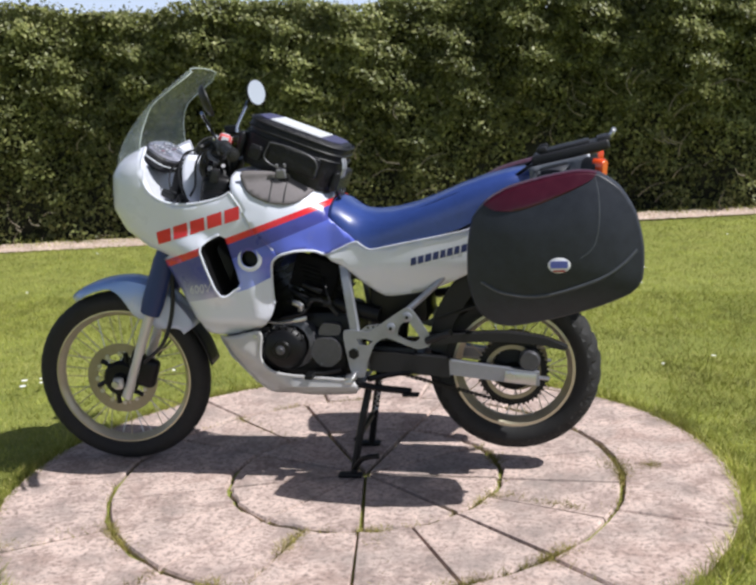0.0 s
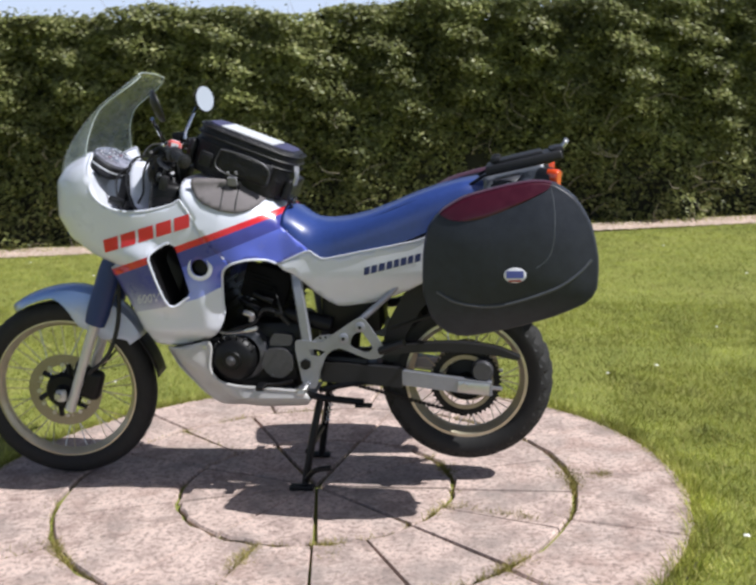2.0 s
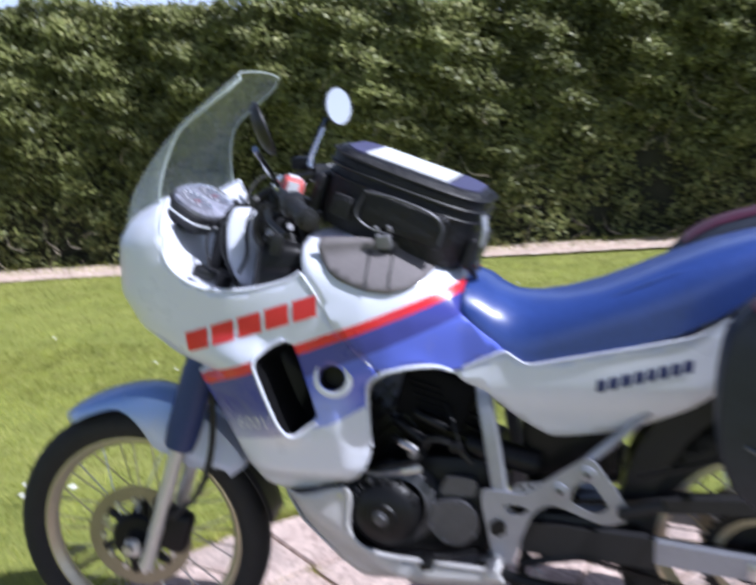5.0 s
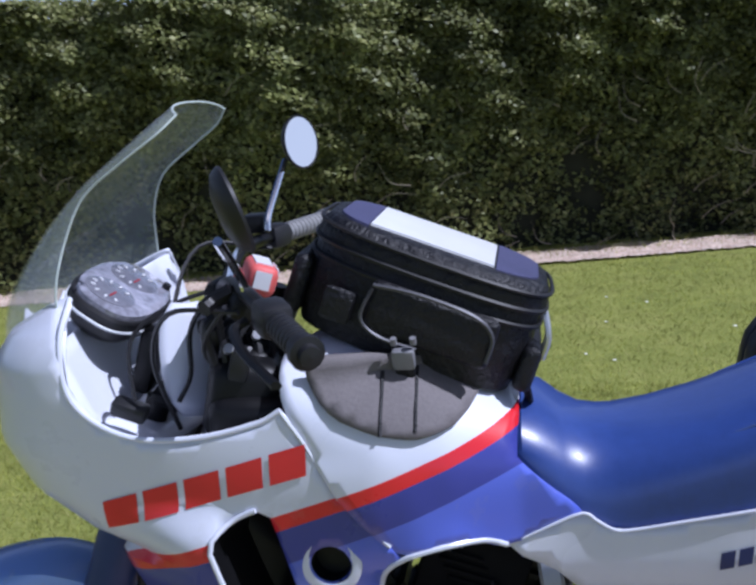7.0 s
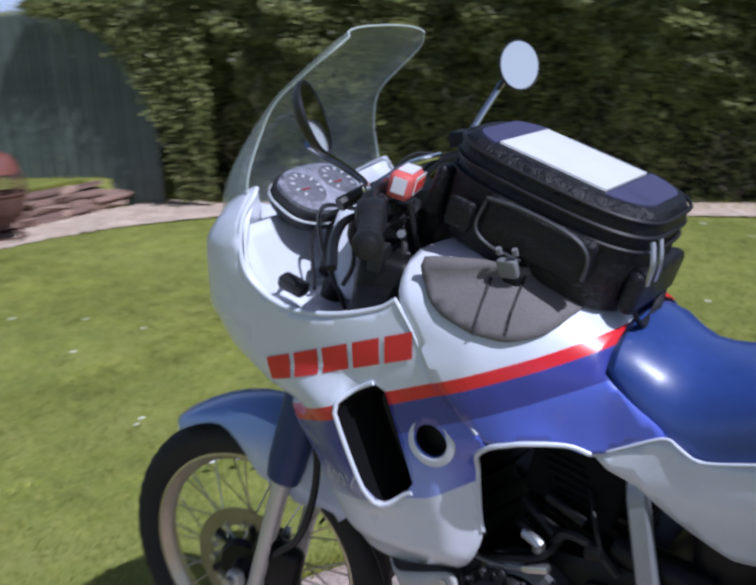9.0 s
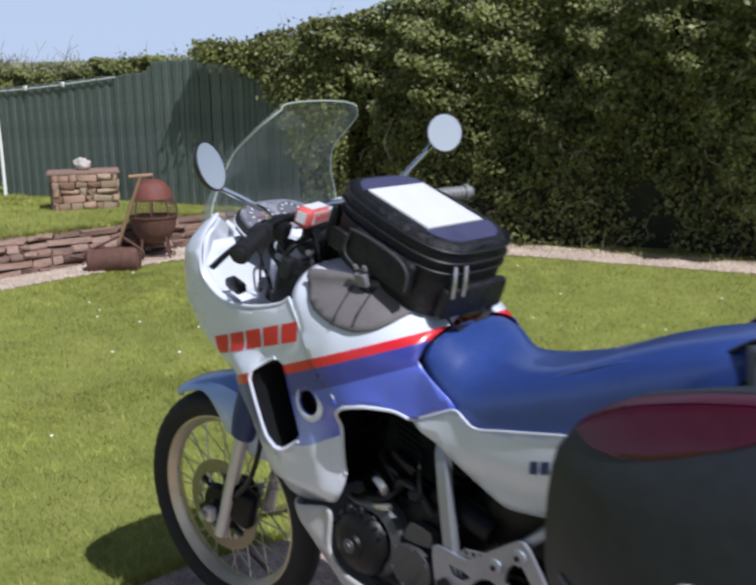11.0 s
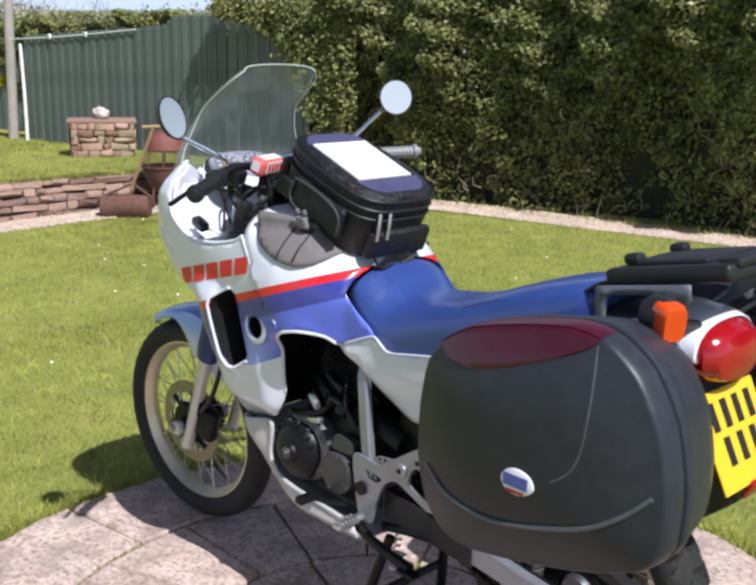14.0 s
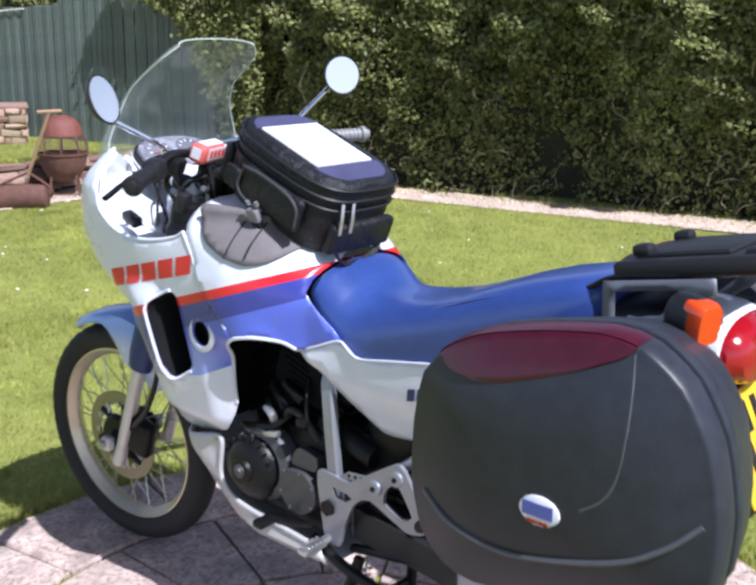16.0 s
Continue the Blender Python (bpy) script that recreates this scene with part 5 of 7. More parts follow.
def lettering(name, body, origin, size, slope, shear, depth_fn, mat, parent, label, s=-1, grow=1.0):
    """Flat letters of the built-in font laid on a skin, rising by slope along x."""
    cu = bpy.data.curves.new(name, 'FONT')
    cu.body, cu.size, cu.shear, cu.resolution_u = body, size, shear, 3
    cu.space_character = 1.05
    ob = bpy.data.objects.new(name, cu)
    scene.collection.objects.link(ob)
    bpy.context.view_layer.update()
    me = bpy.data.meshes.new_from_object(ob.evaluated_get(bpy.context.evaluated_depsgraph_get()))
    bpy.data.objects.remove(ob)
    for v in me.vertices:
        x = origin[0] + v.co.x * grow
        z = origin[1] + v.co.y + slope * v.co.x * grow
        v.co = Vector((x, s * (depth_fn(x, z) + 0.0042), z))
    me.materials.append(mat)
    out = new(name, me)
    out.parent = parent
    return tagged(out, label)


lettering("capacity_figures", "600V", (-0.372, 0.706), 0.047, 0.16, 0.25, fairing_depth, M_SEAM, bike, "pale grey figures")


# tank
def tank_depth(x, z):
    w = lerp_table([(-0.2, 0.268), (-0.05, 0.262), (0.05, 0.235), (0.15, 0.186), (0.22, 0.171), (0.30, 0.168)], x)
    top = lerp_table([(-0.2, 1.13), (-0.1, 1.155), (0.0, 1.14), (0.08, 1.092), (0.13, 1.052), (0.16, 1.032), (0.25, 0.99)], x)
    t = clamp01((z - 0.93) / (top - 0.93))
    body = w * (1 - 0.03 * smoothstep(0.93, 0.84, z)) * math.sqrt(max(0.0, 1 - t ** 2.4))
    # flush with the fairing along the seam
    sx = lerp_table([(0.864, -0.036), (0.938, -0.103), (1.02, -0.148), (1.068, -0.180)], z)
    flush = fairing_depth(sx, min(z, 1.068)) * math.sqrt(max(0.0, 1 - (clamp01((z - 1.05) / 0.11)) ** 2))
    k = 1 - smoothstep(sx, sx + 0.14, x)
    return max(0.0, body + max(0.0, flush - body) * k)


TANK = [(-0.036, 0.858), (0.0, 0.852), (0.05, 0.856), (0.095, 0.849), (0.131, 0.834), (0.185, 0.856), (0.239, 0.877), (0.19, 0.926), (0.147, 0.970), (0.148, 0.995), (0.152, 1.030), (0.13, 1.052), (0.08, 1.092), (0.0, 1.14),
        (-0.1, 1.155), (-0.185, 1.135), (-0.180, 1.082), (-0.148, 1.02), (-0.103, 0.938)]
for s in (-1, 1):
    part("tank_side", panel(TANK, tank_depth, (), 0.013, s, 5), M_LIVERY, bike, "white fuel tank side with red and blue bands", solid=0.004)
    seam = [Vector((x, s * (fairing_depth(x, z) + 0.001), z)) for x, z in ((-0.180, 1.068), (-0.148, 1.02), (-0.103, 0.938), (-0.036, 0.864))]
    part("fairing_seam", tube(bmesh.new(), seam, 0.0034, 6, 5), M_SEAM, bike)
    # rim of the arch over the engine
    arch = [(-0.061, 0.665), (-0.062, 0.70), (-0.062, 0.745), (-0.059, 0.785), (-0.045, 0.822), (-0.018, 0.844), (0.015, 0.854), (0.05, 0.858), (0.098, 0.852), (0.128, 0.838)]
    rim = []
    for x, z in arch:
        k = smoothstep(-0.065, 0.02, x)
        rim.append(Vector((x, s * ((1 - k) * fairing_depth(x, z) + k * tank_depth(x, max(z, 0.85))), z)))
    part("arch_edge", tube(bmesh.new(), rim, 0.0047, 8, 5), M_WHITE, bike, "rolled white edge of the engine opening")


# side panels and tail
def side_depth(x, z):
    return lerp_table([(0.13, 0.181), (0.20, 0.169), (0.25, 0.166), (0.45, 0.171), (0.70, 0.160), (0.95, 0.124), (1.06, 0.110)], x) - 0.05 * smoothstep(0.80, 0.66, z)


SIDE = [(0.129, 0.834), (0.150, 0.812), (0.197, 0.787), (0.263, 0.717), (0.331, 0.673), (0.42, 0.680), (0.503, 0.697), (0.632, 0.755), (0.78, 0.87), (0.93, 0.955), (0.985, 0.985), (0.985, 1.038),
        (0.93, 1.05), (0.83, 1.03), (0.651, 0.915), (0.472, 0.878), (0.371, 0.860), (0.300, 0.849), (0.280, 0.851), (0.239, 0.876), (0.185, 0.855)]
for s in (-1, 1):
    part("side_panel", panel(SIDE, side_depth, (), 0.016, s, 5), M_WHITE, bike, "white side panel under the seat", solid=0.004)
    top = [(0.131, 0.835), (0.185, 0.856), (0.238, 0.876), (0.260, 0.864), (0.282, 0.851), (0.305, 0.849), (0.371, 0.861), (0.472, 0.879), (0.56, 0.894), (0.651, 0.916), (0.76, 0.98)]
    part("panel_edge", tube(bmesh.new(), [Vector((x, s * (side_depth(x, z) + 0.0035), z)) for x, z in top], 0.0026, 8, 5), M_WHITE, bike)
    bars("model_mark", (0.432, 0.788), (1, 0.235), (0.10, 1), [0.020, 0.020, 0.022, 0.020, 0.018, 0.020, 0.018, 0.020], 0.0055, 0.027, side_depth, M_SCRIPT, "navy marking bar", s, bike)
rings = []
for x, w, z, h in ((0.80, 0.12, 1.03, 0.030), (0.90, 0.112, 1.050, 0.028), (0.95, 0.100, 1.058, 0.018), (0.975, 0.085, 1.060, 0.010)):
    rings.append([Vector((x, w * math.copysign(abs(math.cos(a)) ** 0.6, math.cos(a)), z + h * math.sin(a))) for a in (2 * math.pi * j / 24 for j in range(24))])
cowl = []
# the lower half of the cowl is cut away round the lamp
for x, w, h, z in ((0.88, 0.126, 0.050, 1.022), (0.96, 0.124, 0.068, 1.014), (1.02, 0.122, 0.070, 1.006), (1.046, 0.117, 0.063, 1.003), (1.049, 0.111, 0.060, 1.003), (1.02, 0.098, 0.060, 1.005)):
    cowl.append([Vector((x, w * math.copysign(abs(math.cos(a)) ** 0.8, math.cos(a)), z + h * math.copysign(abs(math.sin(a)) ** 0.85, math.sin(a)) * (1.0 if math.sin(a) > 0 else 0.35))) for a in (2 * math.pi * j / 32 for j in range(32))])
part("tail_cowl", loft(bmesh.new(), cowl), M_WHITE, bike, "white tail cowl round the lamp")
part("tail_cover", loft(bmesh.new(), rings), M_BLACKPLASTIC, bike, "black tail cover behind the seat")


# seat
SEAT = [  # x, half width, underside at the rim, top
    (0.122, 0.10, 0.972, 0.992), (0.134, 0.150, 0.958, 1.012), (0.155, 0.165, 0.945, 1.026), (0.185, 0.166, 0.922, 1.016), (0.215, 0.162, 0.892, 0.993), (0.245, 0.159, 0.864, 0.977), (0.275, 0.158, 0.846, 0.972), (0.30, 0.160, 0.840, 0.970),
    (0.36, 0.162, 0.846, 0.974), (0.44, 0.165, 0.866, 0.992), (0.52, 0.164, 0.888, 1.021), (0.60, 0.160, 0.910, 1.053), (0.68, 0.154, 0.945, 1.079), (0.76, 0.144, 0.995, 1.098), (0.82, 0.130, 1.035, 1.105), (0.845, 0.105, 1.055, 1.098)]


def seat_point(x, a):
    """A point of the seat's skin at length x; a runs from one rim over the top to the other."""
    w, z0, z1 = (lerp_table([(r[0], r[k]) for r in SEAT], x) for k in (1, 2, 3))
    c = math.cos(a)
    soft = 1 - smoothstep(0.20, 0.42, x)
    return Vector((x, -w * math.copysign(abs(c) ** (0.46 + 0.34 * soft), c), z0 + (z1 - z0) * math.sin(a) ** (0.50 + 0.42 * soft)))


def build_seat():
    rings = [[seat_point(r[0], math.pi * j / 25) for j in range(26)] for r in SEAT]
    return loft(bmesh.new(), rings, True, True)


seat = part("seat", build_seat(), M_SEAT, bike, "blue vinyl dual seat")
for s in (-1, 1):
    fold = []
    for k in range(9):
        p = seat_point(0.445 + 0.024 * k, 0.92 - 0.004 * k)
        fold.append(Vector((p.x, -s * p.y, p.z - 0.0035 * abs(k - 4) / 4 + 0.0005)))
    part("shoulder_fold", tube(bmesh.new(), fold, lambda t: 0.0015 + 0.0040 * math.sin(math.pi * t), 8, 3), M_SEATFOLD, seat, "raised fold of the vinyl along the seat's shoulder")

# windscreen
SCREEN = [((-0.676, 1.136), 0.215, (-0.512, 1.205)), ((-0.650, 1.225), 0.208, (-0.512, 1.255)), ((-0.580, 1.320), 0.184, (-0.500, 1.318)), ((-0.502, 1.390), 0.168, (-0.470, 1.380)),
          ((-0.432, 1.443), 0.160, (-0.406, 1.428)), ((-0.382, 1.482), 0.148, (-0.355, 1.463)), ((-0.350, 1.505), 0.122, (-0.330, 1.489))]


def screen_point(row, u):
    (cx, cz), w, (sx, sz) = row
    return Vector((cx + (sx - cx) * abs(u) ** 2.2, w * math.sin(u * math.pi / 2 * 0.98), cz + (sz - cz) * abs(u) ** 2.2))


rows = [[screen_point(r, -1 + 2 * j / 24) for j in range(25)] for r in SCREEN]
cols = [smooth_path([row[j] for row in rows], 4) for j in range(25)]
bm = loft(bmesh.new(), [[c[i] for c in cols] for i in range(len(cols[0]))], False, False)
screen = part("windscreen", bm, M_CLEAR, bike, "tall clear touring windscreen", solid=0.003)
screen.visible_shadow = False
edge = [c for c in cols[0]] + [c[-1] for c in cols[1:]] + cols[-1][::-1][1:]
part("edge_bead", tube(bmesh.new(), edge, 0.0018, 6, 1), M_EDGE, screen, "pale polished edge of the screen")

# headlamp and front of the nose
part("headlamp", lathe(bmesh.new(), [(0.0, -0.012), (0.07, -0.006), (0.088, 0.006), (0.088, 0.02)], (0, 0, 0), 28, 'Z', pose(-0.668, 0, 1.0, 0, -92, 0) @ Matrix.Diagonal((1, 1.35, -1, 1))), M_CHROME, bike)

# cockpit: instruments, bars, levers
ck = Matrix.Translation((-0.492, -0.01, 1.205)) @ Matrix.Rotation(radians(36), 4, 'Y')


def pod_ring(z, kx, ky, n=48, ex=0.62):
    """A rounded outline, wider at the rider's side, at height z over the dash plane."""
    out = []
    for j in range(n):
        a = 2 * math.pi * j / n
        cx, cy = math.cos(a), math.sin(a)
        y = ky * math.copysign(abs(cy) ** ex, cy)
        x = kx * math.copysign(abs(cx) ** ex, cx) * (1.0 - 0.16 * (y / ky) ** 2)
        out.append(ck @ Vector((x, y, z)))
    return out


rings = [pod_ring(z, kx, ky) for z, kx, ky in ((-0.058, 0.040, 0.080), (-0.056, 0.052, 0.098), (-0.040, 0.066, 0.116), (-0.014, 0.071, 0.123), (-0.006, 0.072, 0.125), (-0.002, 0.070, 0.122))]
pod = part("instrument_pod", loft(bmesh.new(), rings), M_BLACKPLASTIC, bike, "rounded black instrument cluster with clear covers")
ring = pod_ring(-0.022, 0.0715, 0.124)
part("pod_seam", tube(bmesh.new(), ring + [ring[0]], 0.0028, 6, 1), M_SEAM, pod, "pale seam round the cluster")
# base lifted to grey: part of the sky's reflection on the cover is painted in
M_GAUGE = simple("gauge_face", (0.30, 0.30, 0.36), 0.10, 0, 0.85, 48, 0, 1.0)
M_DIAL = simple("gauge_dial", (0.16, 0.16, 0.19), 0.15, 0, 0.5, 60, 0, 1.0)
rings = [pod_ring(z, kx, ky) for z, kx, ky in ((-0.004, 0.066, 0.118), (0.006, 0.065, 0.117), (0.010, 0.058, 0.108), (0.011, 0.02, 0.04))]
part("cluster_cover", loft(bmesh.new(), rings), M_GAUGE, pod, "clear gauge cover, sky reflection in its grey")
for y, r in ((-0.060, 0.043), (0.042, 0.043)):
    bm = lathe(bmesh.new(), [(0.0, 0.0128), (r - 0.006, 0.0128), (r, 0.011), (r, 0.006)], (0, 0, 0), 32, 'Z')
    bm.transform(ck @ Matrix.Translation((-0.006, y, 0)))
    dial = part("gauge_dial", bm, M_DIAL, pod, "dark gauge dial")
    for k in range(9):
        a = radians(-40 + 260 * k / 8)
        bm = box(bmesh.new(), (-0.006 - 0.031 * math.sin(a), y - 0.031 * math.cos(a), 0.0134), (0.008, 0.0035, 0.0012), Matrix.Rotation(-a + math.pi / 2, 4, 'Z'))
        bm.transform(ck)
        part("dial_mark", bm, M_BADGE, dial)
    bm = box(bmesh.new(), (0.002, y - 0.010, 0.0138), (0.003, 0.026, 0.0012))
    bm.transform(ck)
    part("gauge_needle", bm, M_TAIL, dial, "red gauge needle")
bm = lathe(bmesh.new(), [(0.0, 0.020), (0.007, 0.019), (0.008, 0.010)], (0.040, 0.085, 0), 12, 'Z')
bm.transform(ck)
part("reset_knob", bm, M_BLACKPLASTIC, pod, "small black reset knob")
bm = bmesh.new()
box(bm, (0.11, 0.05, -0.01), (0.07, 0.16, 0.012), None, 0.004)
bm.transform(ck)
part("dash_plate", bm, M_ALU, pod, "grey dash plate")
part("relay_box", box(box(bmesh.new(), (-0.450, -0.045, 1.095), (0.034, 0.05, 0.11), pose(0, 0, 0, 0, 18, 0), 0.010), (-0.425, -0.045, 1.03), (0.035, 0.035, 0.04), None, 0.010), M_ENGINE, bike, "black relay box under the gauges")
rows = []
for k in range(9):
    t = k / 8
    bow = math.sin(math.pi * t)
    row = []
    for m in range(9):
        v = m / 8
        narrow = 1 - 0.55 * abs(2 * v - 1) ** 3
        tt = 0.5 + (t - 0.5) * narrow
        row.append(Vector((-0.408 + 0.072 * tt + 0.014 * v + 0.008 * bow, -0.10 + 0.07 * tt - 0.04 * v - 0.008 * bow, 1.20 - 0.012 * tt - 0.175 * v)))
    rows.append(row)
part("inner_cowl", loft(bmesh.new(), rows, False, False), M_WHITE, bike, "white curved shield before the steering head", solid=0.004)
part("cable_loop", tube(bmesh.new(), [(-0.30, -0.16, 1.22), (-0.345, -0.125, 1.16), (-0.352, -0.125, 1.09), (-0.372, -0.135, 1.05)], 0.0045, 6, 5), M_BLACKPLASTIC, bike)
part("cable_loop", tube(bmesh.new(), [(-0.33, 0.02, 1.20), (-0.40, -0.05, 1.185), (-0.455, -0.10, 1.14), (-0.45, -0.12, 1.03)], 0.0038, 6, 5), M_BLACKPLASTIC, bike)
rows = []
for x, z, w in ((-0.640, 1.165, 0.07), (-0.620, 1.105, 0.14), (-0.585, 1.058, 0.19), (-0.52, 1.030, 0.22), (-0.44, 1.008, 0.235), (-0.375, 0.980, 0.235)):
    rows.append([Vector((x, w * v, z + 0.03 * v * v)) for v in (-1, -0.6, -0.2, 0.2, 0.6, 1)])
part("dash_floor", loft(bmesh.new(), rows, False, False), M_WHITE, bike, "white inner floor of the fairing", solid=0.003)

bar_pts = [(-0.085, -0.455, 1.210), (-0.150, -0.350, 1.228), (-0.213, -0.258, 1.246), (-0.27, -0.14, 1.236), (-0.31, -0.05, 1.212), (-0.325, 0.02, 1.206), (-0.335, 0.09, 1.215), (-0.335, 0.18, 1.238), (-0.305, 0.305, 1.240), (-0.238, 0.452, 1.246)]
BAR_L, BAR_R = [Vector(p) for p in bar_pts[:2]], [Vector(p) for p in bar_pts[-2:]]
part("handlebar", tube(bmesh.new(), bar_pts, 0.0115, 10, 6), M_ENGINE, bike, "black handlebar turned slightly to its side")
for (end, inn), nm in (((BAR_L[0], BAR_L[1]), "l"), ((BAR_R[1], BAR_R[0]), "r")):
    d = (inn - end).normalized()
    prof = [(0.0, -0.016), (0.013, -0.014), (0.014, -0.004), (0.022, -0.002), (0.022, 0.010), (0.0165, 0.013)]
    for k in range(9):
        z = 0.015 + 0.0125 * k
        prof += [(0.0165, z), (0.0187, z + 0.001), (0.0182, z + 0.0095), (0.0165, z + 0.0105)]
    prof += [(0.0165, 0.134), (0.012, 0.135)]
    prof = [(r * 1.02, z) for r, z in prof]
    bm = lathe(bmesh.new(), prof, (0, 0, 0), 16, 'Z', Matrix.Translation(end) @ d.to_track_quat('Z', 'Y').to_matrix().to_4x4())
    # the right grip takes the pale, sunlit colour
    part("grip", bm, M_BLACKPLASTIC if nm == "l" else M_GRIPLIT, bike, "ribbed black rubber grip" if nm == "l" else "rubber grip coloured pale grey for the sun on it")
    bm = box(bmesh.new(), inn + d * 0.005, (0.046, 0.056, 0.046), d.to_track_quat('Y', 'Z').to_matrix().to_4x4(), 0.012)
    part("switchgear", bm, M_BLACKPLASTIC, bike)
    fwd = Vector((-1, 0, -0.25)).normalized()
    part("lever", tube(bmesh.new(), [inn + d * 0.02 + fwd * 0.03, inn + fwd * 0.055, end + d * 0.05 + fwd * 0.066, end - d * 0.060 + fwd * 0.060], 0.0056, 6, 4, flat=1.4), M_ENGINE, bike, "black hand lever")
    if nm == "r":
        part("reservoir", box(bmesh.new(), inn + d * 0.03 + Vector((-0.02, 0, 0.03)), (0.05, 0.06, 0.035), None, 0.008), M_ENGINE, bike)
PAD = pose(-0.225, -0.134, 1.244, 0, 20, 20)
bm = box(bmesh.new(), (0, 0, 0), (0.044, 0.106, 0.046), None, 0.012, 3)
bm.transform(PAD)
pad = part("bar_pad", bm, M_PAD, bike, "faded red handlebar pad with white panels")
for c, sz in (((0.0225, 0.006, 0.004), (0.002, 0.078, 0.030)), ((0.0, 0.006, 0.0235), (0.026, 0.078, 0.002)), ((0.0, -0.0535, 0.002), (0.024, 0.002, 0.026))):
    bm = box(bmesh.new(), c, sz)
    bm.transform(PAD)
    part("pad_panel", bm, M_BADGE, pad, "white panel of the pad")
for cy in (-0.022, -0.004, 0.014, 0.032):
    bm = box(bmesh.new(), (0.0240, cy, 0.004), (0.002, 0.010, 0.018))
    bm.transform(PAD)
    part("pad_mark", bm, M_RED, pad, "red marking on the pad")
part("handlebar_clamp", box(box(bmesh.new(), (-0.312, 0.02, 1.185), (0.060, 0.150, 0.062), pose(0, 0, 0, 0, 15, -6), 0.012, 2), (-0.300, 0.02, 1.14), (0.10, 0.20, 0.03), pose(0, 0, 0, 0, 15, -6), 0.010, 2), M_ENGINE, bike, "black handlebar clamp and top yoke")
part("clutch_perch", box(tube(bmesh.new(), [(-0.235, -0.240, 1.245), (-0.262, -0.245, 1.232), (-0.272, -0.262, 1.225)], 0.012, 8, 3), (-0.225, -0.235, 1.222), (0.045, 0.060, 0.040), pose(0, 0, 0, 0, 20, 30), 0.010, 2), M_ENGINE, bike, "black clutch lever perch")
part("ignition_barrel", cyl(box(bmesh.new(), (-0.235, -0.020, 1.150), (0.05, 0.09, 0.07), pose(0, 0, 0, 0, 25, 0), 0.014, 2), (-0.245, -0.01, 1.16), (-0.230, -0.01, 1.205), 0.016, n=14), M_ENGINE, bike, "black ignition switch")
part("cross_brace", tube(bmesh.new(), [(-0.262, -0.16, 1.245), (-0.30, 0.0, 1.255), (-0.335, 0.17, 1.248)], 0.007, 8, 4), M_CHROME, bike)
cables = [[(-0.22, -0.27, 1.22), (-0.34, -0.22, 1.21), (-0.40, -0.15, 1.12), (-0.38, -0.12, 1.0)],
          [(-0.31, 0.27, 1.22), (-0.43, 0.20, 1.24), (-0.45, 0.08, 1.12), (-0.40, 0.04, 1.0)], [(-0.24, -0.24, 1.23), (-0.30, -0.20, 1.15), (-0.28, -0.10, 1.05)]]
for c in cables:
    part("control_cable", tube(bmesh.new(), c, 0.0040, 6, 6), M_BLACKPLASTIC, bike)
part("headstock", box(box(bmesh.new(), (-0.28, 0.0, 1.08), (0.12, 0.17, 0.12), pose(0, 0, 0, 0, 15, 10), 0.03), (-0.25, 0.0, 0.99), (0.16, 0.24, 0.06), None, 0.025), M_ENGINE, bike, "dark headstock and key switch")
part("steering_loom", box(box(bmesh.new(), (-0.270, -0.075, 1.075), (0.060, 0.15, 0.11), pose(0, 0, 0, 0, 12, 18), 0.022, 3), (-0.29, 0.04, 1.10), (0.07, 0.12, 0.08), pose(0, 0, 0, 0, 10, -10), 0.02), M_ENGINE, bike, "black wiring loom and brackets at the steering head")
part("steering_cover", box(box(bmesh.new(), (-0.275, -0.095, 1.060), (0.115, 0.21, 0.13), pose(0, 0, 0, 0, 12, 14), 0.028, 3), (-0.245, -0.150, 1.035), (0.13, 0.13, 0.09), pose(0, 0, 0, 8, 6, 6), 0.025, 3), M_ENGINE, bike, "black rubber cover round the steering head")
rnd = random.Random(14)
for k in range(12):
    a = Vector((rnd.uniform(-0.29, -0.22), rnd.uniform(-0.22, -0.02), rnd.uniform(1.18, 1.225)))
    b = Vector((rnd.uniform(-0.32, -0.24), rnd.uniform(-0.20, -0.02), rnd.uniform(1.03, 1.10)))
    mid = (a + b) / 2 + Vector((rnd.uniform(-0.02, 0.04), rnd.uniform(-0.06, 0.02), rnd.uniform(-0.01, 0.04)))
    part("loom_cable", tube(bmesh.new(), [a, mid, b], rnd.uniform(0.0045, 0.0085), 6, 5), M_BLACKPLASTIC, bike, "black sleeved cable")
for p, sz, r in (((-0.300, -0.155, 1.165), (0.034, 0.05, 0.030), 25), ((-0.262, -0.105, 1.180), (0.04, 0.045, 0.05), -15), ((-0.250, -0.190, 1.125), (0.03, 0.035, 0.05), 10)):
    part("connector_block", box(bmesh.new(), p, sz, pose(0, 0, 0, r * 0.5, 15, r), 0.007, 2), M_BLACKPLASTIC, bike, "black cable connector")
for p in ((-0.262, -0.205, 1.150), (-0.240, -0.130, 1.150)):
    part("bolt_head", cyl(bmesh.new(), p, Vector(p) + Vector((0.006, -0.012, 0.006)), 0.0075, n=8), M_STEEL, bike, "bright bolt head")
part("lamp_switch", box(bmesh.new(), (-0.415, -0.222, 1.068), (0.055, 0.03, 0.026), pose(0, 0, 0, 10, 20, 0), 0.007), M_BLACKPLASTIC, bike)
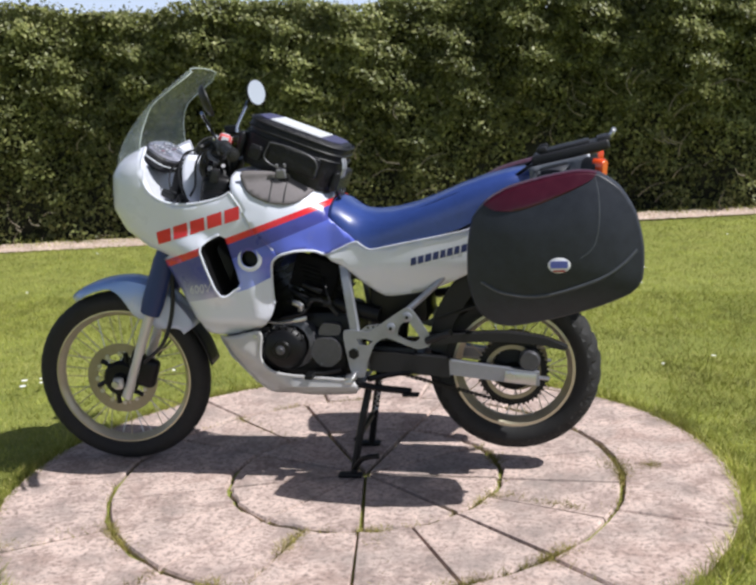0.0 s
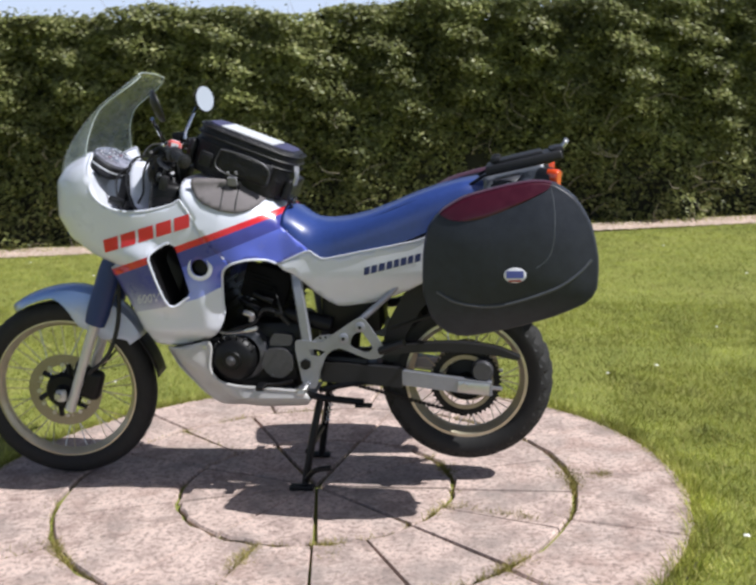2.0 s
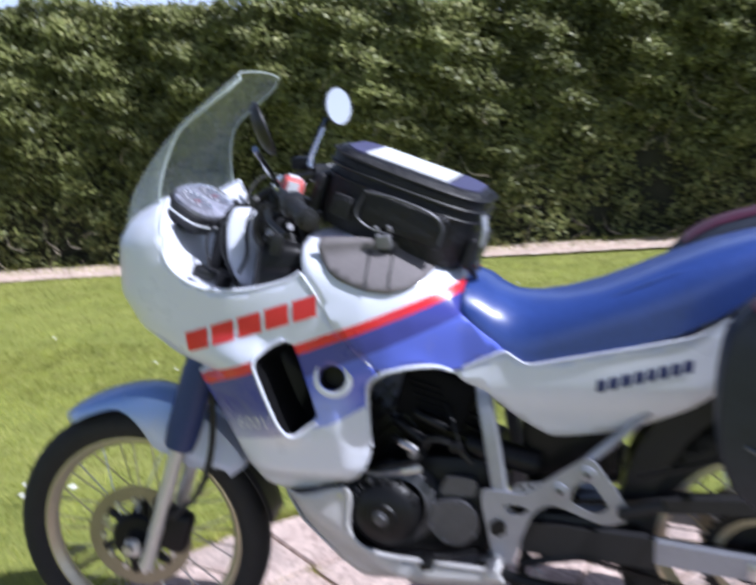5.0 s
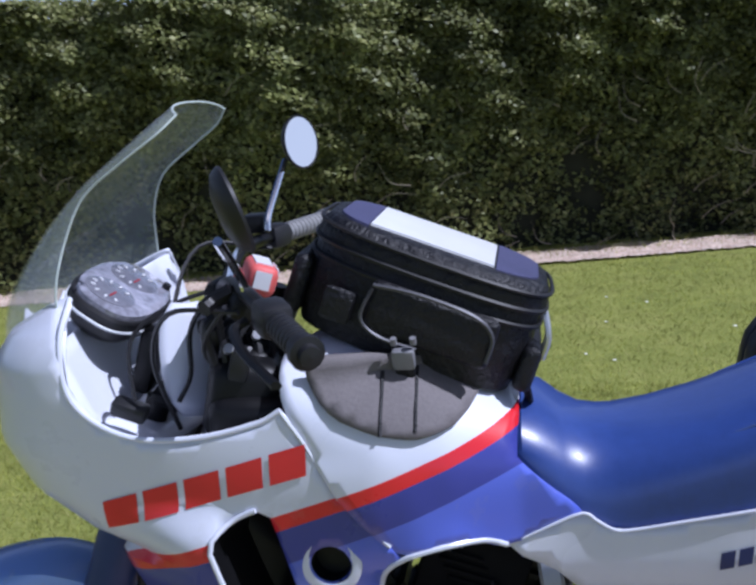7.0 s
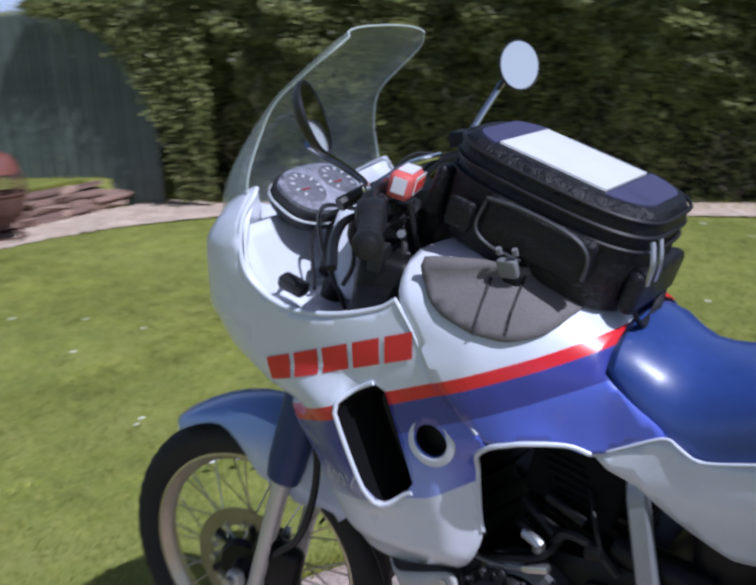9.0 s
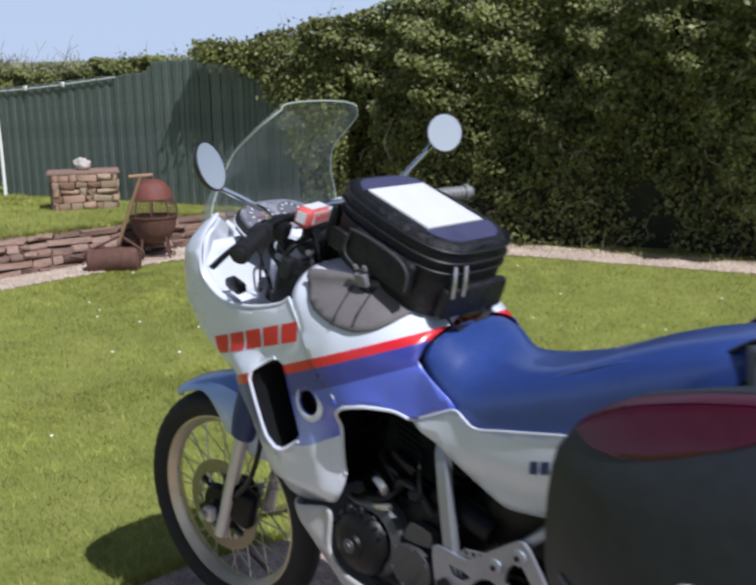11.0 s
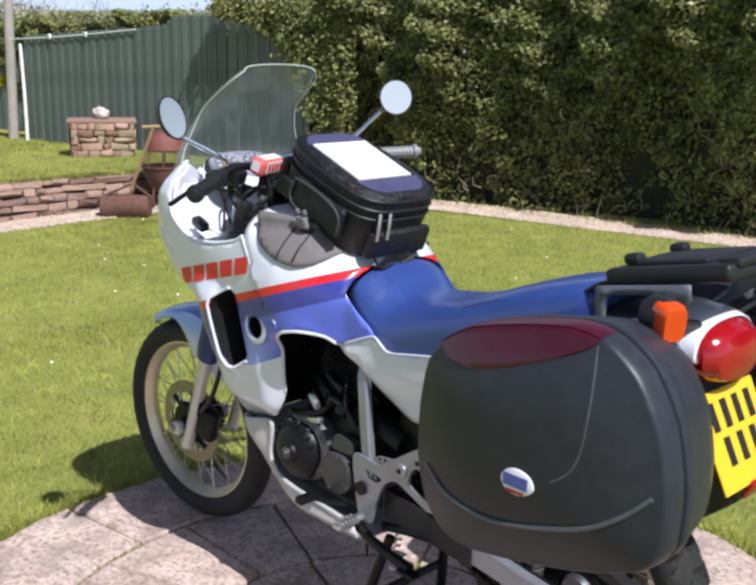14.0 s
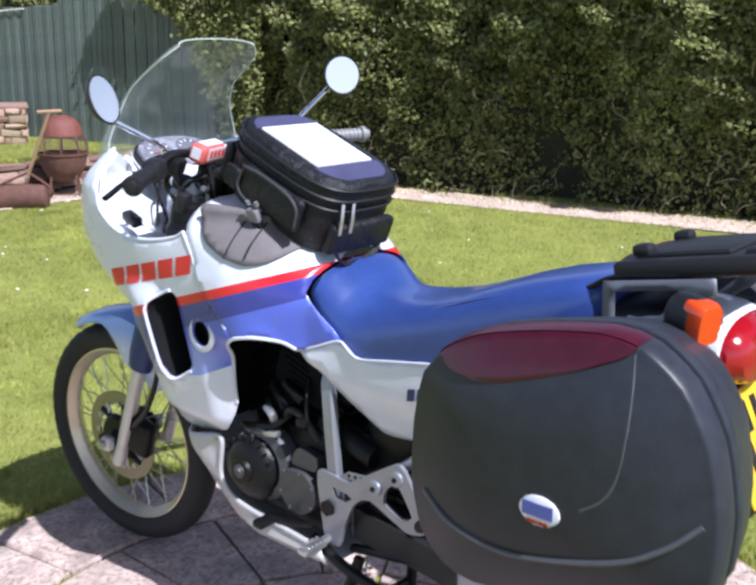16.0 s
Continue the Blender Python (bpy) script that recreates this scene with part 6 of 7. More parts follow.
for c, y, nrm, stem0 in ((Vector((-0.152, -0.468, 1.385)), -1, Vector((0.878, 0.387, 0.300)), Vector((-0.205, -0.275, 1.245))), (Vector((-0.262, 0.385, 1.411)), 1, Vector((0.9, -0.44, 0.10)), Vector((-0.302, 0.225, 1.260)))):
    q = nrm.normalized().to_track_quat('Z', 'Y').to_matrix().to_4x4()
    m = Matrix.Translation(c) @ q
    e = Matrix.Diagonal((0.90, 0.90, 1, 1))
    head = part("mirror", lathe(bmesh.new(), [(0.0, -0.020), (0.030, -0.018), (0.052, -0.010), (0.059, 0.0), (0.0575, 0.004), (0.0545, 0.003)], (0, 0, 0), 36, 'Z', m @ e), M_BLACKPLASTIC, bike, "round black mirror")
    part("mirror_glass", lathe(bmesh.new(), [(0.0, 0.0025), (0.0547, 0.0025)], (0, 0, 0), 36, 'Z', m @ e), M_MIRROR, head, "silver mirror glass")
    part("mirror_stem", tube(bmesh.new(), [stem0, stem0 + Vector((0.0, 0.02 * y, 0.03)), c + q.to_3x3() @ Vector((0, 0, -0.028)) + Vector((-0.005, -0.030 * y, -0.030))], 0.0062, 8, 4), M_CHROME, head)

# frame and engine
for s in (-1, 1):
    y = 0.158 * s
    part("frame_spar", loft(bmesh.new(), [[Vector((x + dx, y - s * 0.018 * smoothstep(0.74, 0.80, z) + dy, z)) for dx, dy in ((-0.018, -0.006), (-0.013, -0.011), (0.013, -0.011), (0.018, -0.006), (0.018, 0.006), (0.013, 0.011), (-0.013, 0.011), (-0.018, 0.006))]
                                          for x, z in ((0.188, 0.790), (0.192, 0.76), (0.205, 0.66), (0.218, 0.55), (0.224, 0.47), (0.222, 0.40))]), M_ALU, bike, "silver frame spar")
    bm = cyl(bmesh.new(), (0.213, y - 0.026 * 1 if s < 0 else y + 0.018, 0.473), (0.213, y - 0.014 if s < 0 else y + 0.026, 0.473), 0.020, n=6)
    part("pivot_bolt", bm, M_ENGINE, bike)
    plate = [(0.180, 0.556), (0.272, 0.553), (0.330, 0.590), (0.405, 0.637), (0.432, 0.628), (0.500, 0.520), (0.487, 0.500), (0.440, 0.490), (0.335, 0.530), (0.290, 0.505), (0.262, 0.44), (0.245, 0.385), (0.205, 0.39), (0.19, 0.45)]
    hole = [(0.385, 0.575), (0.415, 0.590), (0.455, 0.530), (0.425, 0.515), (0.375, 0.540)]
    hole2 = [(0.225, 0.528), (0.265, 0.525), (0.285, 0.518), (0.262, 0.502), (0.235, 0.505)]
    part("footrest_plate", prism(plate, y - 0.004 + 0.014 * s, y + 0.006 + 0.014 * s, 0.014, 4, (hole, hole2)), M_ALU, bike, "pierced alloy footrest bracket", smooth=False)
    for bx, bz in ((0.412, 0.606), (0.352, 0.566)):
        part("bracket_boss", lathe(bmesh.new(), [(0.0, 0.008), (0.010, 0.008), (0.017, 0.006), (0.019, -0.004)], (0, 0, 0), 16, 'Y', Matrix.Translation((bx, y + 0.018 * s, bz)) @ Matrix.Diagonal((1, s, 1, 1))), M_ALU, bike)
        part("boss_bolt", lathe(bmesh.new(), [(0.0, 0.012), (0.006, 0.012), (0.007, 0.006)], (0, 0, 0), 6, 'Y', Matrix.Translation((bx, y + 0.018 * s, bz)) @ Matrix.Diagonal((1, s, 1, 1))), M_ENGINE, bike)
    strip = [(0.235, 0.552), (0.262, 0.572), (0.345, 0.582), (0.350, 0.566), (0.270, 0.556)]
    part("bracket_strip", prism(strip, y - 0.006 + 0.004 * s, y + 0.004 * s, 0.012, 1), M_ALU, bike, smooth=False)
    # black discs stand in for the dark inside four drilled holes
    for k in range(4):
        part("strip_hole_disc", cyl(bmesh.new(), (0.268 + 0.019 * k, y + 0.0085 * s - 0.002, 0.5665 + 0.0022 * k), (0.268 + 0.019 * k, y + 0.0085 * s + 0.002, 0.5665 + 0.0022 * k), 0.0048, n=8), M_ENGINE, bike)
    part("rear_subframe", tube(bmesh.new(), [(0.20, 0.12 * s, 0.80), (0.45, 0.125 * s, 0.83), (0.75, 0.125 * s, 0.93), (1.02, 0.12 * s, 1.02)], 0.013, 8, 4), M_ALU, bike)
    part("sub_strut", tube(bmesh.new(), [(0.405, y * 0.95, 0.62), (0.52, 0.14 * s, 0.72), (0.66, 0.135 * s, 0.86)], 0.012, 8, 3), M_ALU, bike, "silver subframe strut")
    peg = part("footrest", tube(box(bmesh.new(), (0.207, 0.222 * s, 0.388), (0.028, 0.072, 0.014), None, 0.004), [(0.215, 0.165 * s, 0.40), (0.207, 0.195 * s, 0.389)], 0.011, 6, 1), M_STEEL, bike, "serrated steel footrest")
    for k in range(5):
        part("tooth", box(bmesh.new(), (0.207, (0.196 + 0.013 * k) * s, 0.398), (0.030, 0.005, 0.008), None, 0.001, 1), M_STEEL, peg)
    part("pillion_rest", tube(bmesh.new(), [(0.48, 0.18 * s, 0.52), (0.53, 0.205 * s, 0.545), (0.57, 0.22 * s, 0.56)], 0.014, 8, 2), M_BLACKPLASTIC, bike)

bm = box(bmesh.new(), (0.02, 0, 0.47), (0.36, 0.30, 0.20), None, 0.045, 3)
box(bm, (0.11, 0, 0.55), (0.20, 0.26, 0.14), None, 0.03, 2)
part("crankcase", bm, M_ENGINE, bike, "black engine crankcase")
for (a, b, w) in (((-0.04, 0, 0.55), (-0.19, 0, 0.76), 0.13), ((0.06, 0, 0.60), (0.135, 0, 0.82), 0.13)):
    a, b = Vector(a), Vector(b)
    q = (b - a).to_track_quat('Z', 'Y').to_matrix().to_4x4()
    cylinder = part("cylinder", box(bmesh.new(), (a + b) / 2, (w * 0.8, 0.14, (b - a).length), q, 0.01), M_ENGINE, bike, "black finned engine cylinder")
    part("cylinder_head", box(bmesh.new(), b, (w * 1.0, 0.17, 0.06), q, 0.02), M_ENGINE, cylinder)
    for k in range(9):
        part("fin", box(bmesh.new(), a.lerp(b, k / 8), (w + 0.03 * (k > 5), 0.17, 0.009), q), M_ENGINE, cylinder)
bm = lathe(bmesh.new(), [(0.0, -0.058), (0.030, -0.058), (0.034, -0.050), (0.060, -0.046), (0.078, -0.030), (0.086, -0.010), (0.088, 0.03)], (-0.045, -0.155, 0.494), 40)
cov = part("alternator_cover", bm, M_ENGINE, bike, "black round engine cover")
part("cover_cap", lathe(bmesh.new(), [(0.0, -0.066), (0.009, -0.066), (0.011, -0.062), (0.017, -0.060), (0.018, -0.056), (0.0, -0.055)], (-0.048, -0.155, 0.495), 24), M_ENGGREY, cov, "silver centre cap")
for k in range(7):
    a = math.radians(30 + k * 28)
    part("cover_bolt", cyl(bmesh.new(), (-0.045 + 0.082 * math.cos(a), -0.18, 0.494 + 0.082 * math.sin(a)), (-0.045 + 0.082 * math.cos(a), -0.168, 0.494 + 0.082 * math.sin(a)), 0.006, n=6), M_ENGGREY, cov)
for k in range(9):
    a = math.radians(25 + k * 17)
    c = Vector((-0.045 + 0.080 * math.cos(a), -0.187, 0.494 + 0.080 * math.sin(a)))
    part("cover_rib", box(bmesh.new(), c, (0.014, 0.010, 0.005), Matrix.Rotation(-a, 4, 'Y'), 0.002, 1), M_ENGINE, cov)
bm = lathe(bmesh.new(), [(0.070, -0.022), (0.092, -0.014), (0.100, 0.02)], (-0.020, -0.150, 0.508), 40)
part("cover_flange", bm, M_ENGGREY, bike, "grey machined engine casing")
part("sprocket_cover", prism([(0.055, 0.470), (0.075, 0.525), (0.130, 0.530), (0.165, 0.505), (0.165, 0.455), (0.130, 0.425), (0.085, 0.430)], -0.178, -0.140, 0.012), M_ENGGREY, bike, "grey front sprocket cover")
part("casing_plate", prism([(0.085, 0.540), (0.160, 0.540), (0.165, 0.575), (0.100, 0.580)], -0.165, -0.14, 0.012), M_ENGGREY, bike)
for x, z in ((0.072, 0.520), (0.120, 0.526), (0.160, 0.500), (0.158, 0.452), (0.090, 0.434), (0.060, 0.468)):
    part("casing_bolt", cyl(bmesh.new(), (x, -0.184, z), (x, -0.176, z), 0.005, n=6), M_ENGGREY, bike)
part("clutch_arm", tube(box(bmesh.new(), (0.020, -0.168, 0.598), (0.05, 0.018, 0.014), pose(0, 0, 0, 0, -12, 0), 0.004), [(-0.005, -0.168, 0.592), (-0.055, -0.166, 0.585), (-0.10, -0.158, 0.588)], 0.0055, 6, 3), M_STEEL, bike, "bright cable arm on the engine")
part("breather_hose", tube(bmesh.new(), [(0.04, -0.140, 0.640), (0.07, -0.152, 0.668), (0.115, -0.150, 0.655), (0.155, -0.145, 0.610)], 0.009, 8, 4), M_BLACKPLASTIC, bike)
part("coolant_pipe", tube(bmesh.new(), [(-0.10, -0.15, 0.585), (-0.03, -0.165, 0.605), (0.03, -0.16, 0.622), (0.06, -0.12, 0.66)], 0.008, 8, 4), M_ENGINE, bike, "dark coolant pipe")
part("coolant_elbow", tube(bmesh.new(), [(0.02, -0.16, 0.63), (0.03, -0.175, 0.65), (0.0, -0.165, 0.66)], 0.010, 8, 3), M_STEEL, bike)
bm = box(bmesh.new(), (-0.17, 0, 0.72), (0.05, 0.34, 0.30), pose(0, 0, 0, 0, 12, 0), 0.012)
part("radiator", bm, M_ENGINE, bike)
bm = box(bmesh.new(), (0.07, -0.10, 0.75), (0.17, 0.03, 0.13), pose(0, 0, 0, 0, 18, 0), 0.01)
shield = part("carburettor_shield", bm, M_MATTEBLACK, bike, "black slotted cover over the carburettors")
for k in range(5):
    part("rib", box(bmesh.new(), (0.05 + 0.006 * k, -0.118, 0.785 - 0.017 * k), (0.08, 0.006, 0.007), pose(0, 0, 0, 0, 18, 0), 0.002, 1), M_MATTEBLACK, shield)
part("airbox", box(bmesh.new(), (0.33, 0, 0.80), (0.26, 0.22, 0.16), None, 0.03), M_ENGINE, bike)
part("battery_box", box(bmesh.new(), (0.37, 0, 0.675), (0.22, 0.22, 0.22), None, 0.03), M_ENGINE, bike)
part("rear_shock", cyl(cyl(bmesh.new(), (0.33, 0, 0.46), (0.36, 0, 0.66), 0.045, n=16), (0.27, 0, 0.43), (0.33, 0, 0.60), 0.040, n=12), M_ENGINE, bike, "dark rear shock absorber")
part("starter_motor", cyl(bmesh.new(), (0.14, -0.11, 0.645), (0.30, -0.11, 0.60), 0.030, n=18), M_ENGINE, bike, "black starter motor")
part("chain_slider", box(bmesh.new(), (0.345, -0.09, 0.445), (0.16, 0.05, 0.075), pose(0, 0, 0, 0, 4, 0), 0.012), M_BLACKPLASTIC, bike, "black chain slider")
part("brake_pedal_linkage", tube(bmesh.new(), [(0.25, -0.13, 0.365), (0.33, -0.135, 0.385), (0.44, -0.13, 0.40)], 0.012, 8, 3), M_ENGINE, bike)
for k, (a, b) in enumerate((((-0.02, -0.12, 0.70), (0.05, -0.145, 0.66)), ((0.03, -0.13, 0.72), (0.10, -0.14, 0.69)), ((-0.03, -0.13, 0.66), (0.02, -0.15, 0.64)))):
    part("carburettor_fitting", cyl(bmesh.new(), a, b, 0.014 - 0.002 * k, n=10), M_ENGINE, bike)
part("fuel_tap", tube(box(bmesh.new(), (0.125, -0.17, 0.655), (0.03, 0.02, 0.02), None, 0.005), [(0.13, -0.16, 0.66), (0.12, -0.15, 0.70), (0.10, -0.12, 0.74)], 0.005, 6, 3), M_ENGINE, bike)

# belly pan
BELLY = [(-0.300, 0.530), (-0.235, 0.545), (-0.128, 0.566), (-0.118, 0.540), (-0.128, 0.470), (-0.115, 0.435), (-0.085, 0.410), (-0.03, 0.398), (0.038, 0.392), (0.215, 0.378), (0.213, 0.325),
         (0.06, 0.318), (-0.095, 0.318), (-0.165, 0.362), (-0.25, 0.470)]


def BELLY_IN(x, z):
    lean = max(smoothstep(0.335, 0.395, z) * smoothstep(-0.14, -0.09, x), smoothstep(-0.20, -0.125, x) * smoothstep(0.40, 0.44, z))
    under = (-0.03 - x) * 0.6 + (0.45 - z) * 0.8
    return 0.212 - 0.045 * smoothstep(0.36, 0.315, z) * smoothstep(-0.12, 0.0, x) - 0.05 * smoothstep(-0.22, -0.31, x) - 0.010 * lean - 0.062 * smoothstep(0.055, 0.15, under)


for s in (-1, 1):
    part("belly_pan", panel(BELLY, BELLY_IN, (), 0.014, s, 5), M_BELLY, bike, "scuffed white belly pan", solid=0.004)
    part("pan_edge", tube(bmesh.new(), [Vector((x, s * BELLY_IN(x, z), z)) for x, z in ((-0.128, 0.562), (-0.121, 0.540), (-0.129, 0.470), (-0.115, 0.435), (-0.085, 0.411), (-0.03, 0.399), (0.038, 0.393), (0.21, 0.380))], 0.006, 8, 5),
         M_BELLY, bike)
    part("pan_screw", cyl(bmesh.new(), (-0.142, s * (BELLY_IN(-0.142, 0.545) - 0.003), 0.545), (-0.142, s * (BELLY_IN(-0.142, 0.545) + 0.005), 0.545), 0.007, n=10), M_STEEL, bike)
bm = bmesh.new()
rows = []
for x, z, w in ((-0.295, 0.52, 0.14), (-0.25, 0.465, 0.17), (-0.165, 0.360, 0.15), (-0.095, 0.316, 0.125), (0.06, 0.316, 0.125), (0.213, 0.323, 0.125)):
    rows.append([Vector((x, w * v, z - 0.004 * (1 - v * v))) for v in (-1, -0.6, -0.2, 0.2, 0.6, 1)])
part("bash_plate", loft(bm, rows, False, False), M_BELLY, bike, solid=0.004)

# swingarm, chain, guard, stand, exhaust
for s in (-1, 1):
    y = 0.118 * s
    bm = loft(bmesh.new(), [[Vector((x, y + dy, z + dz)) for dy, dz in ((-0.019, -h), (0.019, -h), (0.019, h), (-0.019, h))] for x, z, h in
                            ((0.25, 0.437, 0.032), (0.40, 0.425, 0.032), (0.56, 0.410, 0.026), (0.70, 0.390, 0.025), (0.80, 0.377, 0.025), (0.865, 0.370, 0.024))])
    arm = part("swingarm", bm, M_ALU, bike, "silver box-section swingarm")
    part("axle_plate", box(bmesh.new(), (0.80, 0.14 * s, 0.376), (0.11, 0.006, 0.040), pose(0, 0, 0, 0, 6, 0), 0.002), M_STEEL, arm)
    part("axle_nut", cyl(bmesh.new(), (0.767, 0.137 * s, 0.383), (0.767, 0.156 * s, 0.383), 0.015, n=6), M_STEEL, arm)
    part("adjuster", cyl(bmesh.new(), (0.86, 0.12 * s, 0.372), (0.90, 0.12 * s, 0.368), 0.007, n=8), M_STEEL, arm)
# slider sleeve drawn long: its black also stands for shade on the swingarm's front
for x0, x1, z0, z1, r in ((0.260, 0.366, 0.436, 0.429, 0.037), (0.366, 0.550, 0.429, 0.411, 0.035)):
    part("slider_shade_band", loft(bmesh.new(), [[Vector((x, -0.118 + dy, z + dz)) for dy, dz in ((-0.024, -r), (0.022, -r), (0.022, r), (-0.024, r))] for x, z in ((x0, z0), (x1, z1))]), M_BLACKPLASTIC, bike, "black chain slider, lengthened as shade on the swingarm")
part("swingarm_bridge", box(bmesh.new(), (0.40, 0, 0.425), (0.10, 0.22, 0.05), None, 0.012), M_ALU, bike)
part("rear_axle", cyl(bmesh.new(), HUB_R - Vector((0, 0.15, 0)), HUB_R + Vector((0, 0.15, 0)), 0.010, n=10), M_STEEL, bike)
for z0, z1 in ((0.03, 0.507), (-0.03, 0.262)):
    bm = bmesh.new()
    a, b = Vector((0.12, -0.082, 0.47 + z0)), Vector((0.767, -0.082, z1))
    q = (b - a).to_track_quat('X', 'Z').to_matrix().to_4x4()
    for k in range(42):
        box(bm, a.lerp(b, (k + 0.5) / 42), (0.013, 0.016 if k % 2 else 0.010, 0.011), q)
    tube(bm, [a, b], 0.003, 5, 1)
    tagged(part("chain_run", bm, M_ENGINE, bike, "dark run of the drive chain"), kind="stuff")
guard = [(0.47, 0.520), (0.60, 0.530), (0.76, 0.532), (0.88, 0.515), (0.965, 0.478), (0.955, 0.468), (0.87, 0.488), (0.74, 0.500), (0.58, 0.498), (0.48, 0.490)]
part("chain_guard", prism(guard, -0.118, -0.070, 0.02), M_BLACKPLASTIC, bike, "black chain guard")
part("caliper_cap", lathe(bmesh.new(), [(0.0, -0.03), (0.032, -0.03), (0.038, -0.02), (0.038, 0.03)], (0.832, -0.10, 0.432), 24), M_ENGGREY, bike, "grey round chain adjuster cover")
part("rear_hugger", prism([(0.47, 0.47), (0.50, 0.60), (0.56, 0.70), (0.66, 0.78), (0.80, 0.80), (0.86, 0.78), (0.74, 0.745), (0.63, 0.66), (0.56, 0.55), (0.53, 0.46)], -0.085, 0.085, 0.025), M_BLACKPLASTIC, bike, "black inner rear mudguard")
bm = bmesh.new()
for s in (-1, 1):
    tube(bm, [(0.245, 0.10 * s, 0.325), (0.215, 0.14 * s, 0.18), (0.185, 0.165 * s, 0.012)], 0.014, 8, 3)
    box(bm, (0.175, 0.172 * s, 0.012), (0.09, 0.035, 0.018), None, 0.006)
tube(bm, [(0.20, -0.15, 0.14), (0.20, 0.15, 0.14)], 0.012, 8, 1)
tube(bm, [(0.185, -0.16, 0.03), (0.24, -0.235, 0.10), (0.30, -0.245, 0.115)], 0.010, 8, 3)
part("centre_stand", bm, M_ENGINE, bike, "black centre stand, folded down")
part("stand_spring", tube(bmesh.new(), [(0.30 - 0.03 * i / 40 + 0.008 * math.cos(i * 1.2), -0.12 + 0.008 * math.sin(i * 1.2), 0.38 - 0.14 * i / 40) for i in range(41)], 0.003, 5, 1), M_STEEL, bike)
part("side_stand", tube(box(bmesh.new(), (0.42, -0.215, 0.335), (0.06, 0.03, 0.012), None, 0.004), [(0.16, -0.17, 0.375), (0.28, -0.195, 0.355), (0.42, -0.21, 0.345)], 0.013, 8, 3), M_ENGINE, bike, "black side stand, folded up")
part("gear_lever", tube(box(bmesh.new(), (0.062, -0.235, 0.408), (0.03, 0.055, 0.02), None, 0.006), [(0.165, -0.185, 0.415), (0.11, -0.195, 0.405), (0.065, -0.205, 0.407)], 0.007, 6, 3), M_ENGINE, bike, "black gear lever")
for k, z in enumerate((0.60, 0.70)):
    bm = cyl(bmesh.new(), (0.56, 0.205, z - 0.07), (1.02, 0.215, z + 0.07), 0.048, 0.050, 24)
    part("silencer", bm, M_ENGINE, bike, "black silencer")
part("header_pipe", tube(tube(bmesh.new(), [(-0.19, 0.05, 0.70), (-0.27, 0.06, 0.58), (-0.20, 0.10, 0.40), (0.1, 0.19, 0.35), (0.45, 0.2, 0.45), (0.58, 0.205, 0.54)], 0.018, 10, 5),
                            [(0.14, 0.06, 0.74), (0.25, 0.13, 0.70), (0.45, 0.19, 0.62), (0.58, 0.205, 0.64)], 0.018, 10, 5), M_ENGINE, bike)

# tail: rack, lamp, indicators, plate
RK = pose(0.985, 0, 1.160, 0, -11.5, 0)
bm = box(bmesh.new(), (-0.004, 0, -0.006), (0.262, 0.272, 0.034), None, 0.010, 3)
box(bm, (0.112, 0, 0.010), (0.045, 0.22, 0.020), None, 0.008)
box(bm, (-0.02, 0, 0.014), (0.17, 0.20, 0.012), None, 0.005)
bm.transform(RK)
rack = part("rack_plate", bm, M_BLACKPLASTIC, bike, "black plastic top box mounting plate")
for s in (-1, 1):
    bm = box(bmesh.new(), (-0.095, 0.085 * s, 0.024), (0.035, 0.035, 0.022), None, 0.008)
    bm.transform(RK)
    part("plate_lug", bm, M_BLACKPLASTIC, rack)
bm = tube(bmesh.new(), [(0.135, 0.0, 0.012), (0.148, 0.0, 0.024), (0.152, 0.02, 0.030)], 0.009, 8, 3)
bm.transform(RK)
part("plate_catch", bm, M_STEEL, rack, "silver catch at the rear of the plate")
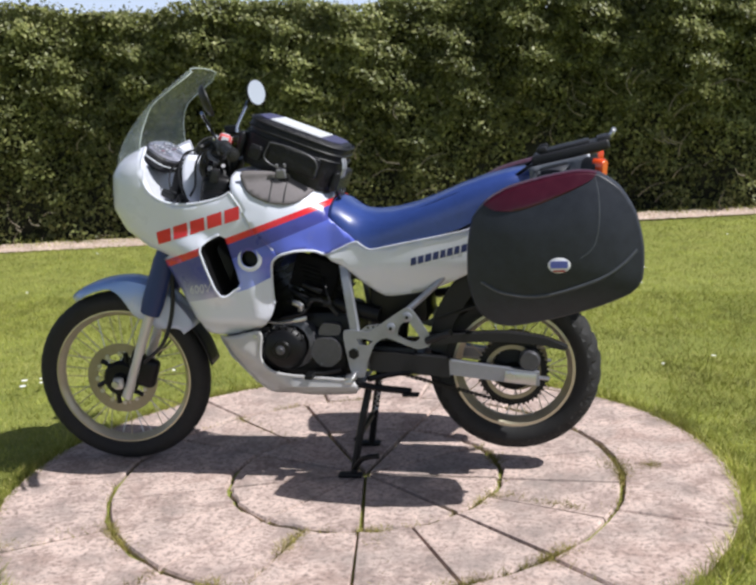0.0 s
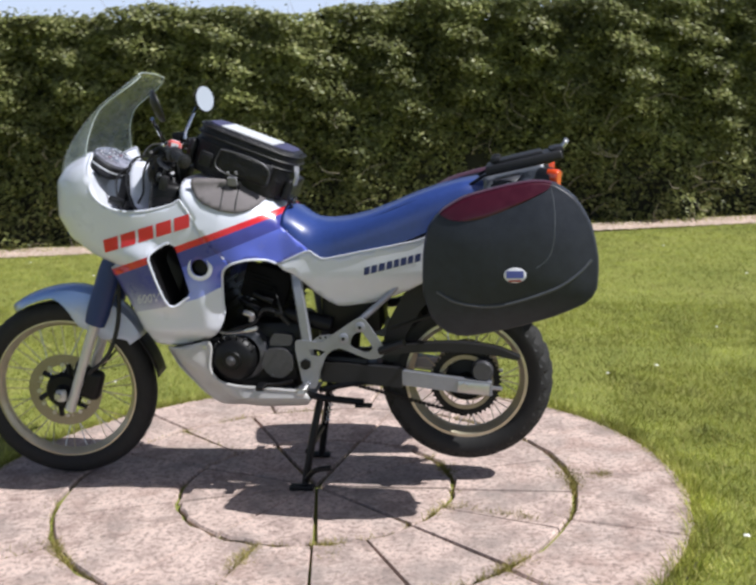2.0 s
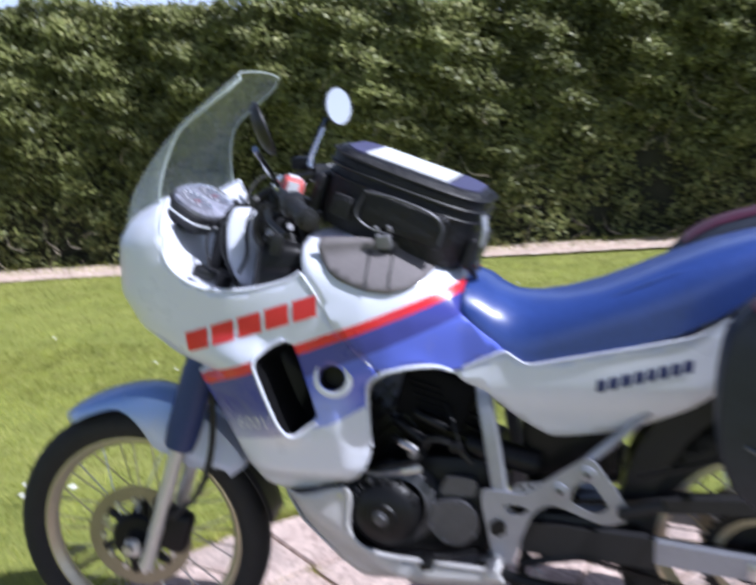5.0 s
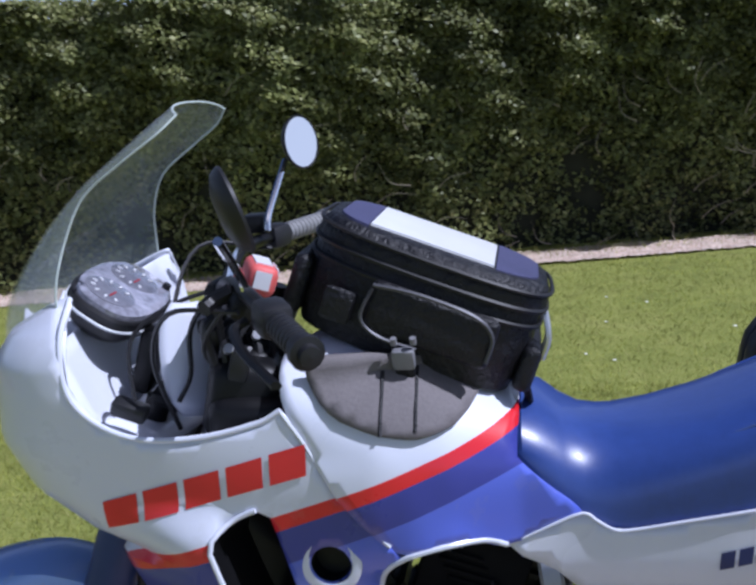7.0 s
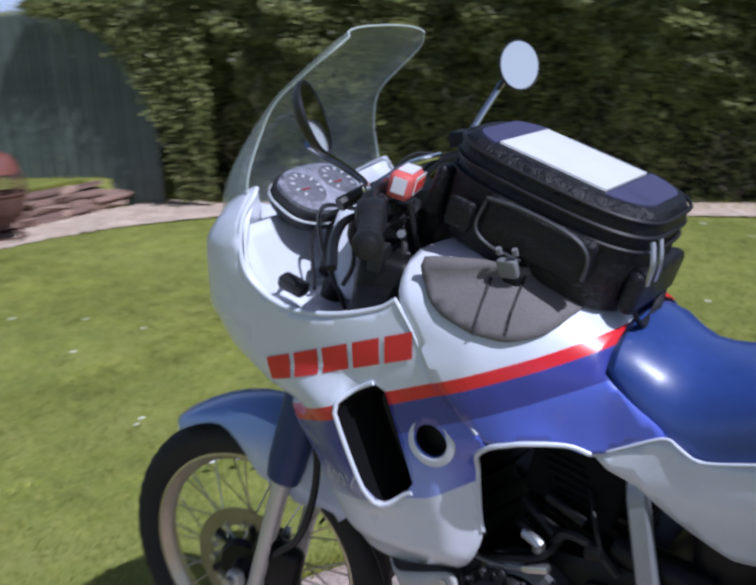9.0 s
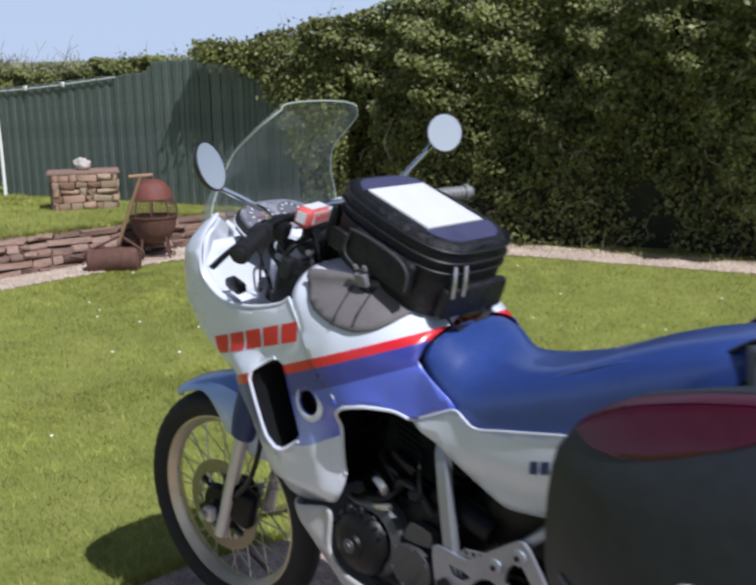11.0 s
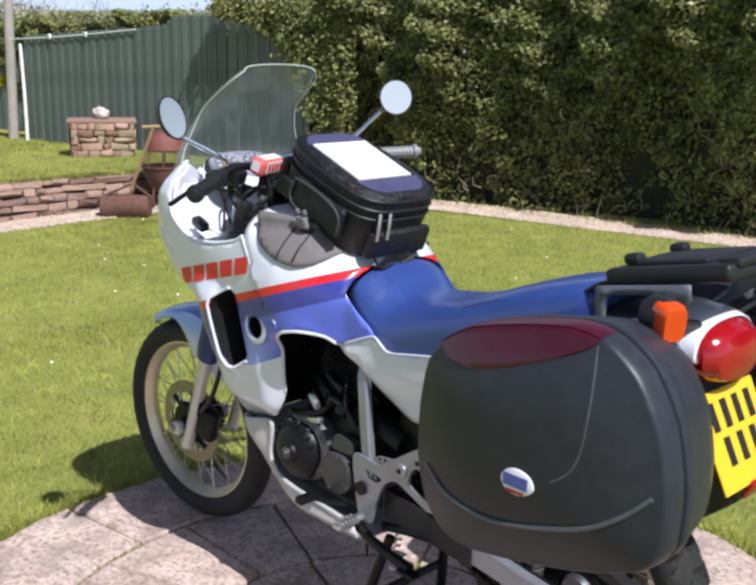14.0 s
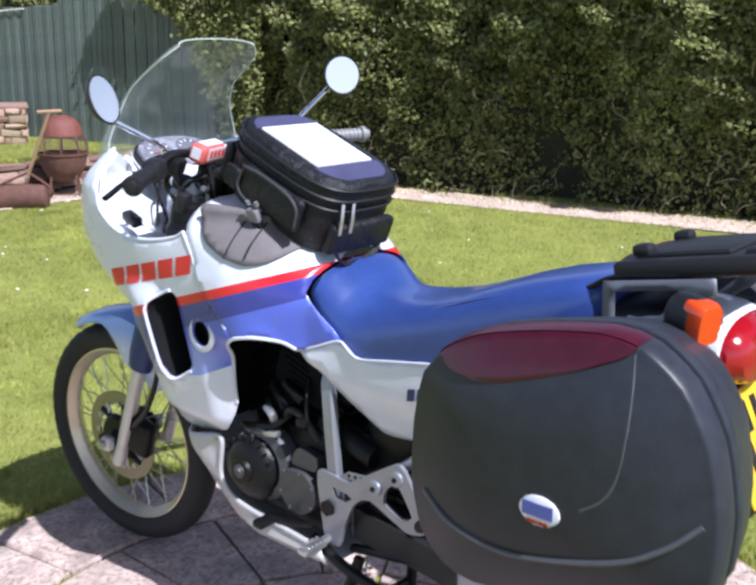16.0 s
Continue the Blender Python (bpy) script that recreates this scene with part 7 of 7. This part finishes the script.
for s in (-1, 1):
    bm = tube(bmesh.new(), [(0.80, 0.115 * s, 1.085), (0.86, 0.13 * s, 1.118), (0.98, 0.13 * s, 1.140), (1.07, 0.10 * s, 1.155), (1.08, 0.0, 1.157)], 0.0055, 8, 4)
    part("rack_rail", bm, M_ENGINE, bike, "black tubular luggage rack")
    part("pannier_rail", tube(bmesh.new(), [(0.80, 0.13 * s, 1.02), (0.86, 0.20 * s, 1.02), (1.02, 0.215 * s, 1.02), (1.03, 0.215 * s, 0.86), (0.78, 0.22 * s, 0.70), (0.52, 0.17 * s, 0.60)], 0.0065, 8, 4), M_ENGINE, bike, "black pannier carrier")
    plate = [(0.850, 1.025), (0.846, 1.112), (1.045, 1.150), (1.050, 1.120), (1.000, 1.075), (0.935, 1.025)]
    cutout = [(0.872, 1.040), (0.870, 1.098), (0.985, 1.120), (0.975, 1.090), (0.925, 1.040)]
    part("carrier_bracket", panel(plate, lambda x, z: 0.150, (cutout,), 0.02, s, 1), M_BRACKET, bike, "grey steel bracket of the luggage carrier", solid=0.004)
    c = Vector((1.066, 0.264 * s, 1.108))
    m = Matrix.Translation(c) @ Matrix.Rotation(radians(20 * s), 4, 'Z') @ Matrix.Rotation(radians(96), 4, 'Y') @ Matrix.Scale(0.86, 4)
    ind = part("indicator", lathe(bmesh.new(), [(0.036, -0.055), (0.045, -0.045), (0.049, -0.012), (0.049, 0.002), (0.044, 0.004)], (0, 0, 0), 22, 'Z', m @ Matrix.Diagonal((0.92, 0.72, 1, 1))), M_BLACKPLASTIC, bike, "indicator with amber lens")
    part("lens", loft(bmesh.new(), [[m @ Vector((a * k * 0.92, b * k * 0.70, h)) for a, b in [(0.044 * math.copysign(abs(math.cos(t)) ** 0.5, math.cos(t)), 0.044 * math.copysign(abs(math.sin(t)) ** 0.5, math.sin(t))) for t in (2 * math.pi * i / 24 for i in range(24))]]
                                    for k, h in ((1.0, -0.010), (1.03, 0.002), (1.0, 0.022), (0.86, 0.031))]), M_AMBER, ind, "amber lens")
    part("stalk", tube(bmesh.new(), [(1.03, 0.08 * s, 1.06), (1.035, 0.17 * s, 1.080), (1.042, 0.235 * s, 1.100)], 0.009, 8, 3), M_BLACKPLASTIC, ind)
bm = bmesh.new()
rings = []
for t, w, h, zz in ((1.00, 0.088, 0.050, 1.006), (1.030, 0.104, 0.060, 1.002), (1.058, 0.103, 0.060, 0.999), (1.082, 0.082, 0.048, 0.996), (1.089, 0.045, 0.026, 0.996), (1.091, 0.012, 0.007, 0.996)):
    rings.append([Vector((t, w * math.copysign(abs(math.cos(a)) ** 0.8, math.cos(a)), zz + h * math.copysign(abs(math.sin(a)) ** 0.85, math.sin(a)))) for a in (2 * math.pi * j / 28 for j in range(28))])
part("tail_lamp", loft(bm, rings), M_TAIL, bike, "large red tail lamp")
fender = [Vector((x, 0, z)) for x, z in ((0.80, 0.86), (0.90, 0.93), (0.98, 0.945), (1.03, 0.90), (1.075, 0.80), (1.105, 0.70))]
rows = []
for i, p in enumerate(fender):
    w = (0.11, 0.12, 0.12, 0.105, 0.095, 0.08)[i]
    rows.append([p + Vector((-0.03 * (v * v), w * v, -0.02 * v * v)) for v in (-1, -0.7, -0.35, 0, 0.35, 0.7, 1)])
part("rear_mudguard", loft(bmesh.new(), rows, False, False), M_BLACKPLASTIC, bike, "black rear mudguard", solid=0.006)
PL = Matrix.Translation((1.094, 0.0, 0.839)) @ Matrix(((0, -0.44, 0.898), (1, 0, 0), (0, 0.898, 0.44))).to_4x4()
bm = box(bmesh.new(), (0, 0, 0), (0.222, 0.192, 0.004), None, 0.0015, 1)
bm.transform(PL)
plate = part("number_plate", bm, M_PLATE, bike, "yellow rear number plate with dark bars")
for row, xs in ((0.048, (-0.070, -0.023, 0.023, 0.070)), (-0.022, (-0.050, 0.0, 0.050))):
    for yy in xs:
        bm = box(bmesh.new(), (yy, row, 0.003), (0.022, 0.056, 0.002))
        bm.transform(PL)
        part("character_bar", bm, M_BLACKPLASTIC, plate)
part("plate_reflector", box(bmesh.new(), (1.132, 0.03, 0.738), (0.012, 0.10, 0.045), pose(0, 0, 0, 0, 25, 0), 0.006), M_TAIL, bike, "red reflector below the plate")


# panniers
PAN = [(0.672, 0.90), (0.690, 0.985), (0.735, 1.035), (0.80, 1.070), (0.90, 1.096), (1.00, 1.112), (1.065, 1.103), (1.125, 1.060), (1.170, 0.985), (1.192, 0.885), (1.188, 0.790), (1.155, 0.748), (1.06, 0.708),
       (0.93, 0.673), (0.80, 0.650), (0.740, 0.662), (0.694, 0.706), (0.670, 0.79)]
PC = Vector((0.935, 0.880))
PAN = [(PC.x + (x - 0.935) * 1.045, PC.y + (z - 0.885) * 1.055) for x, z in PAN]
PAN_O = resample(PAN, 0.025, 5)
SHELL = [(0.225, 0.80), (0.24, 0.87), (0.28, 0.925), (0.32, 0.958), (0.350, 0.980), (0.362, 0.988), (0.367, 1.0), (0.382, 1.003), (0.388, 0.997), (0.391, 0.978), (0.399, 0.978), (0.402, 0.997),
         (0.412, 1.003), (0.424, 1.001), (0.438, 0.994), (0.447, 0.983), (0.4505, 0.972), (0.4515, 0.960), (0.458, 0.90), (0.471, 0.78), (0.484, 0.62), (0.493, 0.42), (0.498, 0.22)]


def pan_scale(x, z):
    """How far out a point lies towards the outline of the case, 0 in the middle and 1 at the rim."""
    d = Vector((x, z)) - PC
    if d.length < 1e-6:
        return 0.0
    for p, q in zip(PAN_O, PAN_O[1:] + PAN_O[:1]):
        a, b = Vector(p) - PC, Vector(q) - PC
        det = d.x * (a.y - b.y) - d.y * (a.x - b.x)
        if abs(det) < 1e-12:
            continue
        t = (a.x * (a.y - b.y) - a.y * (a.x - b.x)) / det
        u = (d.x * a.y - d.y * a.x) / det
        if t > 0 and -1e-6 <= u <= 1 + 1e-6:
            return 1.0 / t
    return 1.0


LID = sorted([(k, y) for y, k in SHELL if y >= 0.410])


def pan_depth(x, z):
    return lerp_table([(0.0, 0.499)] + LID, min(1.0, pan_scale(x, z)))


def build_pannier(s, dx=0.0, fold=((0.414, 1.009), (0.404, 1.006))):
    case = thing("pannier", "dark grey plastic hard pannier with a red reflector on the lid", "pannier", "panniers")
    rings = [[Vector((PC.x + (x - PC.x) * k, s * y, PC.y + (z - PC.y) * k)) for x, z in PAN_O] for y, k in SHELL if y <= 0.392]
    part("shell", loft(bmesh.new(), rings), M_PANNIER, case, "dark grey inner shell")
    rings = [[Vector((PC.x + (x - PC.x) * k, s * y, PC.y + (z - PC.y) * k)) for x, z in PAN_O] for y, k in SHELL if y >= 0.391]
    lid = part("lid", loft(bmesh.new(), rings), M_PANNIER, case, "dark grey domed lid")
    # reflector: one shell that folds over the rim of the lid
    low = smooth_path([Vector((x, 0, z)) for x, z in ((0.722, 1.026), (0.735, 1.014), (0.757, 1.006), (0.80, 1.004), (0.85, 1.012), (0.90, 1.028), (0.95, 1.047), (1.00, 1.068), (1.046, 1.092), (1.060, 1.108))], 5)
    rows = []
    for p in low:
        k0 = min(0.985, pan_scale(p.x, p.z))
        dx_, dz_ = (p.x - PC.x) / max(k0, pan_scale(p.x, p.z)), (p.z - PC.y) / max(k0, pan_scale(p.x, p.z))
        ks = [(lerp_table([(0.0, 0.499)] + LID, k0 + (0.985 - k0) * n / 12) + (0.0 if n == 0 else 0.0035), k0 + (0.985 - k0) * n / 12) for n in range(13)]
        rows.append([Vector((PC.x + dx_ * k, s * y, PC.y + dz_ * k)) for y, k in ks + [(0.4505, 0.990), (0.4415, 1.000), (0.428, 1.007)] + list(fold)])
    part("reflector", loft(bmesh.new(), rows, False, False), M_REFLECT, lid, "dark red reflector panel folded over the lid's rim")
    # moulded crease along the lower lid and down its rear
    low = [(0.705, 0.783), (0.767, 0.752), (0.857, 0.739), (0.94, 0.750), (1.065, 0.790), (1.135, 0.832), (1.180, 0.876)]
    part("crease", tube(bmesh.new(), [Vector((x, s * (pan_depth(x, z) + 0.001), z)) for x, z in low], 0.0048, 8, 6), M_CREASE, lid)
    rear = [(1.058, 1.098), (1.066, 1.045), (1.068, 0.985), (1.062, 0.925), (1.045, 0.885), (1.012, 0.858)]
    part("crease", tube(bmesh.new(), [Vector((x, s * (pan_depth(x, z) - 0.0012), z)) for x, z in rear], 0.0021, 6, 6), M_CREASE, lid)
    c = (0.947, 0.838)
    y = pan_depth(*c)
    m = Matrix.Translation((c[0], s * (y + 0.001), c[1])) @ Matrix.Diagonal((1.0, s, 0.68, 1))
    bd = part("badge", lathe(bmesh.new(), [(0.0, 0.006), (0.024, 0.006), (0.034, 0.003), (0.035, -0.004)], (0, 0, 0), 28, 'Y', m), M_BADGE, lid, "oval white badge with blue bar")
    part("badge_bar", box(bmesh.new(), (c[0], s * (y + 0.0075), c[1] + 0.003), (0.052, 0.002, 0.022)), M_BADGEBLUE, bd)
    part("badge_bar", box(bmesh.new(), (c[0], s * (y + 0.0075), c[1] - 0.0165), (0.036, 0.002, 0.005)), M_TAIL, bd)
    part("handle", tube(bmesh.new(), [(1.06, s * 0.34, 0.728), (1.09, s * 0.34, 0.712), (1.15, s * 0.34, 0.722), (1.17, s * 0.34, 0.745)], 0.013, 8, 4), M_BLACKPLASTIC, case, "black carrying handle")
    case.location.x += dx
    return case


build_pannier(-1)
build_pannier(1, -0.09, ((0.414, 1.010), (0.395, 1.012), (0.370, 1.011), (0.345, 0.996), (0.320, 0.972)))


# tank bag
bag = thing("tank_bag", "black nylon tank bag with clear map pocket on the tank", "tank bag")
BG = Matrix.Translation((0.010, -0.026, 1.188)) @ Matrix.Rotation(radians(22), 4, 'Y') @ Matrix.Diagonal((0.97, 0.86, 0.86, 1))


def bag_ring(z, kx, ky, ox=0.0, n=44, ex=0.55):
    pts = []
    for j in range(n):
        a = 2 * math.pi * j / n
        cx, cy = math.cos(a), math.sin(a)
        x = kx * math.copysign(abs(cx) ** ex, cx)
        y = ky * math.copysign(abs(cy) ** ex, cy)
        y *= 1.0 - 0.10 * smoothstep(0.0, -kx, x)
        pts.append(BG @ Vector((x + ox, y, z)))
    return pts


body = part("bag_body", loft(bmesh.new(), [bag_ring(z, kx, ky) for z, kx, ky in ((-0.105, 0.150, 0.115), (-0.10, 0.178, 0.145), (-0.06, 0.186, 0.156), (0.0, 0.188, 0.160), (0.05, 0.185, 0.158), (0.056, 0.182, 0.155))]), M_BAG, bag, "black nylon bag body")
lid = part("bag_lid", loft(bmesh.new(), [bag_ring(z, kx, ky) for z, kx, ky in ((0.052, 0.187, 0.160), (0.062, 0.190, 0.163), (0.082, 0.188, 0.160), (0.098, 0.178, 0.148), (0.104, 0.160, 0.130))]), M_BAG, bag, "black padded lid")
for z, r in ((0.058, 0.0042), (0.030, 0.0035), (0.088, 0.0035)):
    ring = bag_ring(z, 0.190, 0.163)
    part("piping" if z != 0.058 else "zip", tube(bmesh.new(), ring + [ring[0]], r, 6, 1), M_BLACKPLASTIC, lid)


def lid_patch(x0, x1, w, z, mat, name, label):
    bm = bmesh.new()
    half = [(x0 + (x1 - x0) * i / 12) for i in range(13)]
    ys = [min(w, 0.128 * max(0.0, 1 - abs(x / 0.166) ** 3.6) ** 0.30) for x in half]
    ring = [(x, -y) for x, y in zip(half, ys)] + [(x, y) for x, y in list(zip(half, ys))[::-1]]
    low = [bm.verts.new(BG @ Vector((x, y, z - 0.003))) for x, y in ring]
    top = [bm.verts.new(BG @ Vector((x * 0.995, y * 0.985, z + 0.003))) for x, y in ring]
    bm.faces.new(top)
    for k in range(len(ring)):
        q = (k + 1) % len(ring)
        bm.faces.new((low[k], low[q], top[q], top[k]))
    part(name, bm, mat, lid, label, smooth=False)


lid_patch(-0.160, -0.110, 0.122, 0.103, M_BAGBLUE, "front_patch", "navy lid end")
lid_patch(-0.108, 0.090, 0.106, 0.105, M_MAP, "map_pocket", "clear plastic map pocket, sky glare as white colour")
lid_patch(0.094, 0.162, 0.124, 0.103, M_BAGBLUE, "rear_patch", "navy lid end")
for s in (-1, 1):
    bm = box(bmesh.new(), (0.028, 0.164 * s, -0.012), (0.20, 0.028, 0.092), None, 0.014, 3)
    bm.transform(BG)
    pk = part("side_pocket", bm, M_BAG, bag, "black side pocket")
    out = [(-0.070, 0.179 * s, 0.024), (0.0, 0.182 * s, 0.034), (0.085, 0.182 * s, 0.030), (0.120, 0.179 * s, 0.006), (0.124, 0.176 * s, -0.040)]
    part("pocket_zip", tube(bmesh.new(), [BG @ Vector(p) for p in out], 0.0035, 6, 5), M_ENGGREY, pk)
    out = [(-0.070, 0.178 * s, 0.018), (-0.074, 0.179 * s, -0.036), (-0.04, 0.179 * s, -0.058), (0.02, 0.179 * s, -0.058)]
    part("pocket_zip", tube(bmesh.new(), [BG @ Vector(p) for p in out], 0.003, 6, 5), M_ENGGREY, pk)
    bm = box(bmesh.new(), (-0.115, 0.158 * s, -0.035), (0.05, 0.02, 0.06), None, 0.009)
    bm.transform(BG)
    part("strap_pad", bm, M_BAG, bag)
bm = box(bmesh.new(), (0.190, 0, -0.045), (0.030, 0.24, 0.085), None, 0.013, 3)
bm.transform(BG)
part("rear_pocket", bm, M_BAG, bag, "black rear pocket")
bm = box(bmesh.new(), (-0.188, 0, -0.035), (0.030, 0.235, 0.110), None, 0.013, 3)
bm.transform(BG)
part("front_pocket", bm, M_BAG, bag, "black front pocket")
for yy in (-0.06, -0.10):
    part("zip_pull", tube(bmesh.new(), [BG @ Vector((0.188, yy, 0.055)), BG @ Vector((0.204, yy - 0.01, 0.02)), BG @ Vector((0.206, yy - 0.005, -0.02))], 0.0045, 6, 3), M_STEEL, bag, "silver zip pull")
part("rear_strap", tube(bmesh.new(), [BG @ Vector((0.19, -0.10, -0.06)), BG @ Vector((0.215, -0.06, -0.11)), BG @ Vector((0.205, 0.06, -0.11)), BG @ Vector((0.19, 0.10, -0.06))], 0.008, 6, 4, flat=0.5), M_BAG, bag)


def flap_depth(x, z):
    return max(0.10, tank_depth(x, min(z, 1.10)) + 0.006)


FLAP = [(-0.140, 1.140), (-0.145, 1.108), (-0.125, 1.075), (-0.098, 1.052), (-0.045, 1.029), (0.010, 1.018), (0.060, 1.028), (0.092, 1.054), (0.100, 1.090), (0.03, 1.115), (-0.06, 1.135)]
for s in (-1, 1):
    fl = part("base_flap", panel(FLAP, flap_depth, (), 0.014, s, 5), M_FLAP, bag, "grey rounded flap over the tank side", solid=0.006, off=1.0)
    for dx in (-0.040, 0.008):
        part("stitching", tube(bmesh.new(), [Vector((dx, s * (flap_depth(dx, z) + 0.007), z)) for z in (1.030, 1.055, 1.08, 1.105)], 0.0035, 5, 3), M_BAG, fl)
    part("buckle", box(bmesh.new(), (-0.008, s * (flap_depth(-0.008, 1.10) + 0.022), 1.124), (0.034, 0.016, 0.034), pose(0, 0, 0, -20 * s, 0, 0), 0.006), M_BUCKLE, bag, "grey plastic buckle")
    for sx in (-0.020, 0.008):
        part("buckle_pin", cyl(bmesh.new(), (sx, s * (flap_depth(-0.008, 1.10) + 0.026), 1.147), (sx, s * (flap_depth(-0.008, 1.10) + 0.030), 1.157), 0.005, n=8), M_BUCKLE, bag)
    part("buckle_strap", box(bmesh.new(), (-0.008, s * (flap_depth(-0.008, 1.10) + 0.012), 1.105), (0.028, 0.014, 0.06), pose(0, 0, 0, -20 * s, 0, 0), 0.004), M_BAG, bag)

# ---- pieces of the setting ----
build_wall()
build_patio()
